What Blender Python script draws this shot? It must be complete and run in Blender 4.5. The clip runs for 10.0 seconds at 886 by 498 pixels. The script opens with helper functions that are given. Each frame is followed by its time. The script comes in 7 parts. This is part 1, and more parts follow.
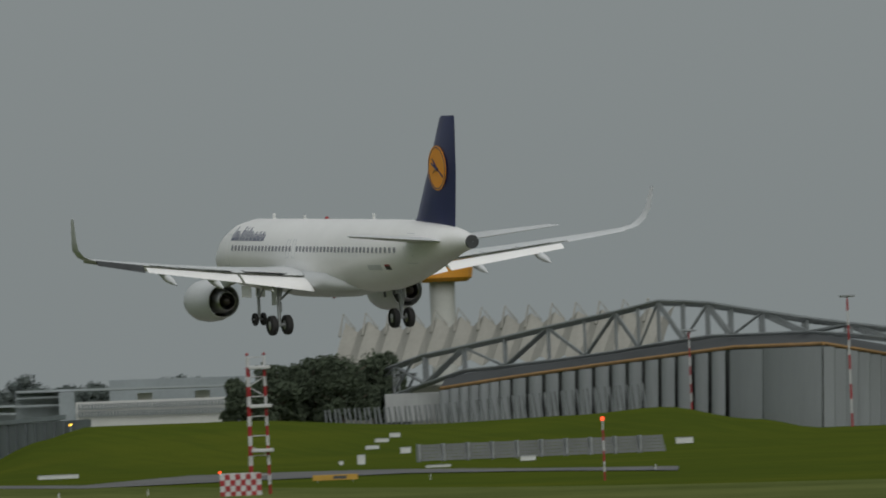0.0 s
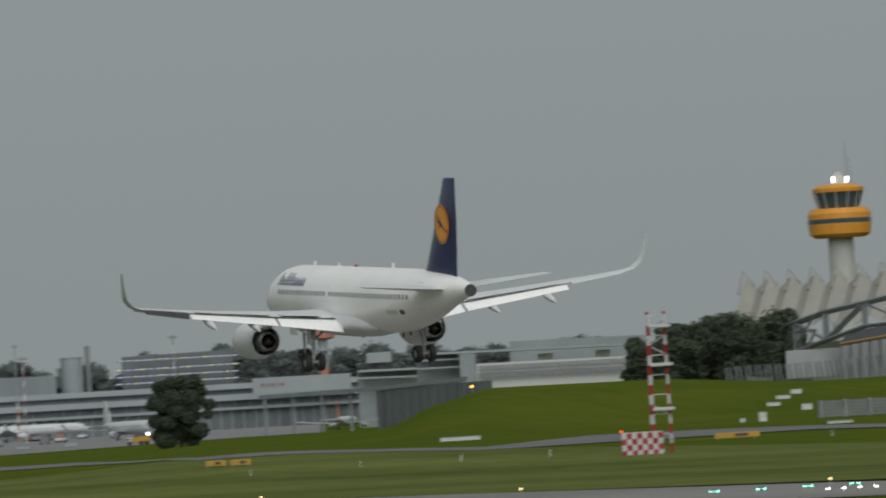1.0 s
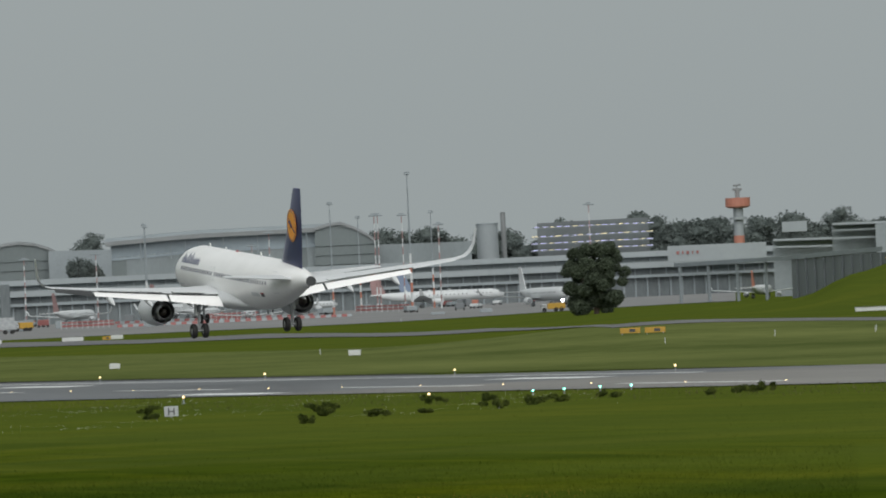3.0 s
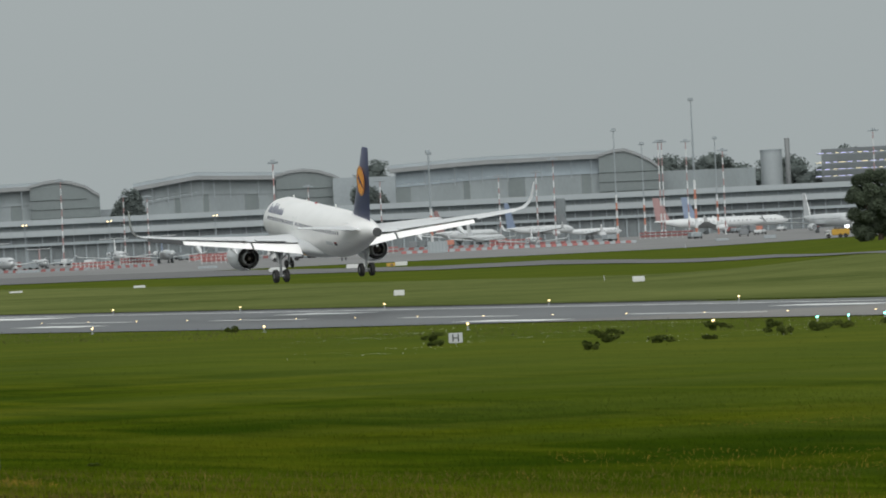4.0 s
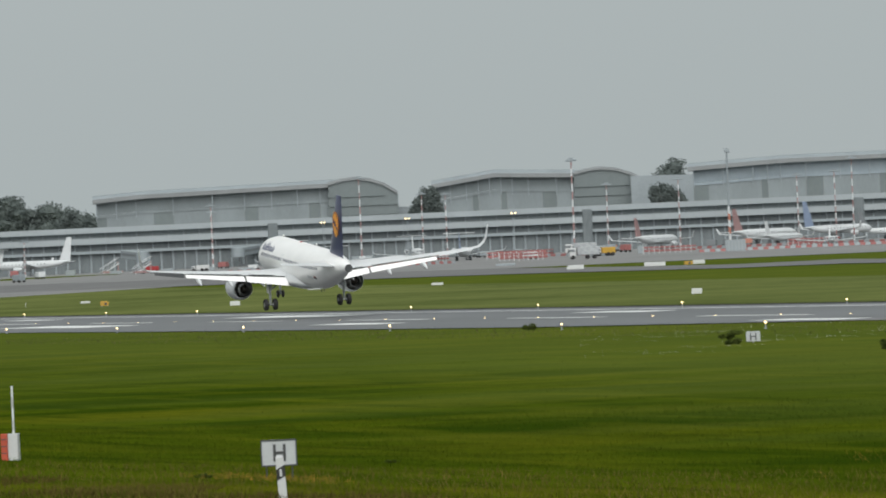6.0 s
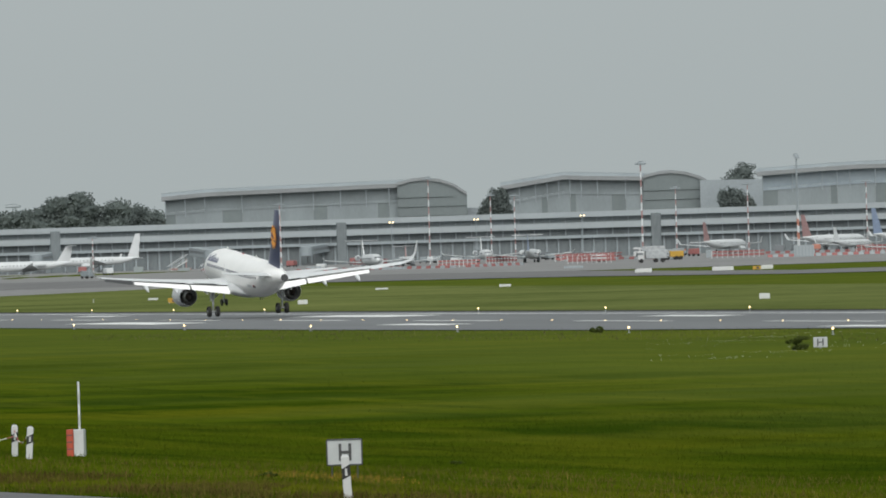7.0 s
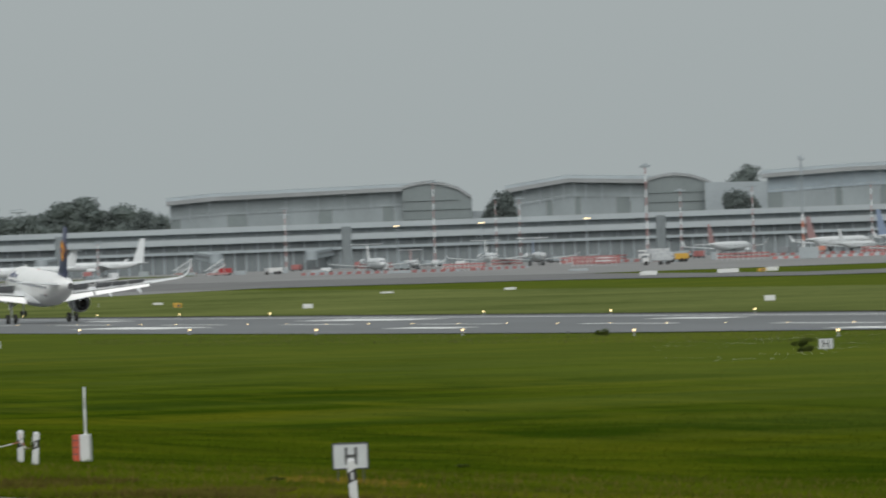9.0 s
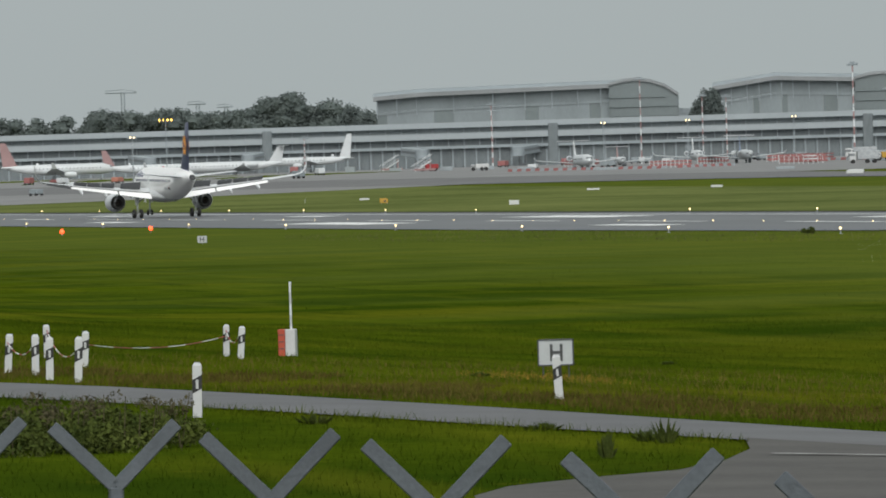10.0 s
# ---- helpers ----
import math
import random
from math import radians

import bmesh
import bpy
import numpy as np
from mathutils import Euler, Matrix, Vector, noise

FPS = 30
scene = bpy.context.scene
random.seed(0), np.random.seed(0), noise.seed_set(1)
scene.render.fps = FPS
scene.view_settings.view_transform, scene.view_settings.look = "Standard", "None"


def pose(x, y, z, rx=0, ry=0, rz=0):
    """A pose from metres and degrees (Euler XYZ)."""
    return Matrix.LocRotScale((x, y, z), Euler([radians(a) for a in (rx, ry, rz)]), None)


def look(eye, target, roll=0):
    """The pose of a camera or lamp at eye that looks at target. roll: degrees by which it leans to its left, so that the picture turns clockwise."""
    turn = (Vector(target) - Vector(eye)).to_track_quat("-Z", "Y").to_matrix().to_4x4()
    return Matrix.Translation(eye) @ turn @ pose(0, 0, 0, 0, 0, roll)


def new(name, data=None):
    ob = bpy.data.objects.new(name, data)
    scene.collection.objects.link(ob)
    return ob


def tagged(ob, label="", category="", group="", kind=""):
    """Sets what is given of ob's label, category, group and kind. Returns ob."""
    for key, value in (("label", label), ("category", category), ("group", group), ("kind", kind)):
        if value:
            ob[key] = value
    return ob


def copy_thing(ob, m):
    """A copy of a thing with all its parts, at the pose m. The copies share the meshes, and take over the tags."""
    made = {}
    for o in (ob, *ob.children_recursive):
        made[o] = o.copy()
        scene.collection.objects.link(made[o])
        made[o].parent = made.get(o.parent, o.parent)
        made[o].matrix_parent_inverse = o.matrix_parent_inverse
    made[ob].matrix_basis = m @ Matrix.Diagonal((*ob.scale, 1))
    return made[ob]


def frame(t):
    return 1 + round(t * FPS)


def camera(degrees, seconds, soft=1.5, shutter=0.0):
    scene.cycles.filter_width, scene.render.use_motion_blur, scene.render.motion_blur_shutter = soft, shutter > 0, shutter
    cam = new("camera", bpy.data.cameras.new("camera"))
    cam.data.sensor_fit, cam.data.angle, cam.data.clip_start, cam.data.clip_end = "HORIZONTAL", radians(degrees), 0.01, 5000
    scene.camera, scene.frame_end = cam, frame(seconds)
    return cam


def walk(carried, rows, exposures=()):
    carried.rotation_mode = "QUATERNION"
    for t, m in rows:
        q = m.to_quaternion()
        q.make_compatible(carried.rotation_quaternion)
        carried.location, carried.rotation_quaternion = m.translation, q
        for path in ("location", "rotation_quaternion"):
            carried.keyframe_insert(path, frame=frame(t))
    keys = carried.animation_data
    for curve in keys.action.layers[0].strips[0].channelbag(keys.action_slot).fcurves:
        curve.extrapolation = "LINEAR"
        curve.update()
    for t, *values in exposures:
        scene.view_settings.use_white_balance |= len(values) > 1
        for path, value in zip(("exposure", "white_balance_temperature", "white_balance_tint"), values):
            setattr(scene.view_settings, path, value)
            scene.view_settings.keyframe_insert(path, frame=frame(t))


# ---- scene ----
EYE = (0.0, 0.0, 5.934)
# seconds, degrees to the right of the runway's direction, degrees up, roll
PAN = [
    (0, 23.922, 1.290, -2.43),
    (0.3, 23.118, 0.975, -2.48),
    (0.5, 22.927, 0.785, -2.43),
    (0.7, 22.630, 0.900, -2.92),
    (0.8, 22.221, 1.074, -3.17),
    (1, 21.125, 1.142, -3.31),
    (1.1, 20.650, 1.080, -3.31),
    (1.2, 20.344, 1.013, -3.31),
    (1.3, 20.300, 0.930, -3.24),
    (1.5, 20.467, 0.930, -3.10),
    (1.8, 19.390, 0.990, -2.87),
    (2, 18.804, 0.934, -2.72),
    (2.2, 18.745, 0.830, -2.45),
    (3.3, 17.741, 0.143, -2.81),
    (3.5, 17.304, -0.005, -2.80),
    (3.7, 16.720, 0.000, -2.78),
    (4, 16.164, -0.051, -2.76),
    (4.5, 15.561, 0.016, -2.70),
    (5, 14.833, -0.110, -2.59),
    (5.3, 14.440, -0.130, -2.66),
    (5.5, 14.418, -0.169, -2.70),
    (6, 14.083, 0.030, -2.55),
    (6.2, 13.726, 0.019, -2.52),
    (7.3, 13.403, 0.082, -1.44),
    (7.5, 13.127, 0.100, -1.35),
    (7.6, 13.360, 0.390, -1.48),
    (7.8, 13.471, 0.812, -1.74),
    (8, 13.806, 0.906, -1.43),
    (8.5, 13.929, 0.569, -1.72),
    (8.8, 14.074, 0.192, -1.80),
    (9, 13.572, 0.081, -2.05),
    (9.4, 12.095, -0.078, -1.41),
    (9.5, 12.263, -0.295, -1.38),
    (10, 12.107, -0.596, -1.71),
]


def polar(az, dist, z=0.0):
    """A place by its bearing to the right of the runway's direction and its distance."""
    return Vector((dist * math.sin(radians(az)), dist * math.cos(radians(az)), z))


def aim(az, up, roll):
    target = Vector(EYE) + polar(az, 100 * math.cos(radians(up)), 100 * math.sin(radians(up)))
    return look(EYE, target, roll)


cam = camera(6.19, 10.0, soft=1.8, shutter=0.16)
walk(cam, [(t, aim(a, u, r)) for t, a, u, r in PAN],
     exposures=[(0, -0.68), (0.5, -0.54), (1.5, -0.40), (2.2, -0.28), (3.5, -0.02), (4.5, 0.14), (5.5, 0.24), (7.4, 0.17), (8.0, 0.02), (8.6, 0.02), (9.3, 0.14), (10, 0.18)])

# ---- world and light: a bright overcast sky ----
world = bpy.data.worlds.new("overcast_sky")
scene.world = world
world.use_nodes = True
wn, wl = world.node_tree.nodes, world.node_tree.links
wn.clear()
sky = wn.new("ShaderNodeTexSky")
sky.sky_type = "NISHITA"
sky.sun_disc = False
sky.sun_elevation = radians(41)
sky.sun_rotation = radians(200)
sky.dust_density = 4.0
grey = wn.new("ShaderNodeHueSaturation")
grey.inputs["Saturation"].default_value = 0.12
cloud = wn.new("ShaderNodeMixRGB")
cloud.inputs["Fac"].default_value = 0.85
cloud.inputs["Color2"].default_value = (3.86, 4.32, 4.38, 1)
back = wn.new("ShaderNodeBackground")
back.inputs["Strength"].default_value = 0.1
wout = wn.new("ShaderNodeOutputWorld")
wl.new(sky.outputs["Color"], grey.inputs["Color"])
wl.new(grey.outputs["Color"], cloud.inputs["Color1"])
wl.new(cloud.outputs["Color"], back.inputs["Color"])
wl.new(back.outputs["Background"], wout.inputs["Surface"])

sun = new("sun", bpy.data.lights.new("sun", "SUN"))
sun.data.energy = 2.5
sun.data.angle = radians(70)
sun.data.color = (1.0, 0.98, 0.95)
sun.matrix_world = look((0, 0, 200), polar(12, 230))


# ---- materials ----
def mat(name, base, rough=0.6, metal=0.0, var=0.12, scale=1.0, bump=0.0, second=None, spec=0.5, stretch=None):
    """A surface with broad stains and fine grain; scale: blotches per metre."""
    m = bpy.data.materials.new(name)
    m.use_nodes = True
    n, l = m.node_tree.nodes, m.node_tree.links
    b = n["Principled BSDF"]
    tc = n.new("ShaderNodeTexCoord")
    mp = n.new("ShaderNodeMapping")
    if stretch:
        mp.inputs["Scale"].default_value = stretch
    l.new(tc.outputs["Object"], mp.inputs["Vector"])
    broad = n.new("ShaderNodeTexNoise")
    broad.inputs["Scale"].default_value = scale
    broad.inputs["Detail"].default_value = 5
    fine = n.new("ShaderNodeTexNoise")
    fine.inputs["Scale"].default_value = scale * 13
    fine.inputs["Detail"].default_value = 3
    for q in (broad, fine):
        l.new(mp.outputs["Vector"], q.inputs["Vector"])
    add = n.new("ShaderNodeMath")
    add.operation = "MULTIPLY_ADD"
    add.inputs[1].default_value = 0.65
    half = n.new("ShaderNodeMath")
    half.operation = "MULTIPLY"
    half.inputs[1].default_value = 0.35
    l.new(fine.outputs["Fac"], half.inputs[0])
    l.new(broad.outputs["Fac"], add.inputs[0])
    l.new(half.outputs[0], add.inputs[2])
    ramp = n.new("ShaderNodeValToRGB")
    c2 = second or tuple(min(1, c * (1 + var)) for c in base)
    ramp.color_ramp.elements[0].position, ramp.color_ramp.elements[1].position = 0.35, 0.65
    ramp.color_ramp.elements[0].color = (*(c * (1 - var) for c in base), 1)
    ramp.color_ramp.elements[1].color = (*c2, 1)
    l.new(add.outputs[0], ramp.inputs["Fac"])
    l.new(ramp.outputs["Color"], b.inputs["Base Color"])
    b.inputs["Roughness"].default_value = rough
    b.inputs["Metallic"].default_value = metal
    b.inputs["Specular IOR Level"].default_value = spec
    if bump:
        bp = n.new("ShaderNodeBump")
        bp.inputs["Strength"].default_value = bump
        bp.inputs["Distance"].default_value = 0.05
        l.new(fine.outputs["Fac"], bp.inputs["Height"])
        l.new(bp.outputs["Normal"], b.inputs["Normal"])
    return m


def glow(name, color, strength):
    m = bpy.data.materials.new(name)
    m.use_nodes = True
    b = m.node_tree.nodes["Principled BSDF"]
    b.inputs["Base Color"].default_value = (*color, 1)
    b.inputs["Emission Color"].default_value = (*color, 1)
    b.inputs["Emission Strength"].default_value = strength
    return m


WHITE = mat("white_aircraft_paint", (0.88, 0.88, 0.87), 0.28, var=0.04, scale=0.4)
PALE = mat("light_grey_aircraft_paint", (0.62, 0.64, 0.65), 0.35, var=0.06, scale=0.5)
BELLY = mat("grey_belly_paint", (0.62, 0.64, 0.65), 0.35, var=0.1, scale=0.5)
BLUE = mat("dark_blue_tail_paint", (0.012, 0.018, 0.085), 0.3, var=0.1, scale=0.5)
AMBER = mat("amber_yellow_paint", (0.85, 0.33, 0.015), 0.4, var=0.06, scale=0.8)
LETTER = mat("grey_blue_lettering", (0.10, 0.11, 0.17), 0.4, var=0.05)
DARKGREY = mat("dark_grey_gap", (0.045, 0.048, 0.05), 0.55, var=0.2)
BARE = mat("bare_metal", (0.55, 0.55, 0.54), 0.35, 1.0, var=0.12, scale=2)
HOT = mat("exhaust_metal", (0.22, 0.19, 0.17), 0.45, 0.9, var=0.25, scale=3)
RUBBER = mat("tyre_rubber", (0.02, 0.02, 0.02), 0.8, var=0.2, scale=4)
PANE = mat("dark_cabin_glass", (0.24, 0.25, 0.27), 0.2, var=0.1)
STEEL = mat("galvanised_steel", (0.33, 0.35, 0.36), 0.5, 0.6, var=0.18, scale=1.5)
ASPHALT = mat("asphalt", (0.075, 0.077, 0.08), 0.75, var=0.22, scale=0.12, bump=0.2)
WETRUN = mat("damp_runway_asphalt", (0.088, 0.090, 0.094), 0.42, var=0.25, scale=0.08, bump=0.1, stretch=(1, 0.12, 1), spec=0.35)
CONCRETE = mat("apron_concrete", (0.19, 0.19, 0.188), 0.85, var=0.15, scale=0.03)
MARK = mat("white_runway_paint", (0.72, 0.73, 0.72), 0.5, var=0.15, scale=0.5)
RED = mat("red_paint", (0.27, 0.016, 0.018), 0.5, var=0.15, scale=1)
WPAINT = mat("white_paint", (0.45, 0.46, 0.46), 0.5, var=0.08, scale=1)
ORANGE = mat("orange_paint", (0.72, 0.20, 0.03), 0.5, var=0.1, scale=0.5)
BARK = mat("bark", (0.09, 0.07, 0.05), 0.9, var=0.3, scale=3)
LEAF = mat("dark_foliage", (0.062, 0.080, 0.056), 1.0, var=0.2, scale=0.5, second=(0.085, 0.108, 0.072), spec=0.1)
LAMPGLOW = glow("lit_lamp", (1.0, 0.74, 0.38), 2.4)
GREENGLOW = glow("green_lit_lamp", (0.25, 1.0, 0.75), 5)
REDGLOW = glow("red_lit_lamp", (1.0, 0.07, 0.02), 3.5)
AMBERGLOW = glow("amber_lit_lamp", (1.0, 0.55, 0.06), 7)
WHITEGLOW = glow("white_lit_lamp", (0.9, 0.95, 1.0), 7)


# ---- mesh helpers ----
def finish(name, bm, material, parent=None, label="", smooth=False):
    me = bpy.data.meshes.new(name)
    bmesh.ops.recalc_face_normals(bm, faces=bm.faces)
    bm.to_mesh(me)
    bm.free()
    me.materials.append(material)
    if smooth:
        for p in me.polygons:
            p.use_smooth = True
        me.set_sharp_from_angle(angle=radians(40))
    ob = new(name, me)
    if parent:
        ob.parent = parent
    if label:
        ob["label"] = label
    return ob


def part(name, bm, material, parent, label="", smooth=False):
    return finish(name, bm, material, parent, label, smooth)


def thing(name, label, category, m=None, group="", kind=""):
    ob = new(name)
    ob.empty_display_size = 0.2
    if m is not None:
        ob.matrix_world = m
    return tagged(ob, label, category, group, kind)


def box(bm, c, s, m=None, bevel=0.0):
    """A box with centre c and sizes s, turned by m."""
    q = Matrix.Translation(c) @ (m or Matrix.Identity(4)) @ Matrix.Diagonal((*s, 1))
    r = bmesh.ops.create_cube(bm, size=1, matrix=q)
    if bevel:
        es = list({e for v in r["verts"] for e in v.link_edges})
        bmesh.ops.bevel(bm, geom=es, offset=bevel, segments=1, affect="EDGES")
    return bm


def rod(bm, a, b, r0, r1=None, n=8, caps=True):
    """A round bar from a to b."""
    a, b = Vector(a), Vector(b)
    r1 = r0 if r1 is None else r1
    q = (b - a).to_track_quat("Z", "Y").to_matrix()
    rings = []
    for p, r in ((a, r0), (b, r1)):
        rings.append([bm.verts.new(p + q @ Vector((r * math.cos(i * math.tau / n), r * math.sin(i * math.tau / n), 0))) for i in range(n)])
    for i in range(n):
        bm.faces.new((rings[0][i], rings[0][(i + 1) % n], rings[1][(i + 1) % n], rings[1][i]))
    if caps:
        bm.faces.new(rings[0][::-1])
        bm.faces.new(rings[1])
    return bm


def loft(bm, rings, closed=True, caps=True):
    """Skin over rings of equally many places."""
    vs = [[bm.verts.new(p) for p in r] for r in rings]
    n = len(vs[0])
    for a, b in zip(vs, vs[1:]):
        for i in range(n if closed else n - 1):
            j = (i + 1) % n
            bm.faces.new((a[i], a[j], b[j], b[i]))
    if caps and closed:
        bm.faces.new(vs[0][::-1])
        bm.faces.new(vs[-1])
    return bm


def spin(bm, profile, axis=(0, 1, 0), at=(0, 0, 0), n=28, caps=False):
    """A turned body: (place along the axis, radius)."""
    q = Vector(axis).to_track_quat("Z", "Y").to_matrix()
    o = Vector(at)
    rings = [[o + q @ Vector((r * math.cos(i * math.tau / n), r * math.sin(i * math.tau / n), a)) for i in range(n)] for a, r in profile]
    return loft(bm, rings, caps=caps)


B = bmesh.new


def smooth01(x, a, b):
    k = min(1, max(0, (x - a) / (b - a)))
    return k * k * (3 - 2 * k)


# ---- ground ----
RUN_NEAR, RUN_FAR, RUN_MID = 151.0, 204.0, 177.6


MOUND = ((20.2, 0.0), (20.65, 1.2), (20.9, 3.4), (21.05, 4.8), (21.4, 6.5), (22.4, 6.4), (23.8, 4.8), (24.8, 5.2), (25.4, 5.9), (26.05, 3.6), (26.5, 2.0), (28.0, 1.5))


def ground_z(x, y):
    """The lie of the land: a bank before the runway, a slow rise to the apron and a mound by the hangars."""
    d, az = math.hypot(x, y), math.degrees(math.atan2(x, max(y, 1e-3)))
    z = 1.84 * (1 - smooth01(x, 22, 66)) if y > 0 else 1.84
    z += 4.4 * smooth01(d, 1100, 2150) * smooth01(x, 225, 420)
    z += 2.5 * smooth01(d, 780, 1060) * smooth01(az, 17.5, 20) * (1 - smooth01(d, 1300, 1900))
    if az > 20.2 and 1040 < d < 1500:
        for (a0, h0), (a1, h1) in zip(MOUND, MOUND[1:]):
            if a0 <= az <= a1:
                z += (h0 + (h1 - h0) * smooth01(az, a0, a1)) * smooth01(d, 1050, 1150) * (1 - smooth01(d, 1230, 1500))
    return z


def grass_material():
    m = mat("mown_meadow", (0.039, 0.067, 0.0035), 1.0, var=0.25, scale=0.035, bump=0.5, second=(0.070, 0.097, 0.005), spec=0.0, stretch=(1, 0.5, 1))
    n, l = m.node_tree.nodes, m.node_tree.links
    b = n["Principled BSDF"]
    base = b.inputs["Base Color"].links[0].from_socket
    tc = next(q for q in n if q.type == "TEX_COORD")
    prev = base
    for sc, lo, hi, col, fac, st in ((0.055, 0.47, 0.62, (0.022, 0.044, 0.003), 0.85, (0.6, 1, 1)), (0.036, 0.50, 0.66, (0.108, 0.112, 0.008), 0.75, (0.5, 1, 1)),
                                     (0.9, 0.66, 0.72, (0.13, 0.12, 0.010), 0.25, (1, 0.6, 1)), (2.2, 0.45, 0.8, (0.018, 0.035, 0.002), 0.5, (1, 0.5, 1)),
                                     (0.45, 0.50, 0.68, (0.018, 0.037, 0.003), 0.6, (1, 0.09, 1)), (0.30, 0.52, 0.70, (0.104, 0.114, 0.008), 0.5, (1, 0.10, 1))):
        mp = n.new("ShaderNodeMapping")
        mp.inputs["Scale"].default_value = st
        l.new(tc.outputs["Object"], mp.inputs["Vector"])
        nz = n.new("ShaderNodeTexNoise")
        nz.inputs["Scale"].default_value = sc
        nz.inputs["Detail"].default_value = 6
        l.new(mp.outputs["Vector"], nz.inputs["Vector"])
        rp = n.new("ShaderNodeMapRange")
        rp.inputs["From Min"].default_value, rp.inputs["From Max"].default_value = lo, hi
        rp.inputs["To Max"].default_value = fac
        l.new(nz.outputs["Fac"], rp.inputs["Value"])
        mx = n.new("ShaderNodeMixRGB")
        mx.inputs["Color2"].default_value = (*col, 1)
        l.new(rp.outputs["Result"], mx.inputs["Fac"])
        l.new(prev, mx.inputs["Color1"])
        prev = mx.outputs["Color"]
    # haze put into the colour: paler turf from some way before the runway onwards
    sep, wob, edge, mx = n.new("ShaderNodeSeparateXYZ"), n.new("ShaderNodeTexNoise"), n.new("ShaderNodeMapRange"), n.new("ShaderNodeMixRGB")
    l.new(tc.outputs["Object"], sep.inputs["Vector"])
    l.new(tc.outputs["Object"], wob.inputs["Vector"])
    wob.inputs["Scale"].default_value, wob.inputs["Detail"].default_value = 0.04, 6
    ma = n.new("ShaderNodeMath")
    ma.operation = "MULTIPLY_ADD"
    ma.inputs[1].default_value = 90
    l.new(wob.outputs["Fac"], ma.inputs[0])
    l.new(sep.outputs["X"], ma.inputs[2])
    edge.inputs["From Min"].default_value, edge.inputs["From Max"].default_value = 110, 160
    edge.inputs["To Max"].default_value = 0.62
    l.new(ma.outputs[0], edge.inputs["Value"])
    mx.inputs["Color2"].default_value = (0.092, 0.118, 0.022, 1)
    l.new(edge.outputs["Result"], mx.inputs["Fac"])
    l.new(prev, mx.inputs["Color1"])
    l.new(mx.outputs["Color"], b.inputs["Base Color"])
    return m


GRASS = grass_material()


def sheet(name, corners_az, dists, material, label, category, lift=0.0, kind="structure"):
    """A sheet that follows the land over a fan of bearings and distances."""
    verts, faces = [], []
    for a in corners_az:
        for d in dists:
            p = polar(a, d)
            verts.append((p.x, p.y, ground_z(p.x, p.y) + lift))
    n = len(dists)
    for i in range(len(corners_az) - 1):
        for j in range(n - 1):
            faces.append((i * n + j, i * n + j + 1, (i + 1) * n + j + 1, (i + 1) * n + j))
    me = bpy.data.meshes.new(name)
    me.from_pydata(verts, [], faces)
    me.materials.append(material)
    for q in me.polygons:
        q.use_smooth = True
    return tagged(new(name, me), label, category, kind=kind)


def steps(a, b, n):
    return [a + (b - a) * i / n for i in range(n + 1)]


AZ = steps(-178, 4, 26) + steps(5, 32, 216) + steps(40, 182, 20)
DS = [-0.3, 5, 12] + steps(20, 330, 62) + steps(345, 900, 37) + steps(920, 1600, 45) + steps(1640, 2600, 24) + [2900, 3400, 4200, 4900]
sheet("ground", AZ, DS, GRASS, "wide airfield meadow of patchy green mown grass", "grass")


def strip(name, path, width, material, label, category, lift=0.03, kind="structure", step=12.0):
    """A paved band along a path on the land."""
    verts, faces = [], []
    pts = []
    for (x0, y0), (x1, y1) in zip(path, path[1:]):
        k = max(1, int(math.hypot(x1 - x0, y1 - y0) / step))
        pts += [(x0 + (x1 - x0) * i / k, y0 + (y1 - y0) * i / k) for i in range(k)]
    pts.append(path[-1])
    cols = max(4, int(width / 8))
    for i, (x, y) in enumerate(pts):
        a, b = pts[max(0, i - 1)], pts[min(len(pts) - 1, i + 1)]
        t = Vector((b[0] - a[0], b[1] - a[1])).normalized()
        nx, ny = t.y, -t.x
        for c in range(cols + 1):
            o = (c / cols - 0.5) * width
            px, py = x + nx * o, y + ny * o
            verts.append((px, py, ground_z(px, py) + lift))
    for i in range(len(pts) - 1):
        for c in range(cols):
            faces.append((i * (cols + 1) + c, i * (cols + 1) + c + 1, (i + 1) * (cols + 1) + c + 1, (i + 1) * (cols + 1) + c))
    me = bpy.data.meshes.new(name)
    me.from_pydata(verts, [], faces)
    me.materials.append(material)
    return tagged(new(name, me), label, category, kind=kind)


# added strip of paler grass: haze beyond the runway put into its colour
PALEGRASS = mat("hazed_grass", (0.094, 0.122, 0.036), 1.0, var=0.25, scale=0.03, bump=0.4, second=(0.146, 0.166, 0.056), spec=0.0, stretch=(1, 0.3, 1))
strip("hazed_verge", [(276.5, 400), (276.5, 3300)], 131, PALEGRASS, "haze-paled grass between runway and taxiway", "grass", 0.06, step=12)
# the runway, its markings and lights
RUN_Y, RUN_EDGE = (250, 404, 442, 470, 543, 600, 690, 5000), (194, 184, 173.5, 170, 164.5, 157, 153.5, 153.5)


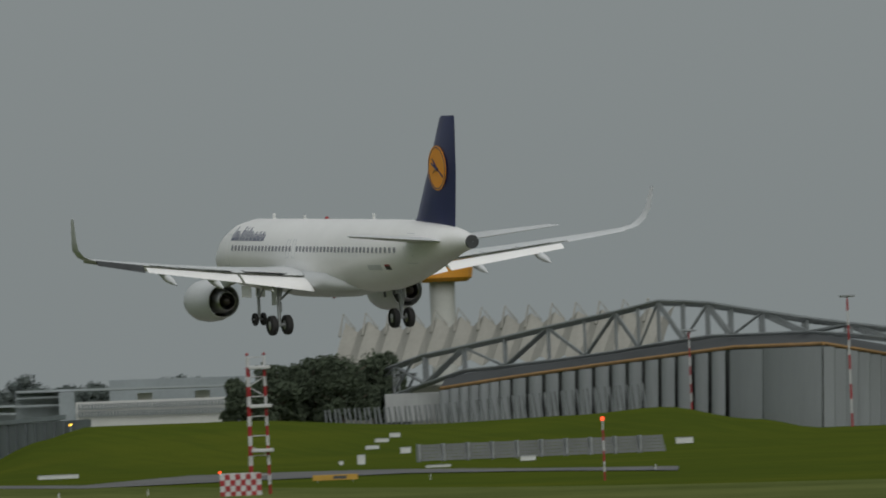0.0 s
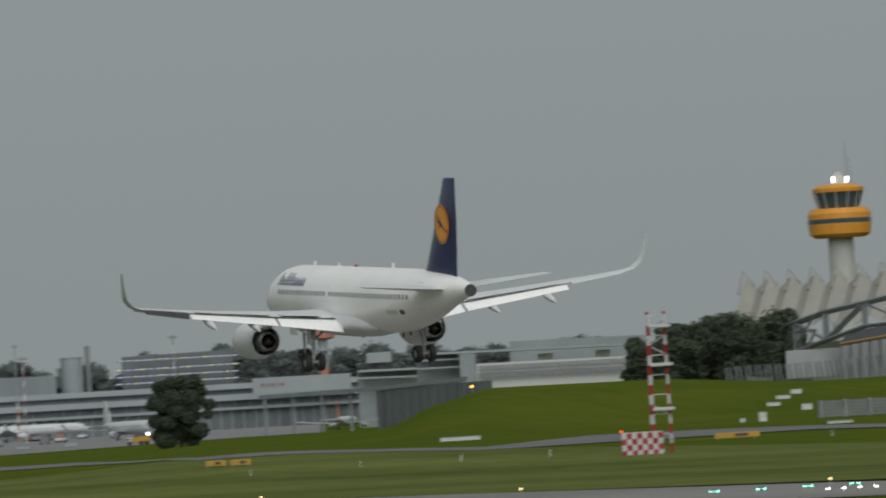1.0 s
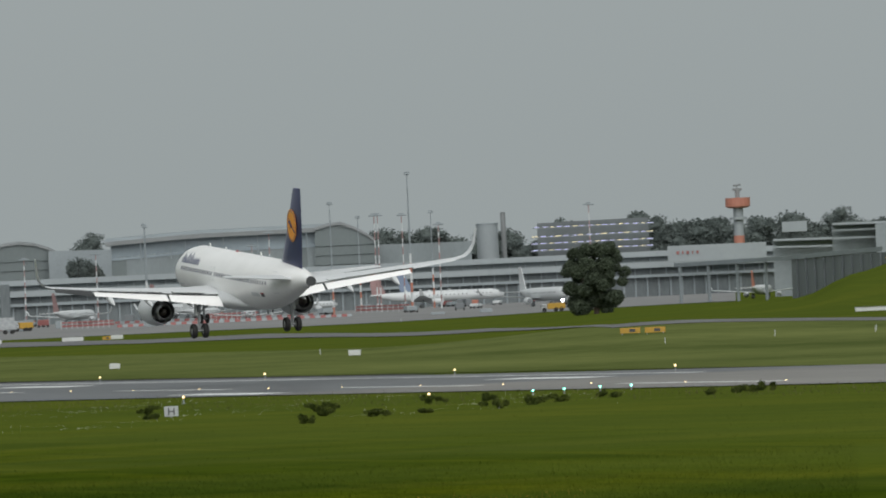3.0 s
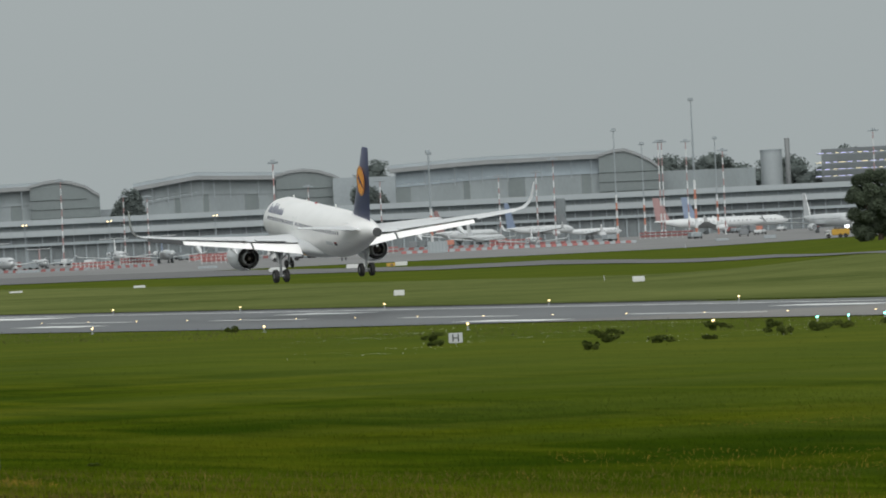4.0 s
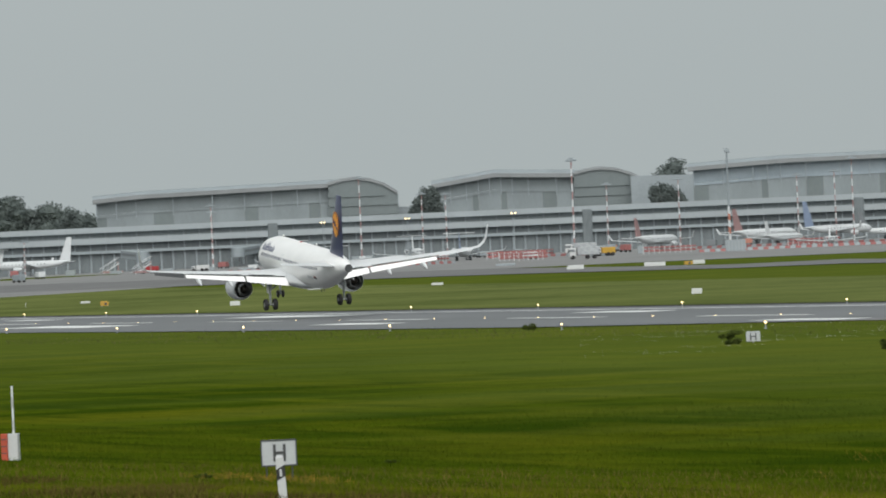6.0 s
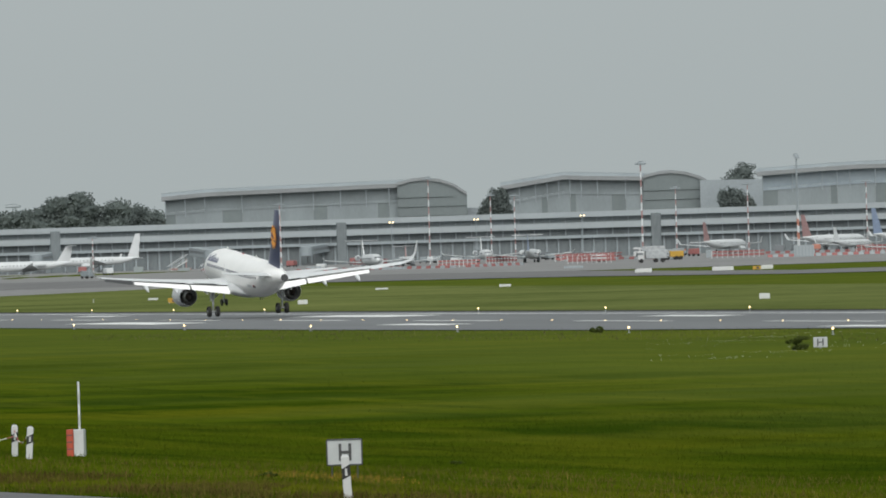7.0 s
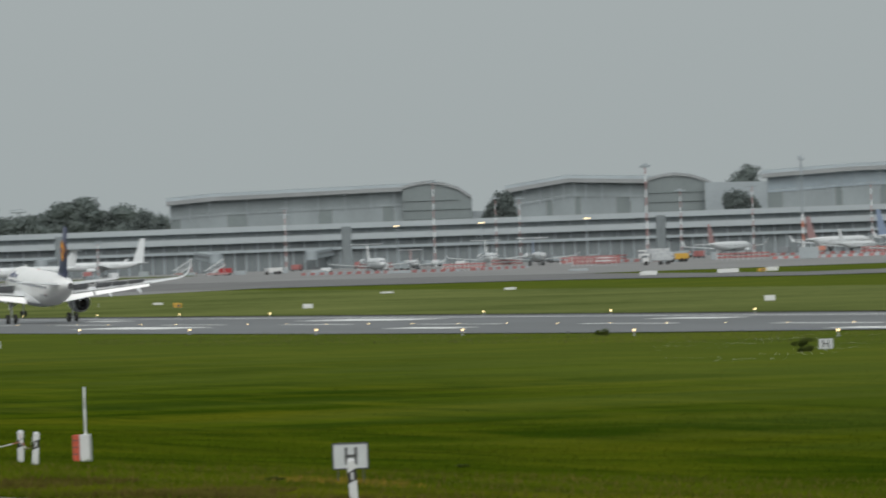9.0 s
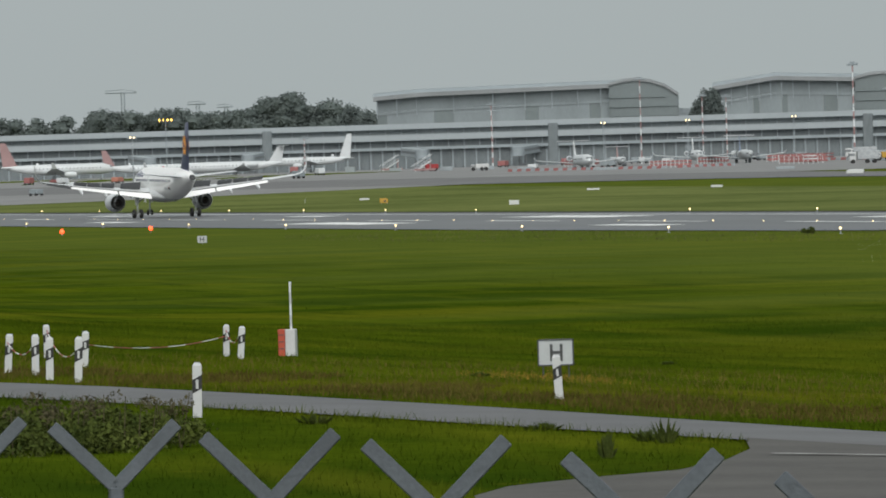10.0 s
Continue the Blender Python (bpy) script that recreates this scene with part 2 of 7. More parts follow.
def runway_sheet(name, rows, material, label):
    """A stretch of runway: its near edge widens along the verge, its far edge runs straight."""
    verts, faces = [], []
    for i, y in enumerate(rows):
        near, far = float(np.interp(y, RUN_Y, RUN_EDGE)), RUN_FAR + 2.0 + 9 * (1 - smooth01(y, 470, 640))
        verts += [(near + (far - near) * c / 4, y, 0.06) for c in range(5)]
        if i:
            faces += [((i - 1) * 5 + c, (i - 1) * 5 + c + 1, i * 5 + c + 1, i * 5 + c) for c in range(4)]
    me = bpy.data.meshes.new(name)
    me.from_pydata(verts, [], faces)
    me.materials.append(material)
    return tagged(new(name, me), label, "runway", kind="structure")


RUNCONC = mat("pale_worn_runway_concrete", (0.185, 0.175, 0.160), 0.55, var=0.2, scale=0.08, bump=0.1, stretch=(1, 0.12, 1), spec=0.35)
runway_sheet("runway", [546, 560, 575] + [600 + 40 * q for q in range(91)], WETRUN, "damp grey asphalt runway with white markings")
runway_sheet("runway_end", [250, 380, 404, 425, 450, 480, 510, 546], RUNCONC, "pale worn concrete end of the runway")
strip("runway_shoulder", [(RUN_FAR + 3.4, 640), (RUN_FAR + 3.4, 3300)], 2.8, mat("dark_shoulder_asphalt", (0.035, 0.036, 0.036), 0.85, var=0.2, scale=0.3), "dark narrow asphalt shoulder along the runway", "runway", 0.075, step=40)


def marking(x, y, w, length):
    bm = B()
    box(bm, (0, 0, 0), (w, length, 0.012))
    ob = finish("runway_marking", bm, MARK)
    ob.location = (x, y, 0.072)
    return tagged(ob, "worn white paint stripe on the runway", "road marking", "runway markings", "structure")


for k in range(26):
    marking(RUN_MID, 430 + k * 60, 0.9, 30)
for k in range(30):
    marking(RUN_FAR - 4.5, 575 + k * 50, 0.9, 50)
for y, w, length in ((561, 3.0, 21), (700, 3.4, 23), (828, 6.0, 44), (969, 3.2, 22), (1110, 3.2, 22)):
    for x in (167.5, 191.8):
        marking(x, y, w, length)


def runway_lamp(material, label, group):
    t = thing("runway_light", label, "light", group=group)
    bm = B()
    rod(bm, (0, 0, 0), (0, 0, 0.28), 0.05, 0.05)
    rod(bm, (0, 0, 0), (0, 0, 0.04), 0.14)
    part("stem", bm, STEEL, t)
    bm = B()
    bmesh.ops.create_uvsphere(bm, u_segments=8, v_segments=6, radius=0.085, matrix=Matrix.Translation((0, 0, 0.42)))
    part("lamp", bm, material, t, "lit lamp")
    return t


edge = runway_lamp(LAMPGLOW, "lit warm white runway edge light on a short stem", "runway edge lights")
first = True
for side in (RUN_FAR, RUN_NEAR):
    for k in range(-2, 28):
        if k == 6 and side == RUN_FAR:
            continue
        m = pose(side, 568 + 52.0 * k, 0.06)
        if first:
            edge.matrix_world = m
            first = False
        else:
            copy_thing(edge, m)
# ---- the landing airliner: +y ahead, +x its right wing, origin 18 m behind the nose ----
def fy(s):
    return 18.0 - s


def circle_ring(s, rx, rz, zc, n=36):
    return [(rx * math.sin(i * math.tau / n), fy(s), zc + rz * math.cos(i * math.tau / n)) for i in range(n)]


def foil(s0, chord, x, z, thick, tilt=0.0, vert=False, n=7):
    """A wing section: leading edge at s0."""
    up, lo = [], []
    for i in range(n + 1):
        u = (1 - math.cos(math.pi * i / n)) / 2
        h = thick * 2.6 * (math.sqrt(u) * (1 - u) + 0.25 * u * (1 - u)) * 0.5
        up.append((u, h))
        lo.append((u, -h * 0.75))
    pts = up + lo[-2:0:-1]
    out = []
    for u, h in pts:
        c, s = math.cos(tilt), math.sin(tilt)
        du, dh = u * chord * c + h * s, h * c - u * chord * s
        out.append((x + dh, fy(s0 + du), z) if vert else (x, fy(s0 + du), z + dh))
    return out


FUSE = [(0.0, 0.04, 0.04, -0.50), (0.25, 0.42, 0.42, -0.48), (0.8, 0.85, 0.80, -0.42), (1.7, 1.28, 1.24, -0.30), (2.8, 1.60, 1.62, -0.16), (4.2, 1.86, 1.92, -0.05),
        (5.8, 1.97, 2.06, 0.0), (12, 1.975, 2.07, 0.0), (18, 1.975, 2.07, 0.0), (24.5, 1.975, 2.07, 0.0), (26.5, 1.93, 2.00, 0.07), (28.5, 1.80, 1.83, 0.22), (30.5, 1.58, 1.58, 0.42),
        (32.5, 1.28, 1.27, 0.63), (34.5, 0.92, 0.95, 0.80), (36.0, 0.63, 0.67, 0.87), (37.0, 0.44, 0.48, 0.86), (37.57, 0.36, 0.38, 0.84)]


def fuse_at(s):
    for a, b in zip(FUSE, FUSE[1:]):
        if a[0] <= s <= b[0]:
            k = (s - a[0]) / (b[0] - a[0])
            return [a[i] + (b[i] - a[i]) * k for i in (1, 2, 3)]


def on_skin(s, z, side):
    rx, rz, zc = fuse_at(s)
    k = max(-1, min(1, (z - zc) / rz))
    x = rx * math.sqrt(1 - k * k)
    return Vector((side * x, fy(s), z)), Vector((side * math.sqrt(1 - k * k) / rx, 0, k / rz)).normalized()


def skin_patch(bm, s0, s1, z0, z1, side, lift=0.012, ns=2, nz=2):
    """A thin plate that lies on the fuselage skin."""
    grid = []
    for i in range(ns + 1):
        row = []
        for j in range(nz + 1):
            p, q = on_skin(s0 + (s1 - s0) * i / ns, z0 + (z1 - z0) * j / nz, side)
            row.append((p + q * lift, p - q * 0.02))
        grid.append(row)
    top = [[bm.verts.new(c[0]) for c in r] for r in grid]
    for i in range(ns):
        for j in range(nz):
            bm.faces.new((top[i][j], top[i + 1][j], top[i + 1][j + 1], top[i][j + 1]))
    rim = [top[i][0] for i in range(ns + 1)] + [top[ns][j] for j in range(1, nz + 1)] + [top[i][nz] for i in range(ns - 1, -1, -1)] + [top[0][j] for j in range(nz - 1, 0, -1)]
    low = [[grid[i][j][1] for j in range(nz + 1)] for i in range(ns + 1)]
    lrim = [low[i][0] for i in range(ns + 1)] + [low[ns][j] for j in range(1, nz + 1)] + [low[i][nz] for i in range(ns - 1, -1, -1)] + [low[0][j] for j in range(nz - 1, 0, -1)]
    lv = [bm.verts.new(p) for p in lrim]
    for i in range(len(rim)):
        j = (i + 1) % len(rim)
        bm.faces.new((rim[i], rim[j], lv[j], lv[i]))
    return bm


WING = [(1.6, 11.9, 7.2, -1.12, 0.95), (3.6, 13.0, 5.75, -0.98, 0.75), (6.4, 14.75, 4.25, -0.68, 0.55), (10.5, 17.0, 3.15, -0.22, 0.38), (14.5, 19.2, 2.15, 0.29, 0.25), (16.6, 20.35, 1.62, 0.60, 0.18)]


def wing_at(x):
    for a, b in zip(WING, WING[1:]):
        if x <= b[0]:
            k = (x - a[0]) / (b[0] - a[0])
            return [a[i] + (b[i] - a[i]) * k for i in (1, 2, 3, 4)]
    return list(WING[-1][1:])


SPOILERS = []
SPOIL = mat("dark_spoiler_grey", (0.085, 0.09, 0.095), 0.5, var=0.12, scale=0.8)


def airliner():
    t = thing("airliner", "white twin-engine passenger jet with dark blue tail, wheels lowered", "airplane")
    bm = B()
    loft(bm, [circle_ring(*f) for f in FUSE], caps=True)
    part("fuselage", bm, WHITE, t, "glossy white fuselage", True)
    bm = B()
    loft(bm, [circle_ring(s, rx, rz, z, 28) for s, rx, rz, z in ((10.4, 0.3, 0.2, -1.7), (11.6, 1.7, 0.75, -1.55), (13.2, 2.12, 1.0, -1.45), (17, 2.2, 1.05, -1.42), (20, 2.1, 0.95, -1.45), (22, 1.6, 0.6, -1.6), (23.6, 0.4, 0.2, -1.85))])
    part("belly_fairing", bm, PALE, t, "pale grey belly fairing", True)
    bm = B()
    spin(bm, [(0.06, 0.39), (-0.04, 0.385), (-0.05, 0.27), (-0.045, 0.01)], (0, 1, 0), (0, fy(37.6), 0.84), 20)
    part("exhaust_outlet", bm, DARKGREY, t, "dark tail exhaust outlet", True)
    # fin
    bm = B()
    loft(bm, [foil(s, c, 0, z, th, vert=True) for s, c, z, th in ((28.4, 6.9, 1.55, 0.42), (29.9, 5.5, 2.15, 0.60), (31.65, 4.1, 4.6, 0.44), (33.8, 2.1, 7.75, 0.24), (34.0, 1.8, 7.87, 0.08))])
    fin = part("tail_fin", bm, BLUE, t, "dark blue tail fin", True)
    bm = B()
    loft(bm, [[(0.02, fy(33.2 + k), 2.2 + q), (-0.02, fy(33.2 + k), 2.2 + q), (-0.02, fy(33.24 + k), 2.2 + q), (0.02, fy(33.24 + k), 2.2 + q)] for k, q in ((0, 0), (1.9, 5.3))])
    for side in (-1, 1):
        bm = B()
        cz, cs, r = 4.95, 33.55, 1.25
        spin(bm, [(-0.02, 0.01), (0.012, 0.01), (0.012, r), (-0.02, r)], (side, 0, 0), (side * 0.20, fy(cs), cz), 40)
        disc = part("tail_disc", bm, AMBER, fin, "amber disc emblem on the fin", False)
        bm = B()
        spin(bm, [(0, r * 0.90), (0.02, r * 0.90), (0.02, r * 0.94), (0, r * 0.94)], (side, 0, 0), (side * 0.208, fy(cs), cz), 40)
        part("ring", bm, BLUE, disc)
        bm = B()
        for a, b, w in (((-0.95, -0.55), (0.05, 0.02), 0.07), ((0.0, 0.0), (0.75, 0.62), 0.06), ((-0.2, -0.12), (0.85, 0.30), 0.12), ((0.0, -0.05), (0.62, -0.30), 0.06), ((0.1, 0.05), (0.55, 0.50), 0.1)):
            va = Vector((side * 0.226, fy(cs) - a[0] * 0.9 * -1, cz + a[1] * 0.9))
            vb = Vector((side * 0.226, fy(cs) - b[0] * 0.9 * -1, cz + b[1] * 0.9))
            rod(bm, va, vb, w * 0.8, w * 0.3, 6)
        part("emblem", bm, BLUE, disc)
    # windows and doors
    wm = B()
    box(wm, (0, 0, 0), (0.02, 0.23, 0.31), bevel=0.05)
    wme = bpy.data.meshes.new("cabin_window")
    wm.to_mesh(wme)
    wm.free()
    wme.materials.append(PANE)
    for side in (-1, 1):
        k = 0
        s = 6.2
        while s < 30.4:
            if not (15.6 < s < 15.9):
                p, q = on_skin(s, 0.42, side)
                w = new("cabin_window", wme)
                w.parent = t
                w.matrix_local = Matrix.Translation(p + q * 0.004) @ pose(0, 0, 0, 0, -side * math.degrees(math.asin(max(-1, min(1, q.z)))), 0)
            s += 0.533
        for name, s0, w, z0, z1 in (("cabin_door", 4.6, 0.82, -0.62, 1.2), ("cabin_door", 31.2, 0.82, -0.35, 1.35), ("overwing_exit", 14.6, 0.5, -0.1, 0.95), ("overwing_exit", 15.5, 0.5, -0.1, 0.95)):
            bm = B()
            e = 0.035
            for a0, a1, b0, b1 in ((s0, s0 + e, z0, z1), (s0 + w - e, s0 + w, z0, z1), (s0, s0 + w, z0, z0 + e), (s0, s0 + w, z1 - e, z1)):
                skin_patch(bm, a0, a1, b0, b1, side, 0.008, 1, 4)
            part(name, bm, BELLY, t, "door outline")
        # airline name as plain upright bars
        bm = B()
        s = 5.6
        for w, z0, z1 in ((0.55, 0.85, 1.62), (0.5, 0.85, 1.38), (0.35, 0.85, 1.66), (0.35, 0.85, 1.60), (0.5, 0.85, 1.62), (0.5, 0.85, 1.38), (0.5, 0.85, 1.38), (0.45, 0.85, 1.38), (0.5, 0.85, 1.38)):
            skin_patch(bm, s, s + w * 0.36, z0, z1, side, 0.01, 1, 3)
            skin_patch(bm, s + w * 0.62, s + w, z0, z0 + (z1 - z0) * 0.72, side, 0.01, 1, 3)
            skin_patch(bm, s + w * 0.36, s + w * 0.62, z0, z0 + 0.16, side, 0.01, 1, 2)
            s += w + 0.12
        part("name_lettering", bm, LETTER, t, "grey-blue lettering as bars")
        bm = B()
        skin_patch(bm, 26.7, 28.3, -0.72, -0.42, side, 0.01)
        part("registration_bar", bm, BELLY, t)
        bm = B()
        skin_patch(bm, 28.7, 29.25, -0.70, -0.50, side, 0.01)
        part("flag_patch", bm, DARKGREY, t, "small flag patch")
        bm = B()
        skin_patch(bm, 28.7, 29.25, -0.50, -0.40, side, 0.012, 1, 1)
        part("flag_stripe", bm, RED, t)
        bm = B()
        skin_patch(bm, 4.4, 6.0, -0.98, -0.84, side, 0.01)
        part("small_lettering", bm, BELLY, t)
    bm = B()
    for side in (-1, 1):
        skin_patch(bm, 1.75, 2.6, 0.30, 0.85, side, 0.012, 3, 3)
    part("windscreen", bm, PANE, t)
    for s, h in ((8.2, 0.32), (13, 0.22), (23.5, 0.34)):
        bm = B()
        box(bm, (0, fy(s), 2.07 + h / 2 - 0.02), (0.05, 0.35, h), bevel=0.02)
        part("antenna", bm, WHITE, t)
    for s, z in ((16.4, 2.07), (16.9, -2.42)):
        bm = B()
        bmesh.ops.create_uvsphere(bm, u_segments=10, v_segments=6, radius=0.13, matrix=Matrix.Translation((0, fy(s), z)))
        part("beacon_lamp", bm, RED, t, "unlit red beacon dome", True)
    for s, h in ((10, 0.3), (24.6, 0.35), (26, 0.3)):
        bm = B()
        rx, rz, zc = fuse_at(s)
        box(bm, (0, fy(s), zc - rz - h / 2 + 0.03), (0.05, 0.3, h), bevel=0.02)
        part("belly_antenna", bm, DARKGREY, t)
    # wings
    for side in (-1, 1):
        bm = B()
        secs = [foil(le, ch * (0.80 if x < 15 else 0.9), side * x, z, th) for x, le, ch, z, th in WING]
        tip = [(17.15, 20.85, 1.25, 0.80, 0.12), (17.55, 21.25, 1.0, 1.2, 0.10), (17.75, 21.7, 0.8, 1.75, 0.08), (17.92, 22.25, 0.45, 3.0, 0.05)]
        for x, le, ch, z, th in tip[:1]:
            secs.append(foil(le, ch, side * x, z, th))
        loft(bm, secs)
        wing = part("wing", bm, PALE, t, "pale grey swept wing", True)
        bm = B()
        x, le, ch, z, th = tip[0]
        first_sec = [Vector(p) for p in foil(le, ch, side * x, z, th)]
        secs = [first_sec]
        for x, le, ch, z, th in tip[1:]:
            lean = side * radians(35 if z < 1.5 else 72)
            ring = []
            for p in foil(le, ch, 0, 0, th):
                h = p[2]
                ring.append((side * x - math.sin(lean) * h, p[1], z + math.cos(lean) * h))
            secs.append(ring)
        loft(bm, secs)
        part("wing_tip_fence", bm, PALE, wing, "upturned wing tip", True)
        # slats along the leading edge
        for x0, x1 in ((3.9, 5.2), (6.6, 9.2), (9.3, 11.9), (12.0, 14.4), (14.5, 16.5)):
            bm = B()
            secs = []
            for x in (x0, x1):
                le, ch, z, th = wing_at(x)
                secs.append([(p[0], p[1] + 0.16 * ch * 0.5, p[2] - 0.10 * ch * 0.55) for p in foil(le - 0.1, ch * 0.17, side * x, z - 0.05, th * 0.55, tilt=radians(-24))])
            loft(bm, secs)
            part("slat", bm, PALE, wing, "", True)
        # flaps, lowered
        for x0, x1 in ((2.1, 6.3), (6.5, 12.9)):
            bm = B()
            secs = []
            for x in (x0, x1):
                le, ch, z, th = wing_at(x)
                secs.append(foil(le + ch * 0.80, ch * 0.25, side * x, z - 0.08 - ch * 0.012, ch * 0.04, tilt=radians(26)))
            loft(bm, secs)
            part("flap", bm, WHITE, wing, "lowered white trailing-edge flap", True)
        bm = B()
        secs = []
        for x in (13.1, 16.3):
            le, ch, z, th = wing_at(x)
            secs.append(foil(le + ch * 0.84, ch * 0.26, side * x, z + 0.01, ch * 0.05, tilt=radians(42 if side < 0 else 6)))
        loft(bm, secs)
        part("aileron", bm, BELLY if side > 0 else DARKGREY, wing, "grey aileron", True)
        # spoilers, hinged ahead of the flaps
        for x0, x1 in ((3.2, 5.9), (6.8, 8.6), (8.7, 10.5), (10.6, 12.4)):
            le, ch, z, th = wing_at((x0 + x1) / 2)
            l0, c0, z0, t0 = wing_at(x0)
            l1, c1, z1, t1 = wing_at(x1)
            pa, pb = Vector((x0, fy(l0 + c0 * 0.58), z0 + t0 * 0.30)), Vector((x1, fy(l1 + c1 * 0.58), z1 + t1 * 0.30))
            pa.x, pb.x = side * pa.x, side * pb.x
            ax = (pb - pa).normalized() * side
            ay = Vector((0, 0, 1)).cross(ax).normalized()
            az = ax.cross(ay)
            hinge = Matrix.Translation((pa + pb) / 2) @ Matrix((ax, ay, az)).transposed().to_4x4()
            inv = hinge.inverted()
            bm = B()
            rings = []
            for x, l, c, zz, tt in ((x0, l0, c0, z0, t0), (x1, l1, c1, z1, t1)):
                rings.append([inv @ Vector((side * x, fy(l + c * u), zz + tt * w)) for u, w in ((0.58, 0.36), (0.84, 0.19), (0.84, 0.14), (0.58, 0.26))])
            loft(bm, rings)
            sp = part("spoiler", bm, PALE, wing, "pale grey spoiler panel")
            bm = B()
            loft(bm, [[inv @ Vector((side * x, fy(l + c * u), zz + tt * w)) for u, w in ((0.60, 0.30), (0.835, 0.137), (0.835, 0.11), (0.60, 0.22))] for x, l, c, zz, tt in ((x0, l0, c0, z0, t0), (x1, l1, c1, z1, t1))])
            under = part("spoiler_underside", bm, SPOIL, t, "dark underside of the raised spoiler")
            sp.matrix_local = hinge
            under.matrix_local = hinge
            SPOILERS.append((sp, hinge, side))
            SPOILERS.append((under, hinge, side))
        # flap track fairings
        for x in (4.6, 8.2, 11.6):
            le, ch, z, th = wing_at(x)
            bm = B()
            spin(bm, [(0, 0.02), (0.4, 0.16), (1.2, 0.24), (2.0, 0.20), (2.9, 0.03)], (0, -1, -0.28), (side * x, fy(le + ch * 0.52), z - 0.22), 12)
            part("flap_fairing", bm, PALE, wing, "", True)
        # engine
        ex, ez = side * 5.75, -2.4
        bm = B()
        spin(bm, [(0.55, 0.85), (0.15, 0.88), (0, 0.98), (0.12, 1.06), (0.7, 1.19), (1.6, 1.24), (2.8, 1.16), (3.8, 0.97), (3.82, 0.93), (2.8, 0.97), (1.2, 0.9)], (0, -1, 0), (ex, fy(10.3), ez), 36)
        nac = part("engine_cowling", bm, PALE, t, "pale grey engine cowling", True)
        bm = B()
        spin(bm, [(0, 0.01), (0.0, 0.92), (0.05, 0.92)], (0, -1, 0), (ex, fy(11.5), ez), 30)
        part("fan", bm, DARKGREY, nac)
        bm = B()
        spin(bm, [(0, 0.74), (0.9, 0.72), (1.75, 0.54), (1.77, 0.50), (0.9, 0.48)], (0, -1, 0), (ex, fy(12.9), ez), 28)
        part("core_nozzle", bm, BARE, nac, "bare metal core nozzle", True)
        bm = B()
        spin(bm, [(0, 0.34), (0.5, 0.28), (1.0, 0.04)], (0, -1, 0), (ex, fy(14.0), ez), 20)
        part("exhaust_plug", bm, HOT, nac, "", True)
        bm = B()
        loft(bm, [[(ex - 0.16, fy(s), z0), (ex + 0.16, fy(s), z0), (ex + 0.16, fy(s), z1), (ex - 0.16, fy(s), z1)] for s, z0, z1 in ((11.0, -1.4, -1.05), (13.6, -1.75, -0.75), (15.6, -1.4, -0.8), (17.2, -1.05, -0.95))])
        part("pylon", bm, PALE, nac)
        # tailplane
        bm = B()
        loft(bm, [foil(s, c, side * x, z, th) for x, s, c, z, th in ((0.5, 31.0, 4.0, 0.88, 0.40), (6.0, 34.15, 1.55, 1.42, 0.16), (6.22, 34.5, 1.1, 1.44, 0.06))])
        part("tailplane", bm, PALE, t, "", True)
        # main landing gear
        gx = side * 3.8
        bm = B()
        rod(bm, (gx - side * 0.35, fy(17.6), -1.1), (gx, fy(17.75), -2.3), 0.17)
        rod(bm, (gx, fy(17.75), -2.3), (gx, fy(17.8), -3.85), 0.11)
        rod(bm, (gx - side * 1.5, fy(17.5), -1.35), (gx, fy(17.75), -2.5), 0.08)
        rod(bm, (gx, fy(16.7), -1.2), (gx, fy(17.75), -2.4), 0.06)
        rod(bm, (gx, fy(18.15), -2.5), (gx, fy(18.15), -3.1), 0.05)
        rod(bm, (gx - 0.62, fy(17.8), -3.85), (gx + 0.62, fy(17.8), -3.85), 0.09)
        leg = part("main_gear_leg", bm, STEEL, t, "grey steel landing gear strut", True)
        bm = B()
        box(bm, (gx + side * 0.22, fy(17.7), -1.95), (0.05, 0.75, 1.5), bevel=0.02)
        part("gear_door", bm, PALE, leg)
        for o in (-0.46, 0.46):
            bm = B()
            spin(bm, [(-0.20, 0.28), (-0.21, 0.47), (-0.15, 0.56), (0, 0.585), (0.15, 0.56), (0.21, 0.47), (0.20, 0.28)], (1, 0, 0), (gx + o, fy(17.8), -3.85), 28)
            tyre = part("tyre", bm, RUBBER, leg, "black rubber tyre", True)
            bm = B()
            spin(bm, [(-0.19, 0.01), (-0.16, 0.29), (0.16, 0.29), (0.19, 0.01)], (1, 0, 0), (gx + o, fy(17.8), -3.85), 20)
            part("wheel_rim", bm, BARE, leg, "", True)
    bm = B()
    rod(bm, (0, fy(5.1), -1.6), (0, fy(5.05), -3.9), 0.10)
    rod(bm, (0, fy(6.3), -1.8), (0, fy(5.1), -2.7), 0.06)
    rod(bm, (-0.36, fy(5.05), -3.9), (0.36, fy(5.05), -3.9), 0.06)
    leg = part("nose_gear_leg", bm, STEEL, t, "grey steel nose gear strut", True)
    for o in (-0.26, 0.26):
        bm = B()
        spin(bm, [(-0.11, 0.2), (-0.11, 0.32), (-0.06, 0.38), (0.06, 0.38), (0.11, 0.32), (0.11, 0.2), (0.0, 0.02)], (1, 0, 0), (o, fy(5.05), -3.9), 24)
        part("nose_tyre", bm, RUBBER, leg, "black rubber tyre", True)
        bm = B()
        box(bm, (o * 1.7, fy(4.3), -2.25), (0.04, 1.5, 0.7), bevel=0.02)
        part("nose_gear_door", bm, WHITE, leg)
    return t


AIRLINER = airliner()

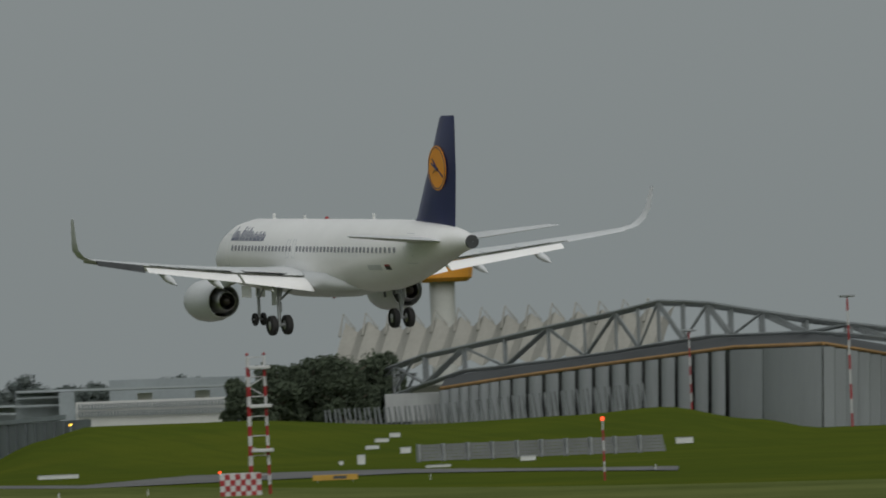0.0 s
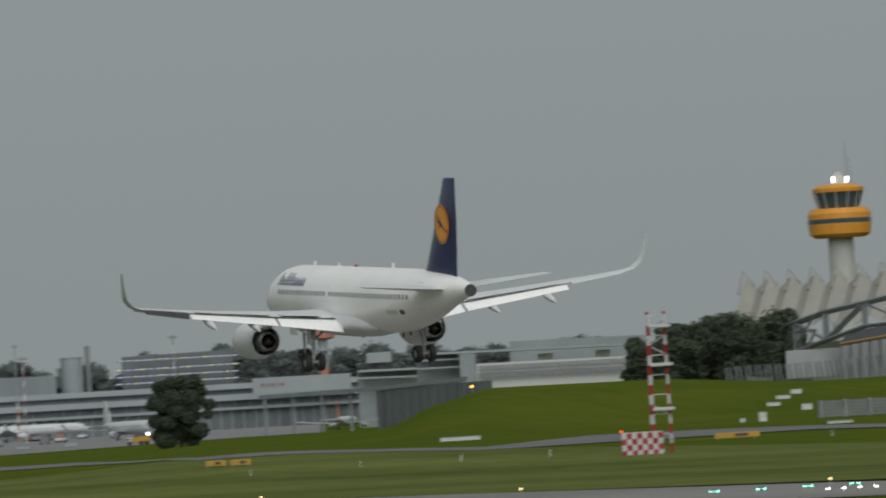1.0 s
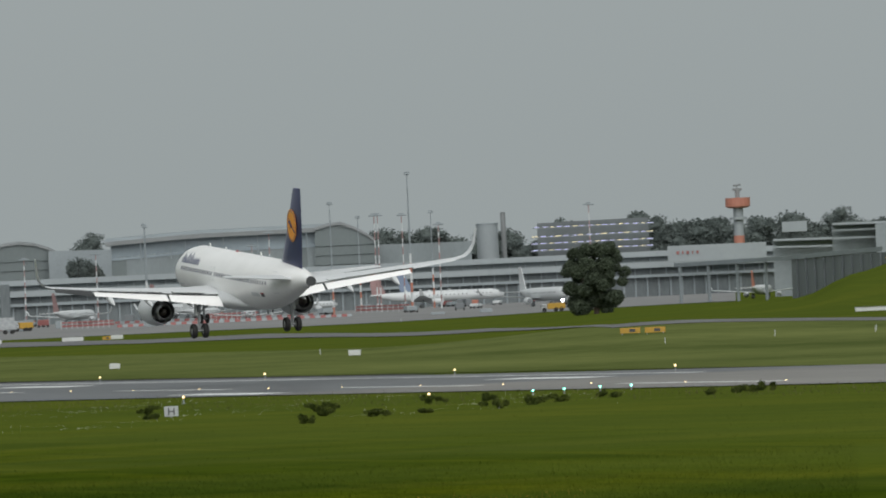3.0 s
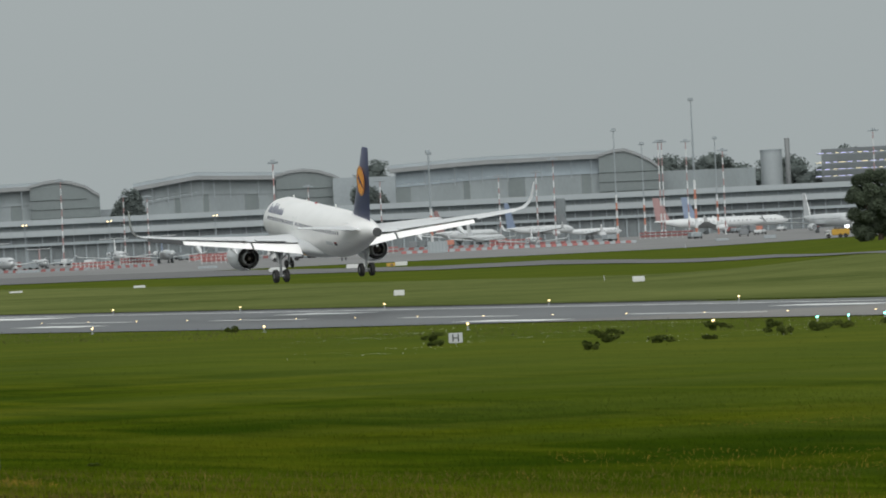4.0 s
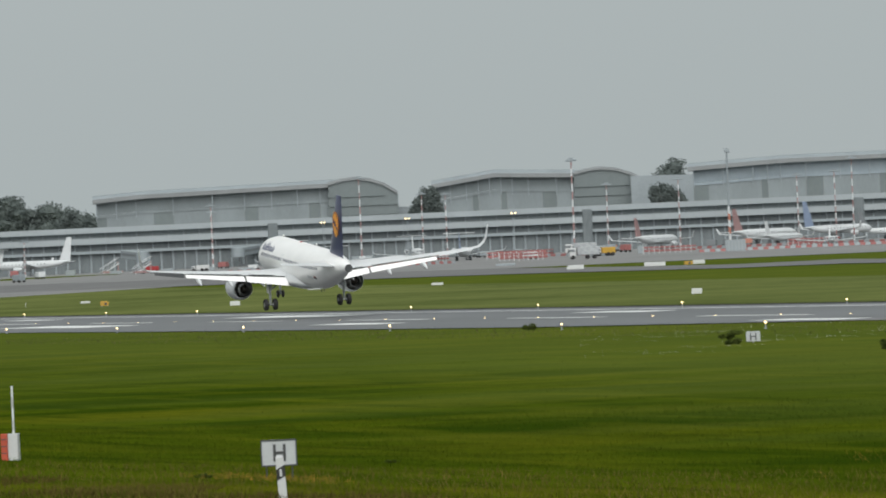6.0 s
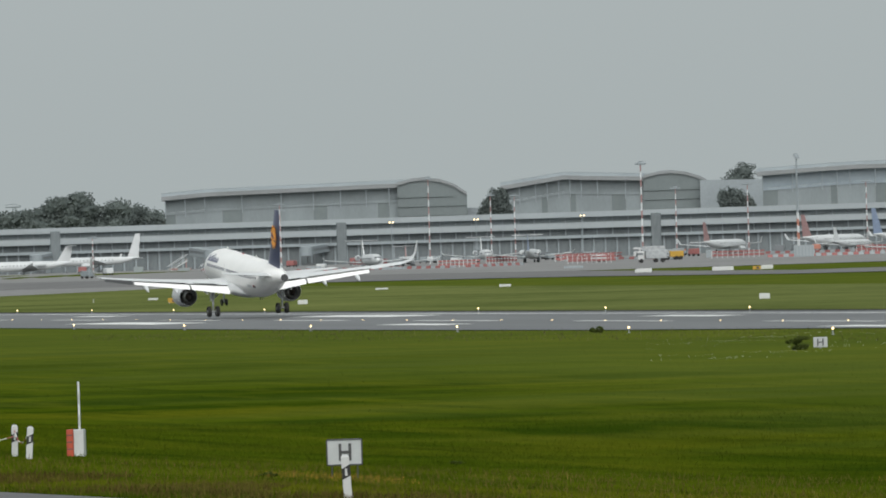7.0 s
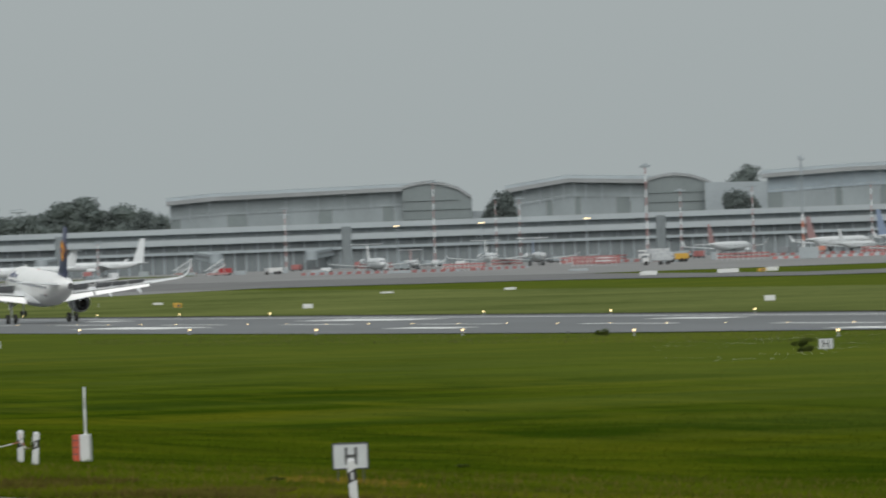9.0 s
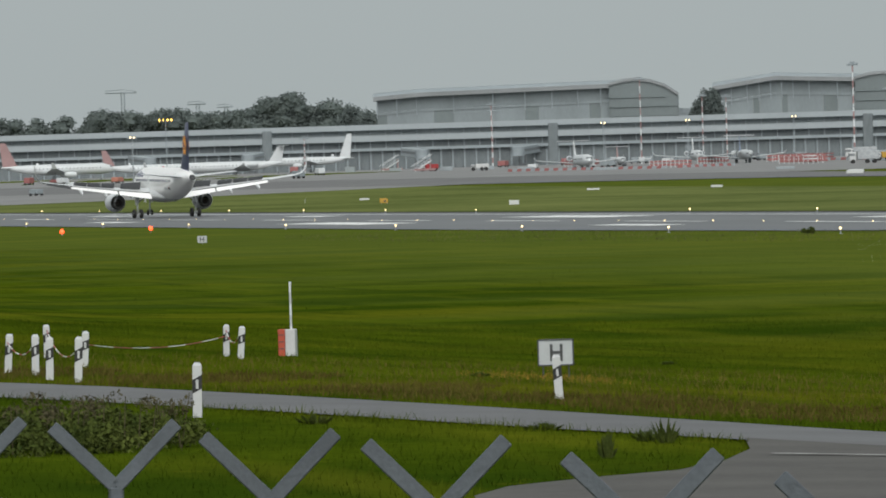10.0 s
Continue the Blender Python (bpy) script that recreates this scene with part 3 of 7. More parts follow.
# seconds, place across and along the runway, height of the fuselage's middle, heading, nose up, bank
FLIGHT = [
    (0, 185.90, 433.85, 16.49, 1.05, 2.45, -1.36), (0.3, 185.97, 450.95, 15.83, 1.09, 2.55, -1.37), (0.5, 186.02, 463.14, 15.20, 1.12, 2.61, -1.38), (0.8, 186.10, 483.38, 14.35, 1.16, 2.72, -1.39),
    (1, 186.15, 495.97, 13.57, 1.20, 2.79, -1.42), (1.2, 186.20, 507.85, 13.00, 1.23, 2.83, -1.44), (1.5, 186.27, 525.23, 12.31, 1.27, 2.94, -1.46), (2, 186.40, 557.69, 10.74, 1.35, 3.10, -1.51),
    (2.2, 186.44, 569.86, 10.10, 1.41, 3.24, -1.51), (3.5, 186.70, 650.41, 7.97, 1.81, 4.13, -1.51), (4.5, 186.90, 712.32, 7.15, 1.61, 4.19, -1.57), (5.5, 187.03, 772.21, 5.98, 1.00, 4.31, -1.61),
    (6.5, 187.15, 833.4, 5.07, 0.75, 4.1, -1.5), (7.0, 187.2, 863.6, 4.74, 0.63, 3.9, -1.2), (7.5, 187.30, 893.88, 4.66, 0.55, 3.70, -0.7), (7.8, 187.37, 914.0, 4.58, 0.52, 3.50, -0.5),
    (8.5, 187.5, 957.0, 4.53, 0.45, 3.2, -0.3), (9, 187.66, 987.53, 4.50, 0.40, 2.60, -0.2), (9.5, 187.8, 1017.0, 4.49, 0.35, 1.5, -0.2), (10, 187.90, 1045.80, 4.49, 0.30, 0.6, -0.2)]


# ---- things of the place: helpers ----
def P(a):
    return polar(*a)


def spot(a, turn=0.0):
    """A pose at a bearing, distance and height; turn: degrees, 0 looks away from the eye."""
    p = P(a)
    return pose(p.x, p.y, p.z, 0, 0, -a[0] + turn)


def stand(az, dist, turn=0.0, sink=0.0):
    p = polar(az, dist)
    return pose(p.x, p.y, ground_z(p.x, p.y) - sink, 0, 0, -az + turn)


def leaf_mesh(name, lobes, count, size, material, seed, parent=None, flat=0.75, label="", kind=""):
    """Many small leaf sprays in lobes (centre, radii)."""
    rnd = np.random.default_rng(seed)
    vol = np.array([l[1][0] * l[1][1] * l[1][2] for l in lobes]) ** 0.8
    pick = rnd.choice(len(lobes), count, p=vol / vol.sum())
    cs = np.array([l[0] for l in lobes])[pick]
    rs = np.array([l[1] for l in lobes])[pick]
    d = rnd.normal(size=(count, 3))
    d /= np.linalg.norm(d, axis=1)[:, None]
    rad = rnd.uniform(0.35, 1.0, count) ** 0.5 * rnd.uniform(0.85, 1.12, count)
    c = cs + d * rs * rad[:, None]
    u = rnd.normal(size=(count, 3))
    u /= np.linalg.norm(u, axis=1)[:, None]
    w = np.cross(u, rnd.normal(size=(count, 3)))
    w /= np.linalg.norm(w, axis=1)[:, None]
    s = (size * rnd.uniform(0.55, 1.35, count))[:, None]
    v = np.stack([c - u * s, c + w * s * 0.55, c + u * s, c - w * s * 0.55], 1).reshape(-1, 3)
    me = bpy.data.meshes.new(name)
    me.from_pydata(v.tolist(), [], np.arange(count * 4).reshape(-1, 4).tolist())
    me.materials.append(material)
    ob = new(name, me)
    if parent:
        ob.parent = parent
    if label:
        ob["label"] = label
    return ob


def tree(m, h, w, label, seed, leaves=3800, leaf=0.42, base=0.08, name="tree", material=None, group=""):
    t = thing(name, label, "tree", m, group)
    rnd = random.Random(seed)
    bm = B()
    rod(bm, (0, 0, -0.3), (0.1, 0, h * 0.45), w * 0.045, w * 0.025, 9)
    rod(bm, (0.1, 0, h * 0.45), (0, 0.1, h * 0.85), w * 0.025, w * 0.008, 7)
    for i in range(9):
        a, z = rnd.uniform(0, 6.28), h * rnd.uniform(0.18, 0.6)
        rod(bm, (0, 0, z), (math.cos(a) * w * 0.36, math.sin(a) * w * 0.36, z + h * 0.2), w * 0.016, w * 0.005, 5)
    part("trunk", bm, BARK, t, "brown trunk and limbs", True)
    lobes = [((0, 0, h * (0.5 + base / 2)), (w * 0.36, w * 0.36, h * (0.40 - base * 0.3)))]
    for i in range(16):
        a, k = rnd.uniform(0, 6.28), rnd.uniform(0.12, 0.88)
        r = w * 0.34 * math.sqrt(max(0.1, 1 - (2 * k - 0.9) ** 2))
        q = rnd.uniform(0.13, 0.22)
        lobes.append(((math.cos(a) * r, math.sin(a) * r, h * (base + (0.97 - base) * k)), (w * q, w * q, h * q * 0.75)))
    leaf_mesh("crown", lobes, leaves, leaf, material or LEAF, seed, t, label="dense dark green leaves")
    return t


def striped_pole(parent, ma, mb, z0, z1, r, r1, bands, at=(0, 0), names=("red_section", "white_section")):
    """A pole in sections of two colours, each a part."""
    for i in range(bands):
        a, b = z0 + (z1 - z0) * i / bands, z0 + (z1 - z0) * (i + 1) / bands
        bm = B()
        rod(bm, (at[0], at[1], a), (at[0], at[1], b), r + (r1 - r) * i / bands, r + (r1 - r) * (i + 1) / bands, 8)
        part(names[i % 2], bm, mb if i % 2 else ma, parent)


# ---- the near side: service road, marker posts, sign, fence ----
ROAD = mat("grey_road_asphalt", (0.108, 0.110, 0.114), 0.85, var=0.15, scale=0.4, bump=0.2)
strip("road", [(20.91, 169.80), (24.71, 156.31), (26.50, 147.81), (28.52, 137.23), (30.51, 125.01), (31.98, 118.03), (33.24, 112.45), (35.06, 105.25)], 4.6, ROAD, "narrow grey asphalt service road through the grass", "road", 0.03, step=3)
LAYBY = [(29.85, 118.18), (30.44, 115.75), (31.01, 113.45), (31.57, 110.71), (23.34, 81.95), (21.09, 84.07), (18.99, 86.18), (21.19, 97.4), (22.17, 99.87), (23.62, 101.74), (25.29, 103.72), (26.85, 107.38), (28.45, 112.33)]
bm = B()
bm.faces.new([bm.verts.new((x, y, 0)) for x, y in LAYBY])
bmesh.ops.triangulate(bm, faces=bm.faces)
bmesh.ops.subdivide_edges(bm, edges=bm.edges, cuts=7, use_grid_fill=True)
for v in bm.verts:
    v.co.z = ground_z(v.co.x, v.co.y) + 0.045
tagged(finish("pavement", bm, mat("worn_brown_asphalt", (0.066, 0.062, 0.057), 0.9, var=0.25, scale=0.5, bump=0.3)), "worn brownish asphalt lay-by joining the service road", "pavement", kind="structure")
bm = B()
a, b = Vector((*(28.03, 109.41), 0)), Vector((*(30.90, 107.24), 0))
for i in range(24):
    p, q = a.lerp(b, i / 24), a.lerp(b, (i + 1) / 24)
    za, zb = ground_z(p.x, p.y) + 0.07, ground_z(q.x, q.y) + 0.07
    o = Vector((0, 0.16, 0))
    bm.faces.new([bm.verts.new((v.x, v.y, z)) for v, z in ((p - o, za), (q - o, zb), (q + o, zb), (p + o, za))])
tagged(finish("edge_line", bm, mat("faded_line_paint", (0.30, 0.30, 0.29), 0.7, var=0.45, scale=2.5)), "faded white edge line across the lay-by", "road marking", kind="structure")


def marker_post():
    t = thing("marker_post", "white plastic roadside marker post with black band", "post", group="roadside marker posts")
    bm = B()
    tri = [(-0.085, -0.05), (0.085, -0.05), (0.05, 0.07), (-0.05, 0.07)]
    loft(bm, [[(x, y, z) for x, y in tri] for z in (-0.05, 0.96)] + [[(x, y, 1.0 + (0.04 if y > 0 else -0.02)) for x, y in tri]])
    part("post_body", bm, WPAINT, t)
    bm = B()
    loft(bm, [[(x * 1.05, y * 1.08, z + 0.05 * (x / 0.085)) for x, y in tri] for z in (0.50, 0.76)])
    part("black_band", bm, RUBBER, t, "slanted black band")
    bm = B()
    box(bm, (0, -0.062, 0.63), (0.05, 0.014, 0.17), bevel=0.005)
    part("reflector", bm, WPAINT, t)
    return t


mp = marker_post()
for i, (at, h, lean) in enumerate(((((24.60, 134.61)), 1.05, 1), ((33.75, 147.48), 0.95, -3), ((37.18, 199.21), 0.9, 1), ((36.80, 195.31), 0.9, 4), ((27.42, 172.28), 0.95, 4), ((27.58, 169.62), 0.98, 1),
                                   ((31.43, 191.47), 0.9, -1), ((27.09, 164.81), 1.0, 1), ((27.25, 162.27), 1.05, 2), ((30.32, 179.65), 0.9, 3))):
    m = pose(at[0], at[1], ground_z(*at), 0, lean, -11) @ Matrix.Diagonal((0.9, 0.9, 0.84 * h, 1))
    if i == 0:
        first_post = m
    else:
        copy_thing(mp, m)
mp.matrix_world = first_post
PLASTIC = mat("white_plastic_chain", (0.7, 0.7, 0.68), 0.5, var=0.1)


def chain(a, b, sag, za=0.66):
    """A plastic barrier chain that hangs between two posts."""
    bm = B()
    pa, pb = Vector((*a, ground_z(*a) + za)), Vector((*b, ground_z(*b) + za))
    last, red = pa, B()
    for i in range(1, 17):
        k = i / 16
        p = pa.lerp(pb, k) - Vector((0, 0, sag * 4 * k * (1 - k)))
        rod(bm if (i // 2) % 2 else red, last, p, 0.013, n=5)
        last = p
    t = thing("barrier_chain", "red and white plastic chain hung between marker posts", "chain", group="barrier chains")
    tagged(part("white_links", bm, PLASTIC, t), kind="stuff")
    tagged(part("red_links", red, RED, t), kind="stuff")


chain((27.42, 172.28), (27.58, 169.62), 0.25)
chain((31.43, 191.47), (27.25, 162.27), 0.35)
chain((37.18, 199.21), (36.80, 195.31), 0.3)
chain((30.32, 179.65), (37.18, 199.21), 0.18, 0.5)
chain((27.09, 164.81), (31.43, 191.47), 0.12, 0.45)

SIGNW = mat("dull_white_sign_face", (0.38, 0.40, 0.41), 0.6, var=0.1, scale=2)
# the taxiway sign on its legs
p = (39.63, 173.41)
t = thing("holding_sign", "white letter sign with black border on short steel legs", "sign", pose(p[0], p[1], ground_z(*p), 0, 0, -12.9) @ Matrix.Diagonal((0.93, 0.93, 0.93, 1)))
bm = B()
box(bm, (0, 0, 0.62), (0.84, 0.10, 0.62), bevel=0.03)
panel = part("sign_panel", bm, SIGNW, t, "white sign panel")
bm = B()
for c, s in (((0, -0.056, 0.915), (0.84, 0.02, 0.03)), ((0, -0.056, 0.325), (0.84, 0.02, 0.03)), ((-0.405, -0.056, 0.62), (0.03, 0.02, 0.62)), ((0.405, -0.056, 0.62), (0.03, 0.02, 0.62))):
    box(bm, c, s)
part("border", bm, DARKGREY, panel)
bm = B()
for c, s in (((-0.10, -0.058, 0.62), (0.065, 0.02, 0.40)), ((0.13, -0.058, 0.62), (0.065, 0.02, 0.40)), ((0.015, -0.058, 0.62), (0.2, 0.02, 0.065))):
    box(bm, c, s)
part("letter", bm, DARKGREY, panel, "black letter H")
for x in (-0.3, 0.3):
    bm = B()
    rod(bm, (x, 0, -0.1), (x, 0, 0.34), 0.016)
    part("leg", bm, DARKGREY, t)
# two smaller letter boards beside the runway
for i, (at, s) in enumerate((((131.45, 451.80), 0.95), ((120.74, 656.19), 0.9))):
    t2 = thing("small_sign", "small white marker board with black strokes in the grass", "sign", pose(at[0], at[1], ground_z(*at), 0, 0, -16), group="small marker boards")
    bm = B()
    box(bm, (0, 0, 0.40 * s), (0.85 * s, 0.10, 0.62 * s), bevel=0.02)
    part("board", bm, SIGNW, t2)
    for x, w, h in ((-0.16, 0.08, 0.44), (0.16, 0.08, 0.44), (0.0, 0.22, 0.07)):
        bm = B()
        box(bm, (x * s, -0.056, 0.40 * s), (w * s, 0.015, h * s))
        part("stroke", bm, DARKGREY, t2)
    bm = B()
    rod(bm, (0, 0, -0.1), (0, 0, 0.12), 0.05)
    part("foot", bm, STEEL, t2)

# red and white control cabinet with its mast
p = (39.44, 202.84)
t = thing("control_cabinet", "red and white control cabinet in the grass", "cabinet", pose(p[0], p[1], ground_z(*p), 0, 0, -20) @ Matrix.Diagonal((0.87, 0.87, 0.87, 1)))
bm = B()
box(bm, (0.10, 0, 0.38), (0.30, 0.42, 0.80), bevel=0.02)
part("cabinet_body", bm, WPAINT, t)
bm = B()
box(bm, (-0.15, -0.02, 0.38), (0.2, 0.46, 0.80), bevel=0.02)
door = part("red_door", bm, mat("orange_red_door_paint", (0.40, 0.062, 0.028), 0.5, var=0.15, scale=2), t, "orange-red door")
bm = B()
for z in (0.22, 0.42, 0.62):
    box(bm, (-0.15, -0.256, z), (0.15, 0.012, 0.03))
part("louvre", bm, DARKGREY, door)
pole = thing("thin_mast", "thin grey and white striped mast behind the cabinet", "pole", pose(p[0], p[1], ground_z(*p), 0, 0, -20) @ Matrix.Diagonal((0.87, 0.87, 0.87, 1)))
striped_pole(pole, BELLY, WPAINT, -0.1, 2.15, 0.032, 0.032, 7, (0.06, 0.3), ("grey_section", "white_section"))

# stop lamps beside the runway
for at in ((131.52, 790.21), (141.75, 798.26)):
    t = thing("red_lamp", "lit red lamp on a short stem in the grass", "light", pose(at[0], at[1], ground_z(*at)), "red lamps")
    bm = B()
    rod(bm, (0, 0, -0.05), (0, 0, 0.3), 0.05)
    part("stem", bm, STEEL, t)
    bm = B()
    bmesh.ops.create_uvsphere(bm, u_segments=10, v_segments=8, radius=0.22, matrix=Matrix.Translation((0, 0, 0.42)))
    part("lamp", bm, REDGLOW, t, "glowing red lens", True)


# perimeter fence with forked arms
FENCE = [((8.729, 47, 4.24)), ((9.772, 44, 4.29)), ((10.855, 41.3, 4.30)), ((12.018, 38.9, 4.32)), ((13.456, 35.8, 4.34)), ((14.990, 33.2, 4.33)), ((16.677, 30.9, 4.32))]
fence = thing("perimeter_fence", "galvanised steel perimeter fence with forked top arms", "fence", kind="")
GALV = mat("dull_galvanised_steel", (0.078, 0.090, 0.103), 0.55, 0.3, var=0.2, scale=3, bump=0.1)
tops = []
for i, a in enumerate(FENCE):
    v = P(a) - Vector((0, 0, 0.04))
    d = Vector((math.cos(radians(a[0])), -math.sin(radians(a[0])), 0))
    bm = B()
    gz = ground_z(v.x, v.y)
    box(bm, ((v.x), v.y, (v.z + gz) / 2 - 0.05), (0.075, 0.06, v.z - gz + 0.1), bevel=0.006)
    post = part("fence_post", bm, GALV, fence)
    for sgn in (-1, 1):
        bm = B()
        tip = v + d * sgn * 0.335 + Vector((0, 0, 0.335))
        q = (tip - v).to_track_quat("Z", "Y").to_matrix().to_4x4()
        box(bm, (v + tip) / 2, (0.055, 0.075, (tip - v).length), q, bevel=0.006)
        part("forked_arm", bm, GALV, post)
        tops.append((i, sgn, v, tip))
for k in range(3):
    bm = B()
    for a, b in zip(FENCE, FENCE[1:]):
        pa, pb = P(a), P(b)
        z = -0.15 - 0.8 * k
        rod(bm, pa + Vector((0, 0, z)), pb + Vector((0, 0, z)), 0.02 if k == 0 else 0.006, n=5)
    part("rail_wire", bm, GALV, fence)

# rough plants beside the road
SCRUB = mat("rough_weeds", (0.034, 0.058, 0.010), 0.9, var=0.4, scale=2, second=(0.082, 0.100, 0.022), spec=0.1)
DRY = mat("brown_seed_heads", (0.058, 0.050, 0.020), 0.9, var=0.3, scale=3)
p = (20.39, 120.02)
t = thing("shrub", "tangled green shrub with brown seed stalks by the road", "shrub", pose(p[0], p[1], ground_z(*p)))
rr = random.Random(5)
lobes = [((rr.uniform(-1.5, 1.3), rr.uniform(-2.0, 2.0), rr.uniform(0.05, 0.42)), (rr.uniform(0.3, 0.6), rr.uniform(0.4, 0.8), rr.uniform(0.16, 0.36))) for i in range(26)]
leaf_mesh("foliage", lobes, 17000, 0.042, SCRUB, 4, t)
bm = B()
for i in range(26):
    x, y = rr.uniform(-1.5, 1.3), rr.uniform(-1.6, 1.6)
    rod(bm, (x, y, 0), (x + rr.uniform(-0.15, 0.15), y, rr.uniform(0.5, 0.85)), 0.012, 0.006, 4)
tagged(part("seed_stalk", bm, DRY, t), kind="stuff")
lobes = [((rr.uniform(-1.5, 1.3), rr.uniform(-1.6, 1.6), rr.uniform(0.45, 0.80)), (0.13, 0.13, 0.13)) for i in range(24)]
tagged(leaf_mesh("seed_fluff", lobes, 1100, 0.03, DRY, 9, t), kind="stuff")
for i, (at, w, h) in enumerate((((28.29, 116.73), 0.32, 0.42), ((28.24, 117.67), 0.3, 0.2), ((28.09, 124.00), 0.4, 0.16), ((38.02, 173.77), 0.3, 0.12), ((50.27, 206.91), 0.3, 0.12), ((25.82, 109.96), 0.2, 0.4), ((24.10, 134.49), 0.4, 0.25), ((25.57, 129.30), 0.4, 0.2))):
    t = thing("weed_clump", "leafy dark green weed clump in the grass", "plant", pose(at[0], at[1], ground_z(*at)), "weed clumps")
    rr = random.Random(30 + i)
    bm = B()
    for _ in range(70):
        a, k = rr.uniform(0, 6.28), rr.uniform(0.2, 1.0)
        x, y = math.cos(a) * w * k * 0.5, math.sin(a) * w * k * 0.5
        tip = Vector((x * 2.0, y * 2.0, h * rr.uniform(0.45, 1.1) * (1.1 - 0.5 * k)))
        side = Vector((-math.sin(a), math.cos(a), 0)) * 0.022
        mid = Vector((x * 1.4, y * 1.4, tip.z * 0.6))
        bm.faces.new([bm.verts.new(v) for v in (Vector((x, y, 0)), mid + side, tip, mid - side)])
    tagged(part("leaves", bm, SCRUB, t), kind="stuff")
verge = random.Random(60)
VERGE = [(124.6, 402.9), (133.1, 427.6), (132.6, 415.9), (136.1, 419.2), (141.2, 422.4), (146.2, 430.7), (149.6, 436.9), (155.4, 443.5), (157.8, 434.3), (160.6, 436.0), (148.3, 454.8), (152.6, 583.0), (138.4, 446.0), (143.0, 458.0), (152.0, 455.0), (163.5, 440.0), (130.0, 450.0), (135.5, 470.0)]
for i, at in enumerate(VERGE):
    w, h = verge.uniform(0.35, 0.75), verge.uniform(0.35, 0.6)
    t = thing("roadside_bush", "low dark green bush at the runway's grass verge", "shrub", pose(at[0], at[1], ground_z(*at)), "verge bushes")
    lobes = [((verge.uniform(-w, w), verge.uniform(-0.5, 0.5), h * verge.uniform(0.15, 0.75)), (w * verge.uniform(0.2, 0.5), 0.3, h * verge.uniform(0.2, 0.4))) for _ in range(7)]
    leaf_mesh("leaves", lobes, 900, 0.06, SCRUB, 60 + i, t)


# meadow blades: one sheet of many tufts
def tufts(name, az0, az1, d0, d1, count, h0, h1, w, material, label, seed, keep=None):
    rnd = np.random.default_rng(seed)
    az = np.radians(rnd.uniform(az0, az1, count))
    d = np.sqrt(rnd.uniform(d0 * d0, d1 * d1, count))
    x, y = d * np.sin(az), d * np.cos(az)
    ok = np.array([keep is None or keep(a, b) for a, b in zip(x, y)])
    x, y = x[ok], y[ok]
    n = len(x)
    z = np.array([ground_z(a, b) for a, b in zip(x, y)])
    h = rnd.uniform(h0, h1, n) * (0.6 + 0.8 * rnd.random(n))
    lean = rnd.normal(0, 0.4, (n, 2)) * h[:, None]
    th = rnd.uniform(0, math.pi, n)
    dx, dy = np.cos(th) * w, np.sin(th) * w
    v = np.stack([np.stack([x - dx, y - dy, z - 0.02], 1), np.stack([x + dx, y + dy, z - 0.02], 1), np.stack([x + lean[:, 0], y + lean[:, 1], z + h], 1)], 1).reshape(-1, 3)
    me = bpy.data.meshes.new(name)
    me.from_pydata(v.tolist(), [], np.arange(n * 3).reshape(-1, 3).tolist())
    me.materials.append(material)
    return tagged(new(name, me), label, "grass", kind="stuff")


ROADLINE = [Vector((*q, 0)) for q in ((20.91, 169.80), (24.71, 156.31), (26.50, 147.81), (28.52, 137.23), (30.51, 125.01), (31.98, 118.03), (33.24, 112.45), (35.06, 105.25))]


def in_layby(x, y):
    inside = False
    for (x0, y0), (x1, y1) in zip(LAYBY, LAYBY[1:] + LAYBY[:1]):
        if (y0 > y) != (y1 > y) and x < x0 + (x1 - x0) * (y - y0) / (y1 - y0):
            inside = not inside
    return inside


def off_road(x, y):
    if x > np.interp(y, RUN_Y, RUN_EDGE) - 0.5:
        return False
    p = Vector((x, y, 0))
    if in_layby(x, y):
        return False
    for line, half in ((ROADLINE, 2.4),):
        for a, b in zip(line, line[1:]):
            ab = b - a
            k = max(0, min(1, (p - a).dot(ab) / ab.length_squared))
            if (a + ab * k - p).length < half:
                return False
    return True


BLADE2 = mat("dry_grass_blades", (0.085, 0.075, 0.010), 0.85, var=0.3, scale=0.1, second=(0.13, 0.10, 0.02), spec=0.2)
tufts("meadow_grass", 7.5, 21, 95, 300, 190000, 0.05, 0.12, 0.011, GRASS, "green meadow grass blades beside the service road", 1, off_road)
tufts("far_meadow_grass", 8, 25, 300, 640, 90000, 0.02, 0.055, 0.03, GRASS, "green meadow grass blades towards the runway", 2, off_road)
tufts("dry_meadow_grass", 8, 19, 150, 200, 9000, 0.06, 0.16, 0.012, BLADE2, "yellowish dry grass stalks in the meadow", 3, off_road)
FLOWER = mat("white_meadow_flowers", (0.6, 0.62, 0.5), 0.8, var=0.1)


def in_clumps(x, y):
    """Loose drifts of flowering weeds."""
    return off_road(x, y) and math.sin(x * 0.9 + 0.4) + math.sin(y * 0.33) + math.sin(x * 0.31 - y * 0.17) > 1.1


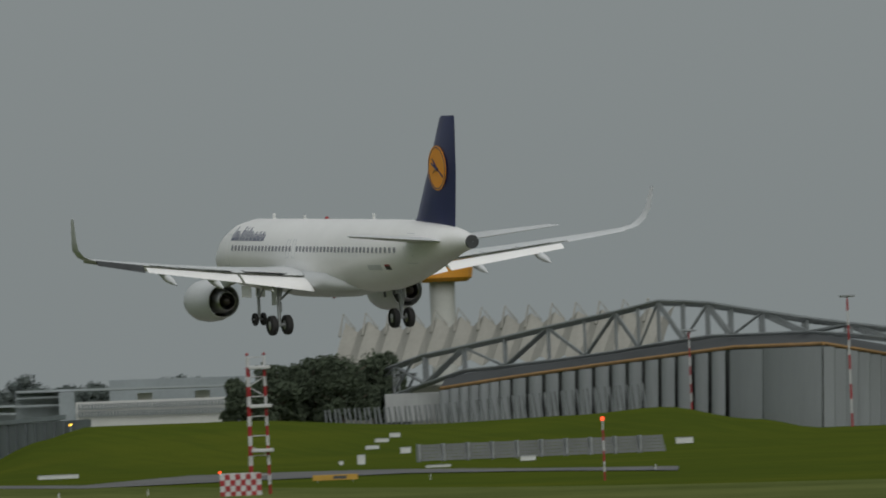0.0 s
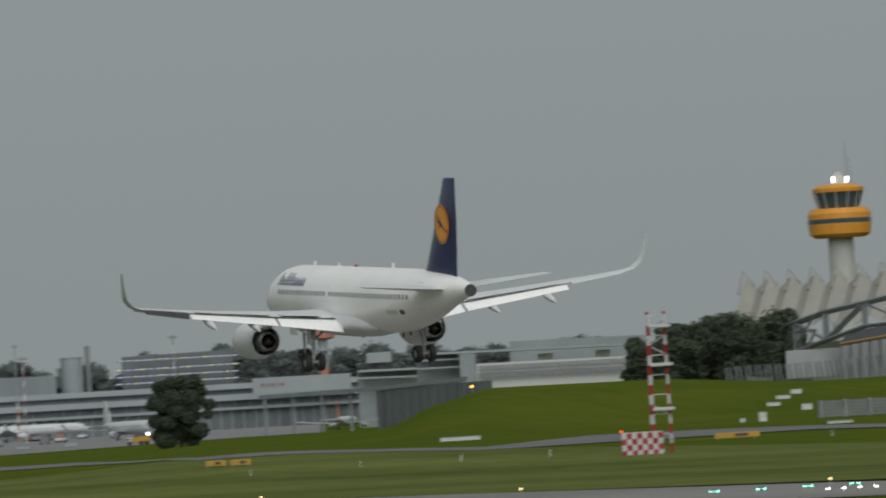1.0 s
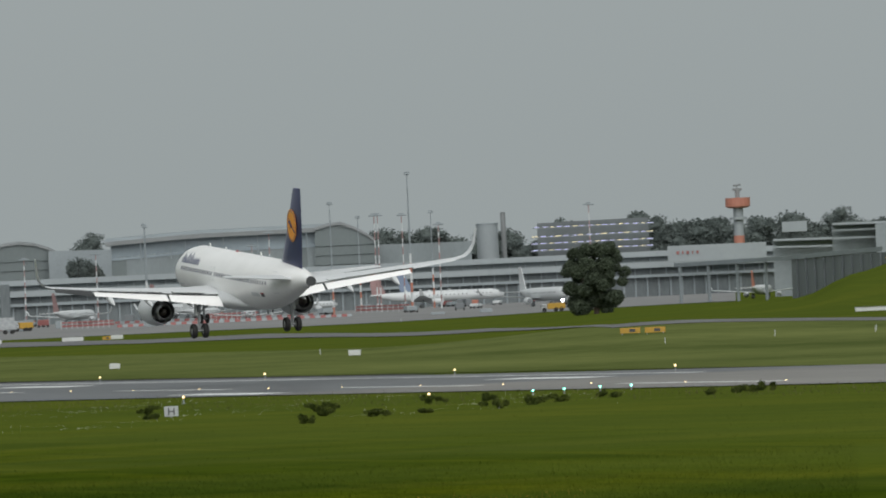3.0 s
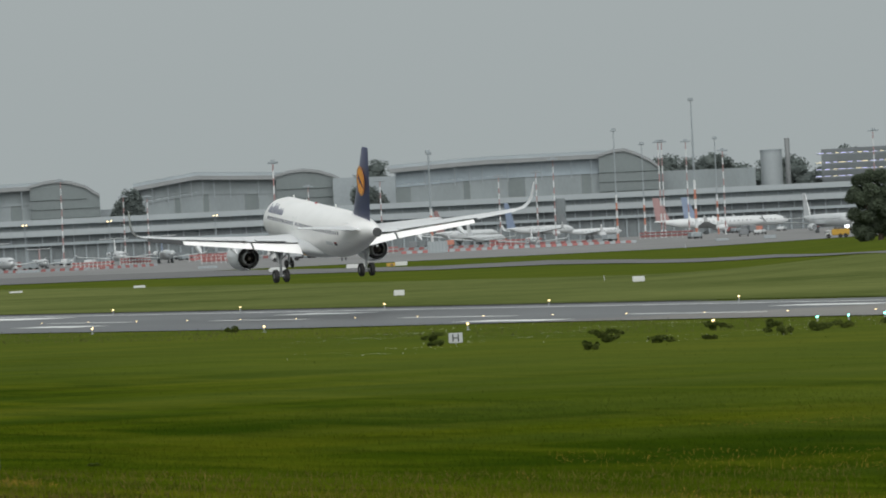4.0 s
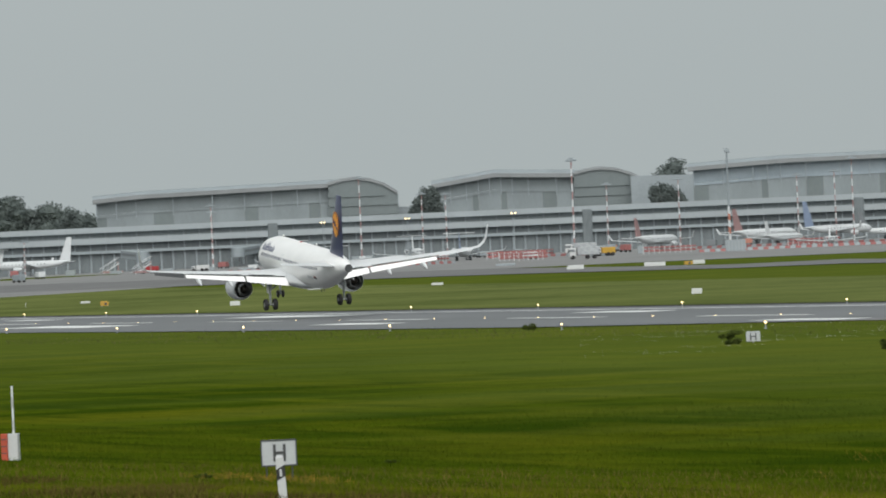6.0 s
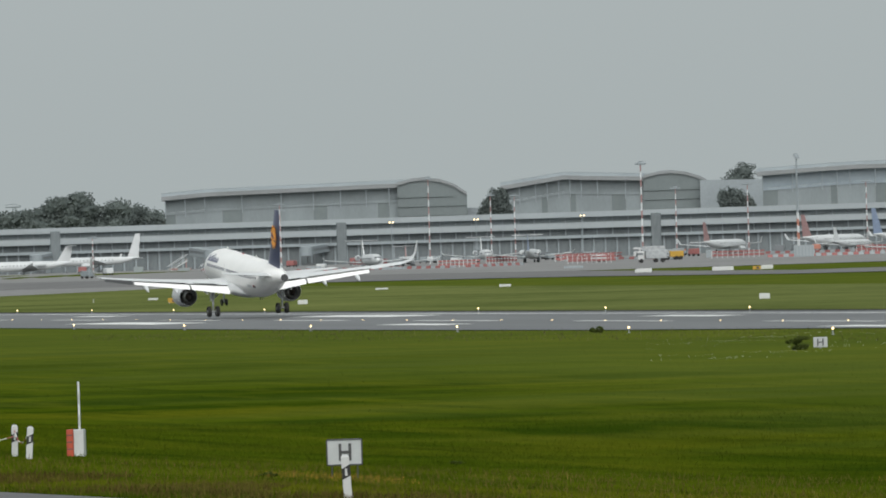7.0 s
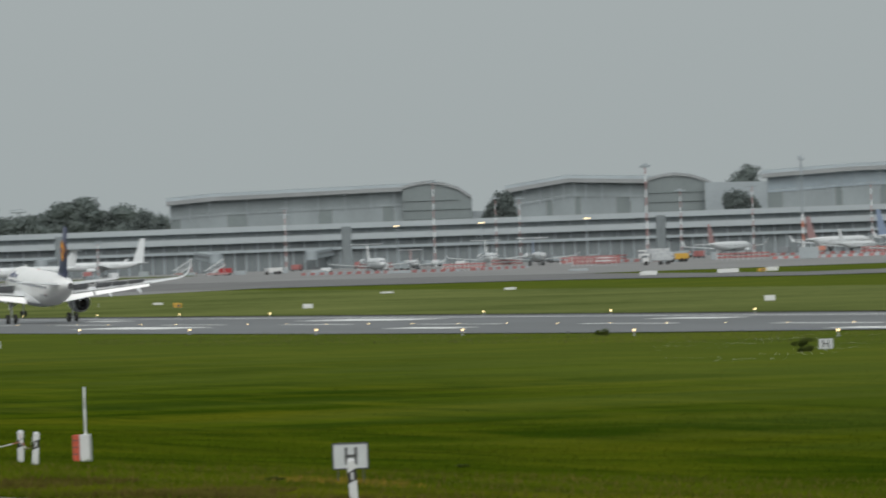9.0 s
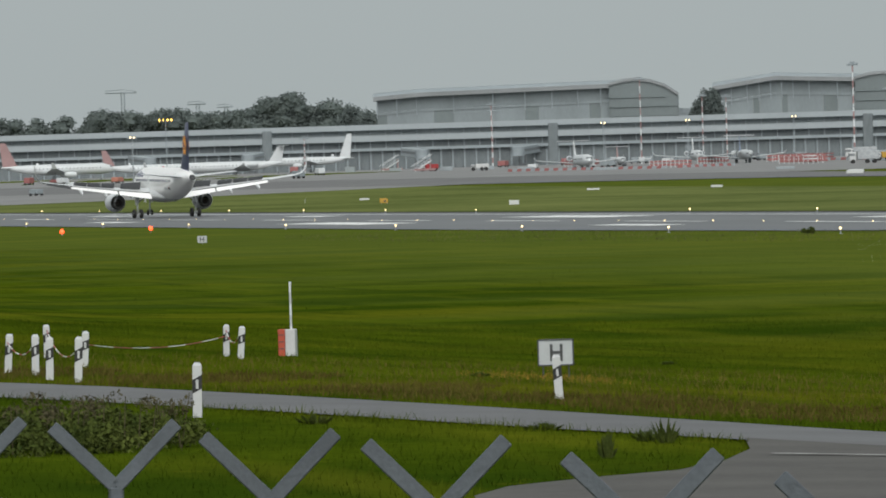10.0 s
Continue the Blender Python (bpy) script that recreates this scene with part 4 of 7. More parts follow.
tufts("meadow_flowers", 15, 19.5, 440, 560, 5200, 0.04, 0.12, 0.010, FLOWER, "white flowering weeds along the runway verge", 4, in_clumps)
tufts("far_verge_flowers", 24.3, 25.1, 575, 625, 900, 0.05, 0.16, 0.012, FLOWER, "drift of white flowers beyond the runway", 14)
WEEDS = mat("dull_verge_weeds", (0.062, 0.078, 0.018), 0.9, var=0.35, scale=0.6, second=(0.130, 0.132, 0.045), spec=0.1)
tufts("verge_weeds", 11, 25, 420, 720, 26000, 0.06, 0.26, 0.03, WEEDS, "rough taller weeds along the runway's edge", 15, lambda x, y: off_road(x, y) and x > np.interp(y, RUN_Y, RUN_EDGE) - 26)
YELLOW = mat("yellow_meadow_flowers", (0.25, 0.14, 0.015), 0.9, var=0.3, scale=3, second=(0.36, 0.20, 0.02))


def round_sign(x, y):
    """A loose round patch about the sign's feet, thinner outwards."""
    k = ((x - 39.4) / 1.7) ** 2 + ((y - 174) / 8.0) ** 2
    return off_road(x, y) and k < 1 and math.sin(x * 9) + math.sin(y * 2.3) + math.sin(x * 23 + y) > 2.2 * k - 1.0


# patch of dry grass at the sign, in the buttercups' colour
tufts("orange_dry_grass", 12.2, 13.4, 164, 184, 3200, 0.05, 0.13, 0.006, YELLOW, "orange-yellow dry grass round the sign", 6, round_sign)


def along_road(x, y):
    p = Vector((x, y, 0))
    for a, b in zip(ROADLINE, ROADLINE[1:]):
        ab = b - a
        k = max(0, min(1, (p - a).dot(ab) / ab.length_squared))
        if (a + ab * k - p).length < 3.1 + 0.35 * math.sin(x * 3.1 + y * 1.7):
            return off_road(x, y)
    return False


tufts("road_edge_grass", 7.5, 17, 98, 180, 130000, 0.05, 0.17, 0.011, GRASS, "ragged grass overhanging the service road's edges", 17, along_road)


tufts("meadow_buttercups", 16.6, 20.5, 160, 250, 4200, 0.04, 0.10, 0.008, YELLOW, "scattered yellow flowers in the meadow", 16, lambda x, y: math.sin(x * 0.5) + math.sin(y * 0.13 + 1) > 0.3)


def beside_road(x, y):
    """A dry band of a few metres on the runway side of the service road, broken into patches."""
    p, near = Vector((x, y, 0)), 99.0
    for a, b in zip(ROADLINE, ROADLINE[1:]):
        ab = b - a
        k = max(0, min(1, (p - a).dot(ab) / ab.length_squared))
        q = a + ab * k - p
        if q.length < near:
            near, over = q.length, ab.x * (y - a.y) - ab.y * (x - a.x)
    far_side = over * (ROADLINE[1] - ROADLINE[0]).cross(Vector((0, 500, 0)) - ROADLINE[0]).z > 0
    patch = math.sin(x * 0.35 + 1.3) + math.sin(y * 0.21 + x * 0.1) + math.sin(x * 0.9 - y * 0.5)
    return far_side and 3.5 + 0.6 * patch < near < 9.5 + 1.5 * patch and patch > -1.6


BROWN = mat("brown_dry_grass", (0.070, 0.050, 0.016), 0.95, var=0.3, scale=0.4, second=(0.10, 0.085, 0.022), spec=0.0)
tufts("dry_roadside_grass", 7.5, 15.5, 135, 235, 110000, 0.06, 0.13, 0.018, BROWN, "brownish dry grass along the service road", 12, beside_road)
# ---- beyond the runway: taxiways and apron ----
# bearing, near and far edge of the taxiway that winds beside the runway towards the apron
TAXIWAY = [(25.5, 888, 912), (24.5, 920, 936), (23.6, 940, 968), (22.9, 936, 980), (22.1, 932, 988), (21.34, 928, 948), (20.6, 956, 976), (20.1, 972, 996), (19.33, 992, 1028), (18.48, 1240, 1304), (17.37, 1388, 1460), (16.9, 1424, 1512), (16.1, 1436, 1504), (15.38, 1476, 1556), (14.5, 1528, 1640), (13.3, 1584, 1708), (12.1, 1648, 1784), (10, 1808, 1984), (8, 2056, 2352)]
verts, faces = [], []
for (a0, n0, f0), (a1, n1, f1) in zip(TAXIWAY, TAXIWAY[1:]):
    for i in range(10):
        k = smooth01(i / 10, 0, 1) * 0.35 + i / 10 * 0.65
        for c in range(4):
            q = polar(a0 + (a1 - a0) * k, (n0 + (n1 - n0) * k) * (1 - c / 3) + (f0 + (f1 - f0) * k) * c / 3)
            verts.append((q.x, q.y, ground_z(q.x, q.y) + 0.10))
for i in range(len(verts) // 4 - 1):
    faces += [(i * 4 + c, i * 4 + c + 1, i * 4 + c + 5, i * 4 + c + 4) for c in range(3)]
me = bpy.data.meshes.new("taxiway")
me.from_pydata(verts, [], faces)
me.materials.append(mat("taxiway_asphalt", (0.125, 0.125, 0.125), 0.85, var=0.18, scale=0.05))
tagged(new("taxiway", me), "pale grey taxiway winding beside the runway", "taxiway", kind="structure")
APRON = steps(6, 20.2, 60)
sheet("apron", APRON, [1640, 1700, 1800, 1900, 2000, 2150, 2400, 2700, 3000, 3400], CONCRETE, "pale concrete airport apron", "apron", 0.08)

# small white markers and boards in the grass beyond the runway
MARKER = mat("white_marker_plastic", (0.50, 0.52, 0.51), 0.5, var=0.08)
for at, w, h in (((290.86, 921.34), 1.45, 0.65), ((251.78, 887.26), 1.2, 0.62), ((242.54, 1083.87), 1.35, 0.6), ((274.73, 1342.17), 1.6, 0.35), ((274.84, 1342.14), 1.4, 0.35), ((323.56, 1382.83), 2.2, 0.3),
                 ((401.57, 1498.62), 3.2, 0.6), ((413.02, 1483.48), 4.0, 0.75), ((422.27, 1485.68), 2.3, 0.75), ((406.60, 1516.65), 3.0, 0.6), ((336.18, 1345.15), 2.0, 0.4)):
    t = thing("marker_board", "low white marker board in the grass", "sign", pose(at[0], at[1], ground_z(*at), 0, 0, -14), "marker boards")
    bm = B()
    box(bm, (0, 0, h / 2 + 0.12), (w, 0.16, h), bevel=0.03)
    part("board", bm, MARKER, t)
    bm = B()
    for x in (-w * 0.32, w * 0.32):
        rod(bm, (x, 0, -0.1), (x, 0, 0.16), 0.05)
    part("foot_pair", bm, STEEL, t)
TAXIY = mat("dull_yellow_sign", (0.40, 0.235, 0.025), 0.5, var=0.1, scale=0.8)
for at, w in (((309.00, 874.87), 2.3), ((309.33, 867.40), 2.3), ((356.50, 835.70), 5.0), ((254.04, 1226.13), 1.2), ((258.88, 1250.28), 1.1), ((416.65, 1472.90), 1.6)):
    t = thing("taxi_sign", "orange-yellow taxiway guidance sign on low feet", "sign", pose(at[0], at[1], ground_z(*at), 0, 0, -18), "taxiway signs")
    bm = B()
    box(bm, (0, 0, 0.5), (w, 0.18, 0.62), bevel=0.03)
    part("panel", bm, TAXIY, t)
    bm = B()
    box(bm, (w * 0.1, -0.094, 0.5), (w * 0.3, 0.012, 0.34))
    part("dark_bar", bm, DARKGREY, t)
    bm = B()
    for x in (-w * 0.4, w * 0.4):
        rod(bm, (x, 0, -0.1), (x, 0, 0.22), 0.05)
    part("foot_pair", bm, STEEL, t)
# small stakes
for at in ((304.27, 978.08), (263.41, 1336.09), (498.39, 1546.98), (287.93, 804.44), (304.12, 815.03), (316.07, 816.09), (322.46, 806.55), (313.13, 808.82), (323.38, 808.99), (360.71, 819.15), (383.11, 808.92)):
    t = thing("grass_stake", "short white marker stake in the grass", "post", pose(at[0], at[1], ground_z(*at)), "marker stakes")
    bm = B()
    rod(bm, (0, 0, -0.1), (0, 0, 0.75), 0.045, 0.035, 6)
    part("stake", bm, MARKER, t)
# centre and threshold lamps in the runway
for k in range(58):
    t = thing("centre_light", "small lit lamp set in the runway surface", "light", pose(RUN_MID + 0.9, 440 + 18.4 * k, 0.07), "runway centre lights")
    bm = B()
    rod(bm, (0, 0, 0), (0, 0, 0.05), 0.07, 0.05)
    part("lens", bm, LAMPGLOW, t)
GREENS = [(189 + 2.75 * i + o, 447 - 0.65 * i) for i in range(9) for o in (-0.22, 0.22)] + [(230, 477), (232.3, 477), (158.9, 468), (160.9, 468), (163.9, 470), (165.9, 470)]
BARRETTES = [(188 + i, 428) for i in range(5)] + [(191 + 0.75 * i, 405.5) for i in range(5)]
for i, at in enumerate(GREENS + BARRETTES):
    t = thing("threshold_light", "lit green-white lamp at the runway's edge", "light", pose(at[0], at[1], ground_z(*at) + 0.06), "threshold lights")
    bm = B()
    rod(bm, (0, 0, 0), (0, 0, 0.2), 0.05)
    part("stem", bm, STEEL, t)
    bm = B()
    bmesh.ops.create_uvsphere(bm, u_segments=8, v_segments=6, radius=0.065, matrix=Matrix.Translation((0, 0, 0.28)))
    part("lamp", bm, WHITEGLOW if i >= len(GREENS) else GREENGLOW, t)

# ---- antenna mast with its chequered hut ----
p = polar(22.58, 850)
gz = ground_z(p.x, p.y)
k = 850 / 14500
mast = thing("antenna_mast", "red and white lattice antenna mast with white aerial boxes", "mast", pose(p.x, p.y, gz, 0, 0, -22.6))
hgt = 14.3
for x, w in ((-0.95, 0.0), (0.95, 0.0)):
    for i in range(14):
        z0, z1 = hgt * i / 14, hgt * (i + 1) / 14
        f0, f1 = 1 - 0.12 * i / 14, 1 - 0.12 * (i + 1) / 14
        bm = B()
        for dy in (-0.35, 0.35):
            rod(bm, (x * f0, dy, z0), (x * f1, dy, z1), 0.24 if x < 0 else 0.17, n=6)
        part("white_leg_section" if i % 2 else "red_leg_section", bm, WPAINT if i % 2 else RED, mast)
bm = B()
for i in range(14):
    z0, z1 = hgt * i / 14, hgt * (i + 1) / 14
    s = 1 if i % 2 else -1
    if i in (4, 10, 11):
        rod(bm, (-0.9 * s, 0, z0), (0.9 * s, 0, z1), 0.06, n=5)
    if i % 2:
        rod(bm, (-0.9, 0, z1), (0.9, 0, z1), 0.06, n=5)
part("bracing", bm, WPAINT, mast)
for z in (4.6, 9.2, 13.2):
    bm = B()
    box(bm, (0.35, -0.75, z), (2.3, 0.7, 0.38), bevel=0.08)
    part("aerial_box", bm, WPAINT, mast)
for x in (-0.9, 0.85):
    bm = B()
    bmesh.ops.create_uvsphere(bm, u_segments=8, v_segments=6, radius=0.17, matrix=Matrix.Translation((x, 0, hgt + 0.3)))
    part("obstruction_lamp", bm, RED, mast)
hut = thing("chequered_hut", "red and white chequered equipment hut", "hut", pose(*(polar(22.42, 846).xy), ground_z(*polar(22.42, 846).xy), 0, 0, -22.4))
bm = B()
box(bm, (0.3, 1.0, 1.15), (4.3, 1.9, 2.5), bevel=0.04)
part("hut_body", bm, WPAINT, hut)
for i in range(8):
    for j in range(4):
        if (i + j) % 2 == 0:
            bm = B()
            box(bm, (-1.85 + 0.27 + i * 0.5375, 0.04, 0.22 + j * 0.6), (0.53, 0.03, 0.59))
            part("red_square", bm, RED, hut)
bm = B()
bmesh.ops.create_uvsphere(bm, u_segments=8, v_segments=6, radius=0.13, matrix=Matrix.Translation((-1.8, 0.5, 2.55)))
part("red_lamp", bm, REDGLOW, hut)
# thin striped pole with a lamp
p = polar(24.985, 850)
t = thing("striped_pole", "thin red and white striped pole with red lamp", "pole", pose(p.x, p.y, ground_z(p.x, p.y)))
striped_pole(t, RED, WPAINT, -0.2, 6.3, 0.10, 0.10, 6)
bm = B()
bmesh.ops.create_uvsphere(bm, u_segments=8, v_segments=6, radius=0.22, matrix=Matrix.Translation((0, 0, 6.4)))
part("lamp", bm, REDGLOW, t)

# ---- blast screen and small boxes by the mound ----
SCREEN = mat("grey_screen_panels", (0.095, 0.103, 0.103), 0.6, 0.2, var=0.15, scale=0.4)


def between(a, b, n):
    return [P(a).lerp(P(b), i / n) for i in range(n + 1)]


t = thing("blast_screen", "long low grey metal blast screen with posts", "barrier")
pts = between((23.701, 1040, 2.71), (25.418, 1040, 1.97), 10)
for i in range(10):
    a, b = pts[i], pts[i + 1]
    za, zb = ground_z(a.x, a.y), ground_z(b.x, b.y)
    bm = B()
    for row in range(5):
        z0, z1 = 0.1 + row * 0.42, 0.48 + row * 0.42
        back = 0.18 * row
        v = [(a.x, a.y + back, za + z0), (b.x, b.y + back, zb + z0), (b.x, b.y + back + 0.12, zb + z1), (a.x, a.y + back + 0.12, za + z1)]
        fr = [bm.verts.new(q) for q in v]
        bk = [bm.verts.new((q[0], q[1] + 0.06, q[2])) for q in v]
        bm.faces.new(fr)
        bm.faces.new(bk[::-1])
        for j in range(4):
            bm.faces.new((fr[j], fr[(j + 1) % 4], bk[(j + 1) % 4], bk[j]))
    part("screen_panel", bm, SCREEN, t)
    bm = B()
    box(bm, (a.x, a.y + 0.5, za + 1.1), (0.25, 0.9, 2.3), bevel=0.03)
    part("post", bm, STEEL, t)
for a, w, h, d in (((23.369, 1089, 4.33), 1.8, 0.5, 1), ((23.438, 1101, 5.13), 1.9, 0.5, 1), ((23.531, 1110, 5.78), 1.5, 0.6, 1), ((23.601, 1080, 3.67), 1.4, 0.8, 1), ((23.289, 1038, 2.59), 1.0, 1.2, 1), ((23.147, 1044, 2.63), 0.6, 0.5, 1),
                   ((24.455, 999, 2.21), 1.9, 0.6, 1), ((23.825, 975, 1.93), 3.0, 0.3, 1), ((25.552, 1074, 3.40), 2.3, 0.8, 1), ((21.170, 1014, 2.51), 5.0, 0.5, 1.5)):
    q = P(a)
    t = thing("equipment_box", "pale grey equipment box on the grass bank", "box", pose(q.x, q.y, ground_z(q.x, q.y), 0, 0, -a[0]), "equipment boxes")
    bm = B()
    box(bm, (0, 0, h / 2), (w, d, h), bevel=0.05)
    part("housing", bm, MARKER, t)
    bm = B()
    box(bm, (0, 0, h + 0.03), (w + 0.1, d + 0.1, 0.06), bevel=0.01)
    part("lid", bm, STEEL, t)

# ---- control tower ----
TOWERY = mat("tower_amber_cladding", (0.62, 0.27, 0.03), 0.5, var=0.1, scale=0.2)
STEM = mat("pale_tower_concrete", (0.42, 0.43, 0.41), 0.8, var=0.08, scale=0.15)
TGLASS = mat("tinted_tower_glass", (0.05, 0.07, 0.08), 0.15, var=0.2, scale=0.3)
c = P((23.904, 1800, 39.35))
tower = thing("control_tower", "airport control tower with amber cabin on a pale concrete stem", "tower", pose(c.x, c.y, 0))


def turned(name, prof, material, parent, n=16, label="", at=(0, 0), smooth=False):
    bm = B()
    spin(bm, prof, (0, 0, 1), (at[0], at[1], 0), n, caps=True)
    return part(name, bm, material, parent, label, smooth)


zc = c.z
turned("stem", [(0, 3.0), (zc - 6, 2.75), (zc, 2.8)], STEM, tower, 24, smooth=True)
turned("lower_cabin", [(zc - 0.1, 5.6), (zc + 0.7, 6.7), (zc + 2.6, 6.95), (zc + 5.2, 6.95), (zc + 6.3, 6.2)], TOWERY, tower, 20, "amber clad ring")
turned("window_band", [(zc + 3.0, 7.0), (zc + 4.0, 7.0)], TGLASS, tower, 20)
cab = turned("glazed_cabin", [(zc + 6.3, 4.4), (zc + 9.9, 5.5)], TGLASS, tower, 12, "tinted glass cabin")
bm = B()
for i in range(12):
    a = math.tau * i / 12
    rod(bm, (4.42 * math.cos(a), 4.42 * math.sin(a), zc + 6.3), (5.52 * math.cos(a), 5.52 * math.sin(a), zc + 9.9), 0.13, n=4)
part("mullion_frame", bm, STEM, cab)
turned("cabin_roof", [(zc + 9.9, 5.6), (zc + 10.7, 5.7), (zc + 11.4, 4.6), (zc + 11.7, 2.2)], TOWERY, tower, 16, "amber roof rim")
turned("roof_housing", [(zc + 11.7, 1.4), (zc + 13.4, 1.3), (zc + 14.4, 0.5)], STEM, tower, 10)
for x in (-1.9, 1.4):
    bm = B()
    box(bm, (x, -2, zc + 12.6), (0.5, 0.3, 1.3), bevel=0.1)
    part("floodlight", bm, WHITEGLOW, tower, "lit white floodlight")
for x, h in ((2.3, 21.0), (3.1, 17.5)):
    bm = B()
    rod(bm, (x, 0, zc + 11), (x, 0, zc + h), 0.16, 0.06, 6)
    part("antenna", bm, STEEL, tower)

# ---- hangar with folded concrete roof ----
SHELL = mat("weathered_concrete_shell", (0.275, 0.272, 0.245), 0.85, var=0.1, scale=0.1)
hall = thing("shell_roof_hangar", "old hangar with folded pale concrete roof and pointed ribs", "hangar")
a0, b0 = (23.221, 1690, 29.76), (25.522, 1640, 29.64)
rib = between(a0, b0, 14)
for i in range(14):
    a, b = rib[i], rib[i + 1]
    mid = (a + b) / 2
    fwd = -Vector((mid.x, mid.y, 0)).normalized()
    lat = (b - a).normalized()
    bm = B()
    low = 9.0 if i else 9.5
    for r0, r1, r2 in ((a, mid + Vector((0, 0, -2.2)), b),):
        f0 = [r0, r1, r2]
        f1 = [r0 + fwd * 9 - lat * 4 + Vector((0, 0, -low)), r1 + fwd * 9 - lat * 4 + Vector((0, 0, -low + 0.8)), r2 + fwd * 9 - lat * 4 + Vector((0, 0, -low))]
        top, bot = [bm.verts.new(v) for v in f0], [bm.verts.new(v) for v in f1]
        tb, bb = [bm.verts.new(v - fwd * 3) for v in f0], [bm.verts.new(v - fwd * 3) for v in f1]
        for q in range(2):
            bm.faces.new((top[q], top[q + 1], bot[q + 1], bot[q]))
            bm.faces.new((tb[q + 1], tb[q], bb[q], bb[q + 1]))
            bm.faces.new((top[q], tb[q], tb[q + 1], top[q + 1]))
        bm.faces.new((top[0], bot[0], bb[0], tb[0]))
        bm.faces.new((top[2], tb[2], bb[2], bot[2]))
    part("roof_fold", bm, SHELL, hall)
    bm = B()
    tip = a + Vector((0, 0, 1.7)) - lat * 0.6
    rod(bm, a + fwd * 3 - lat * 1.8 + Vector((0, 0, -3)), tip, 0.3, 0.12, 5)
    rod(bm, a + lat * 2.4 + Vector((0, 0, -1.6)), tip, 0.18, 0.1, 5)
    part("rib_point", bm, SHELL, hall)
bm = B()
a, b = rib[0], rib[-1]
m = (a + b) / 2
box(bm, (m.x + 12, m.y + 26, 9), ((b - a).length * 0.85, 40, 14), pose(0, 0, 0, 0, 0, math.degrees(math.atan2((b - a).y, (b - a).x))), bevel=0.3)
part("hall_body", bm, SHELL, hall)

# ---- truss hangar ----
TRUSS = mat("grey_painted_truss", (0.24, 0.26, 0.265), 0.55, 0.3, var=0.12, scale=0.5)
PROPS = mat("weathered_grey_props", (0.15, 0.165, 0.17), 0.6, 0.2, var=0.25, scale=0.4)
BAY = mat("grey_metal_bays", (0.33, 0.345, 0.35), 0.5, 0.25, var=0.14, scale=0.3, stretch=(1, 1, 0.1))
BAYL = mat("pale_metal_bays", (0.265, 0.285, 0.298), 0.6, 0.1, var=0.08, scale=0.2, stretch=(1, 1, 0.1))
EAVE = mat("rusty_eave_trim", (0.34, 0.20, 0.08), 0.7, var=0.2, scale=0.5)
hang = thing("truss_hangar", "large grey hangar with bowed steel roof truss and ribbed bays", "hangar")
eave = [P(q) for q in ((23.865, 1281, 12.64), (24.342, 1261, 13.74), (25.136, 1229, 15.19), (25.929, 1197, 16.39), (26.549, 1175, 16.15))]
foot = [P(q) for q in ((23.855, 1281, 7.70), (24.329, 1261, 7.23), (25.118, 1229, 6.48), (25.906, 1197, 5.44), (26.524, 1175, 4.42))]
chord = [P(q) for q in ((23.348, 1305, 15.42), (23.697, 1289, 18.18), (24.195, 1273, 19.93), (24.753, 1253, 22.04), (25.152, 1237, 23.35), (25.411, 1225, 24.38), (25.726, 1217, 23.81), (26.020, 1209, 22.42), (26.568, 1195, 20.01), (27.117, 1181, 18.14), (27.587, 1169, 16.55))]


def along(line, k):
    x = k * (len(line) - 1)
    i = min(len(line) - 2, int(x))
    return line[i].lerp(line[i + 1], x - i)


NB = 22
for i in range(NB):
    k0, k1 = i * 0.735 / (NB - 2), (i + 1) * 0.735 / (NB - 2)
    if i >= NB - 2:
        k0, k1 = (0.738, 0.832) if i == NB - 2 else (0.828, 1.0)
    e0, e1, f0, f1 = along(eave, k0), along(eave, k1), along(foot, k0), along(foot, k1)
    f0.z, f1.z = min(f0.z, ground_z(f0.x, f0.y)) - 0.5, min(f1.z, ground_z(f1.x, f1.y)) - 0.5
    bm = B()
    lat = (e1 - e0)
    out = Vector((lat.y, -lat.x, 0)).normalized()
    if out.dot(-e0) < 0:
        out = -out
    n, gap = 8, 0.15 if i < NB - 2 else 0.02
    rt, rb = [], []
    for j in range(n + 1):
        u = j / n
        bulge = math.sin(math.pi * u) ** 0.7 * (0.95 if i < NB - 2 else 0.4 if i == NB - 2 else 1.4)
        rt.append(e0.lerp(e1, gap + (1 - 2 * gap) * u) + out * bulge)
        rb.append(f0.lerp(f1, gap + (1 - 2 * gap) * u) + out * bulge)
    vt, vb = [bm.verts.new(v) for v in rt], [bm.verts.new(v) for v in rb]
    for j in range(n):
        bm.faces.new((vb[j], vb[j + 1], vt[j + 1], vt[j]))
    bm.faces.new(vt)
    part("wall_bay", bm, BAYL, hang, "", True)
# right-hand ribbed wall and the back body
cor, far = eave[-1], P((27.186, 1209, 13.62))
corf, farf = foot[-1], P((27.163, 1209, 2.81))
for i in range(8):
    a, b = cor.lerp(far, i / 8), cor.lerp(far, (i + 1) / 8)
    c0, d0 = corf.lerp(farf, i / 8), corf.lerp(farf, (i + 1) / 8)
    bm = B()
    mid, midf = (a + b) / 2 + Vector((0.5, -0.6, 0)), (c0 + d0) / 2 + Vector((0.5, -0.6, 0))
    lo = -1.5
    vs = [bm.verts.new(v) for v in (c0 + Vector((0, 0, lo)), midf + Vector((0, 0, lo)), d0 + Vector((0, 0, lo)), b, mid, a)]
    bm.faces.new((vs[0], vs[1], vs[4], vs[5]))
    bm.faces.new((vs[1], vs[2], vs[3], vs[4]))
    part("side_rib", bm, BAYL, hang)
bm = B()
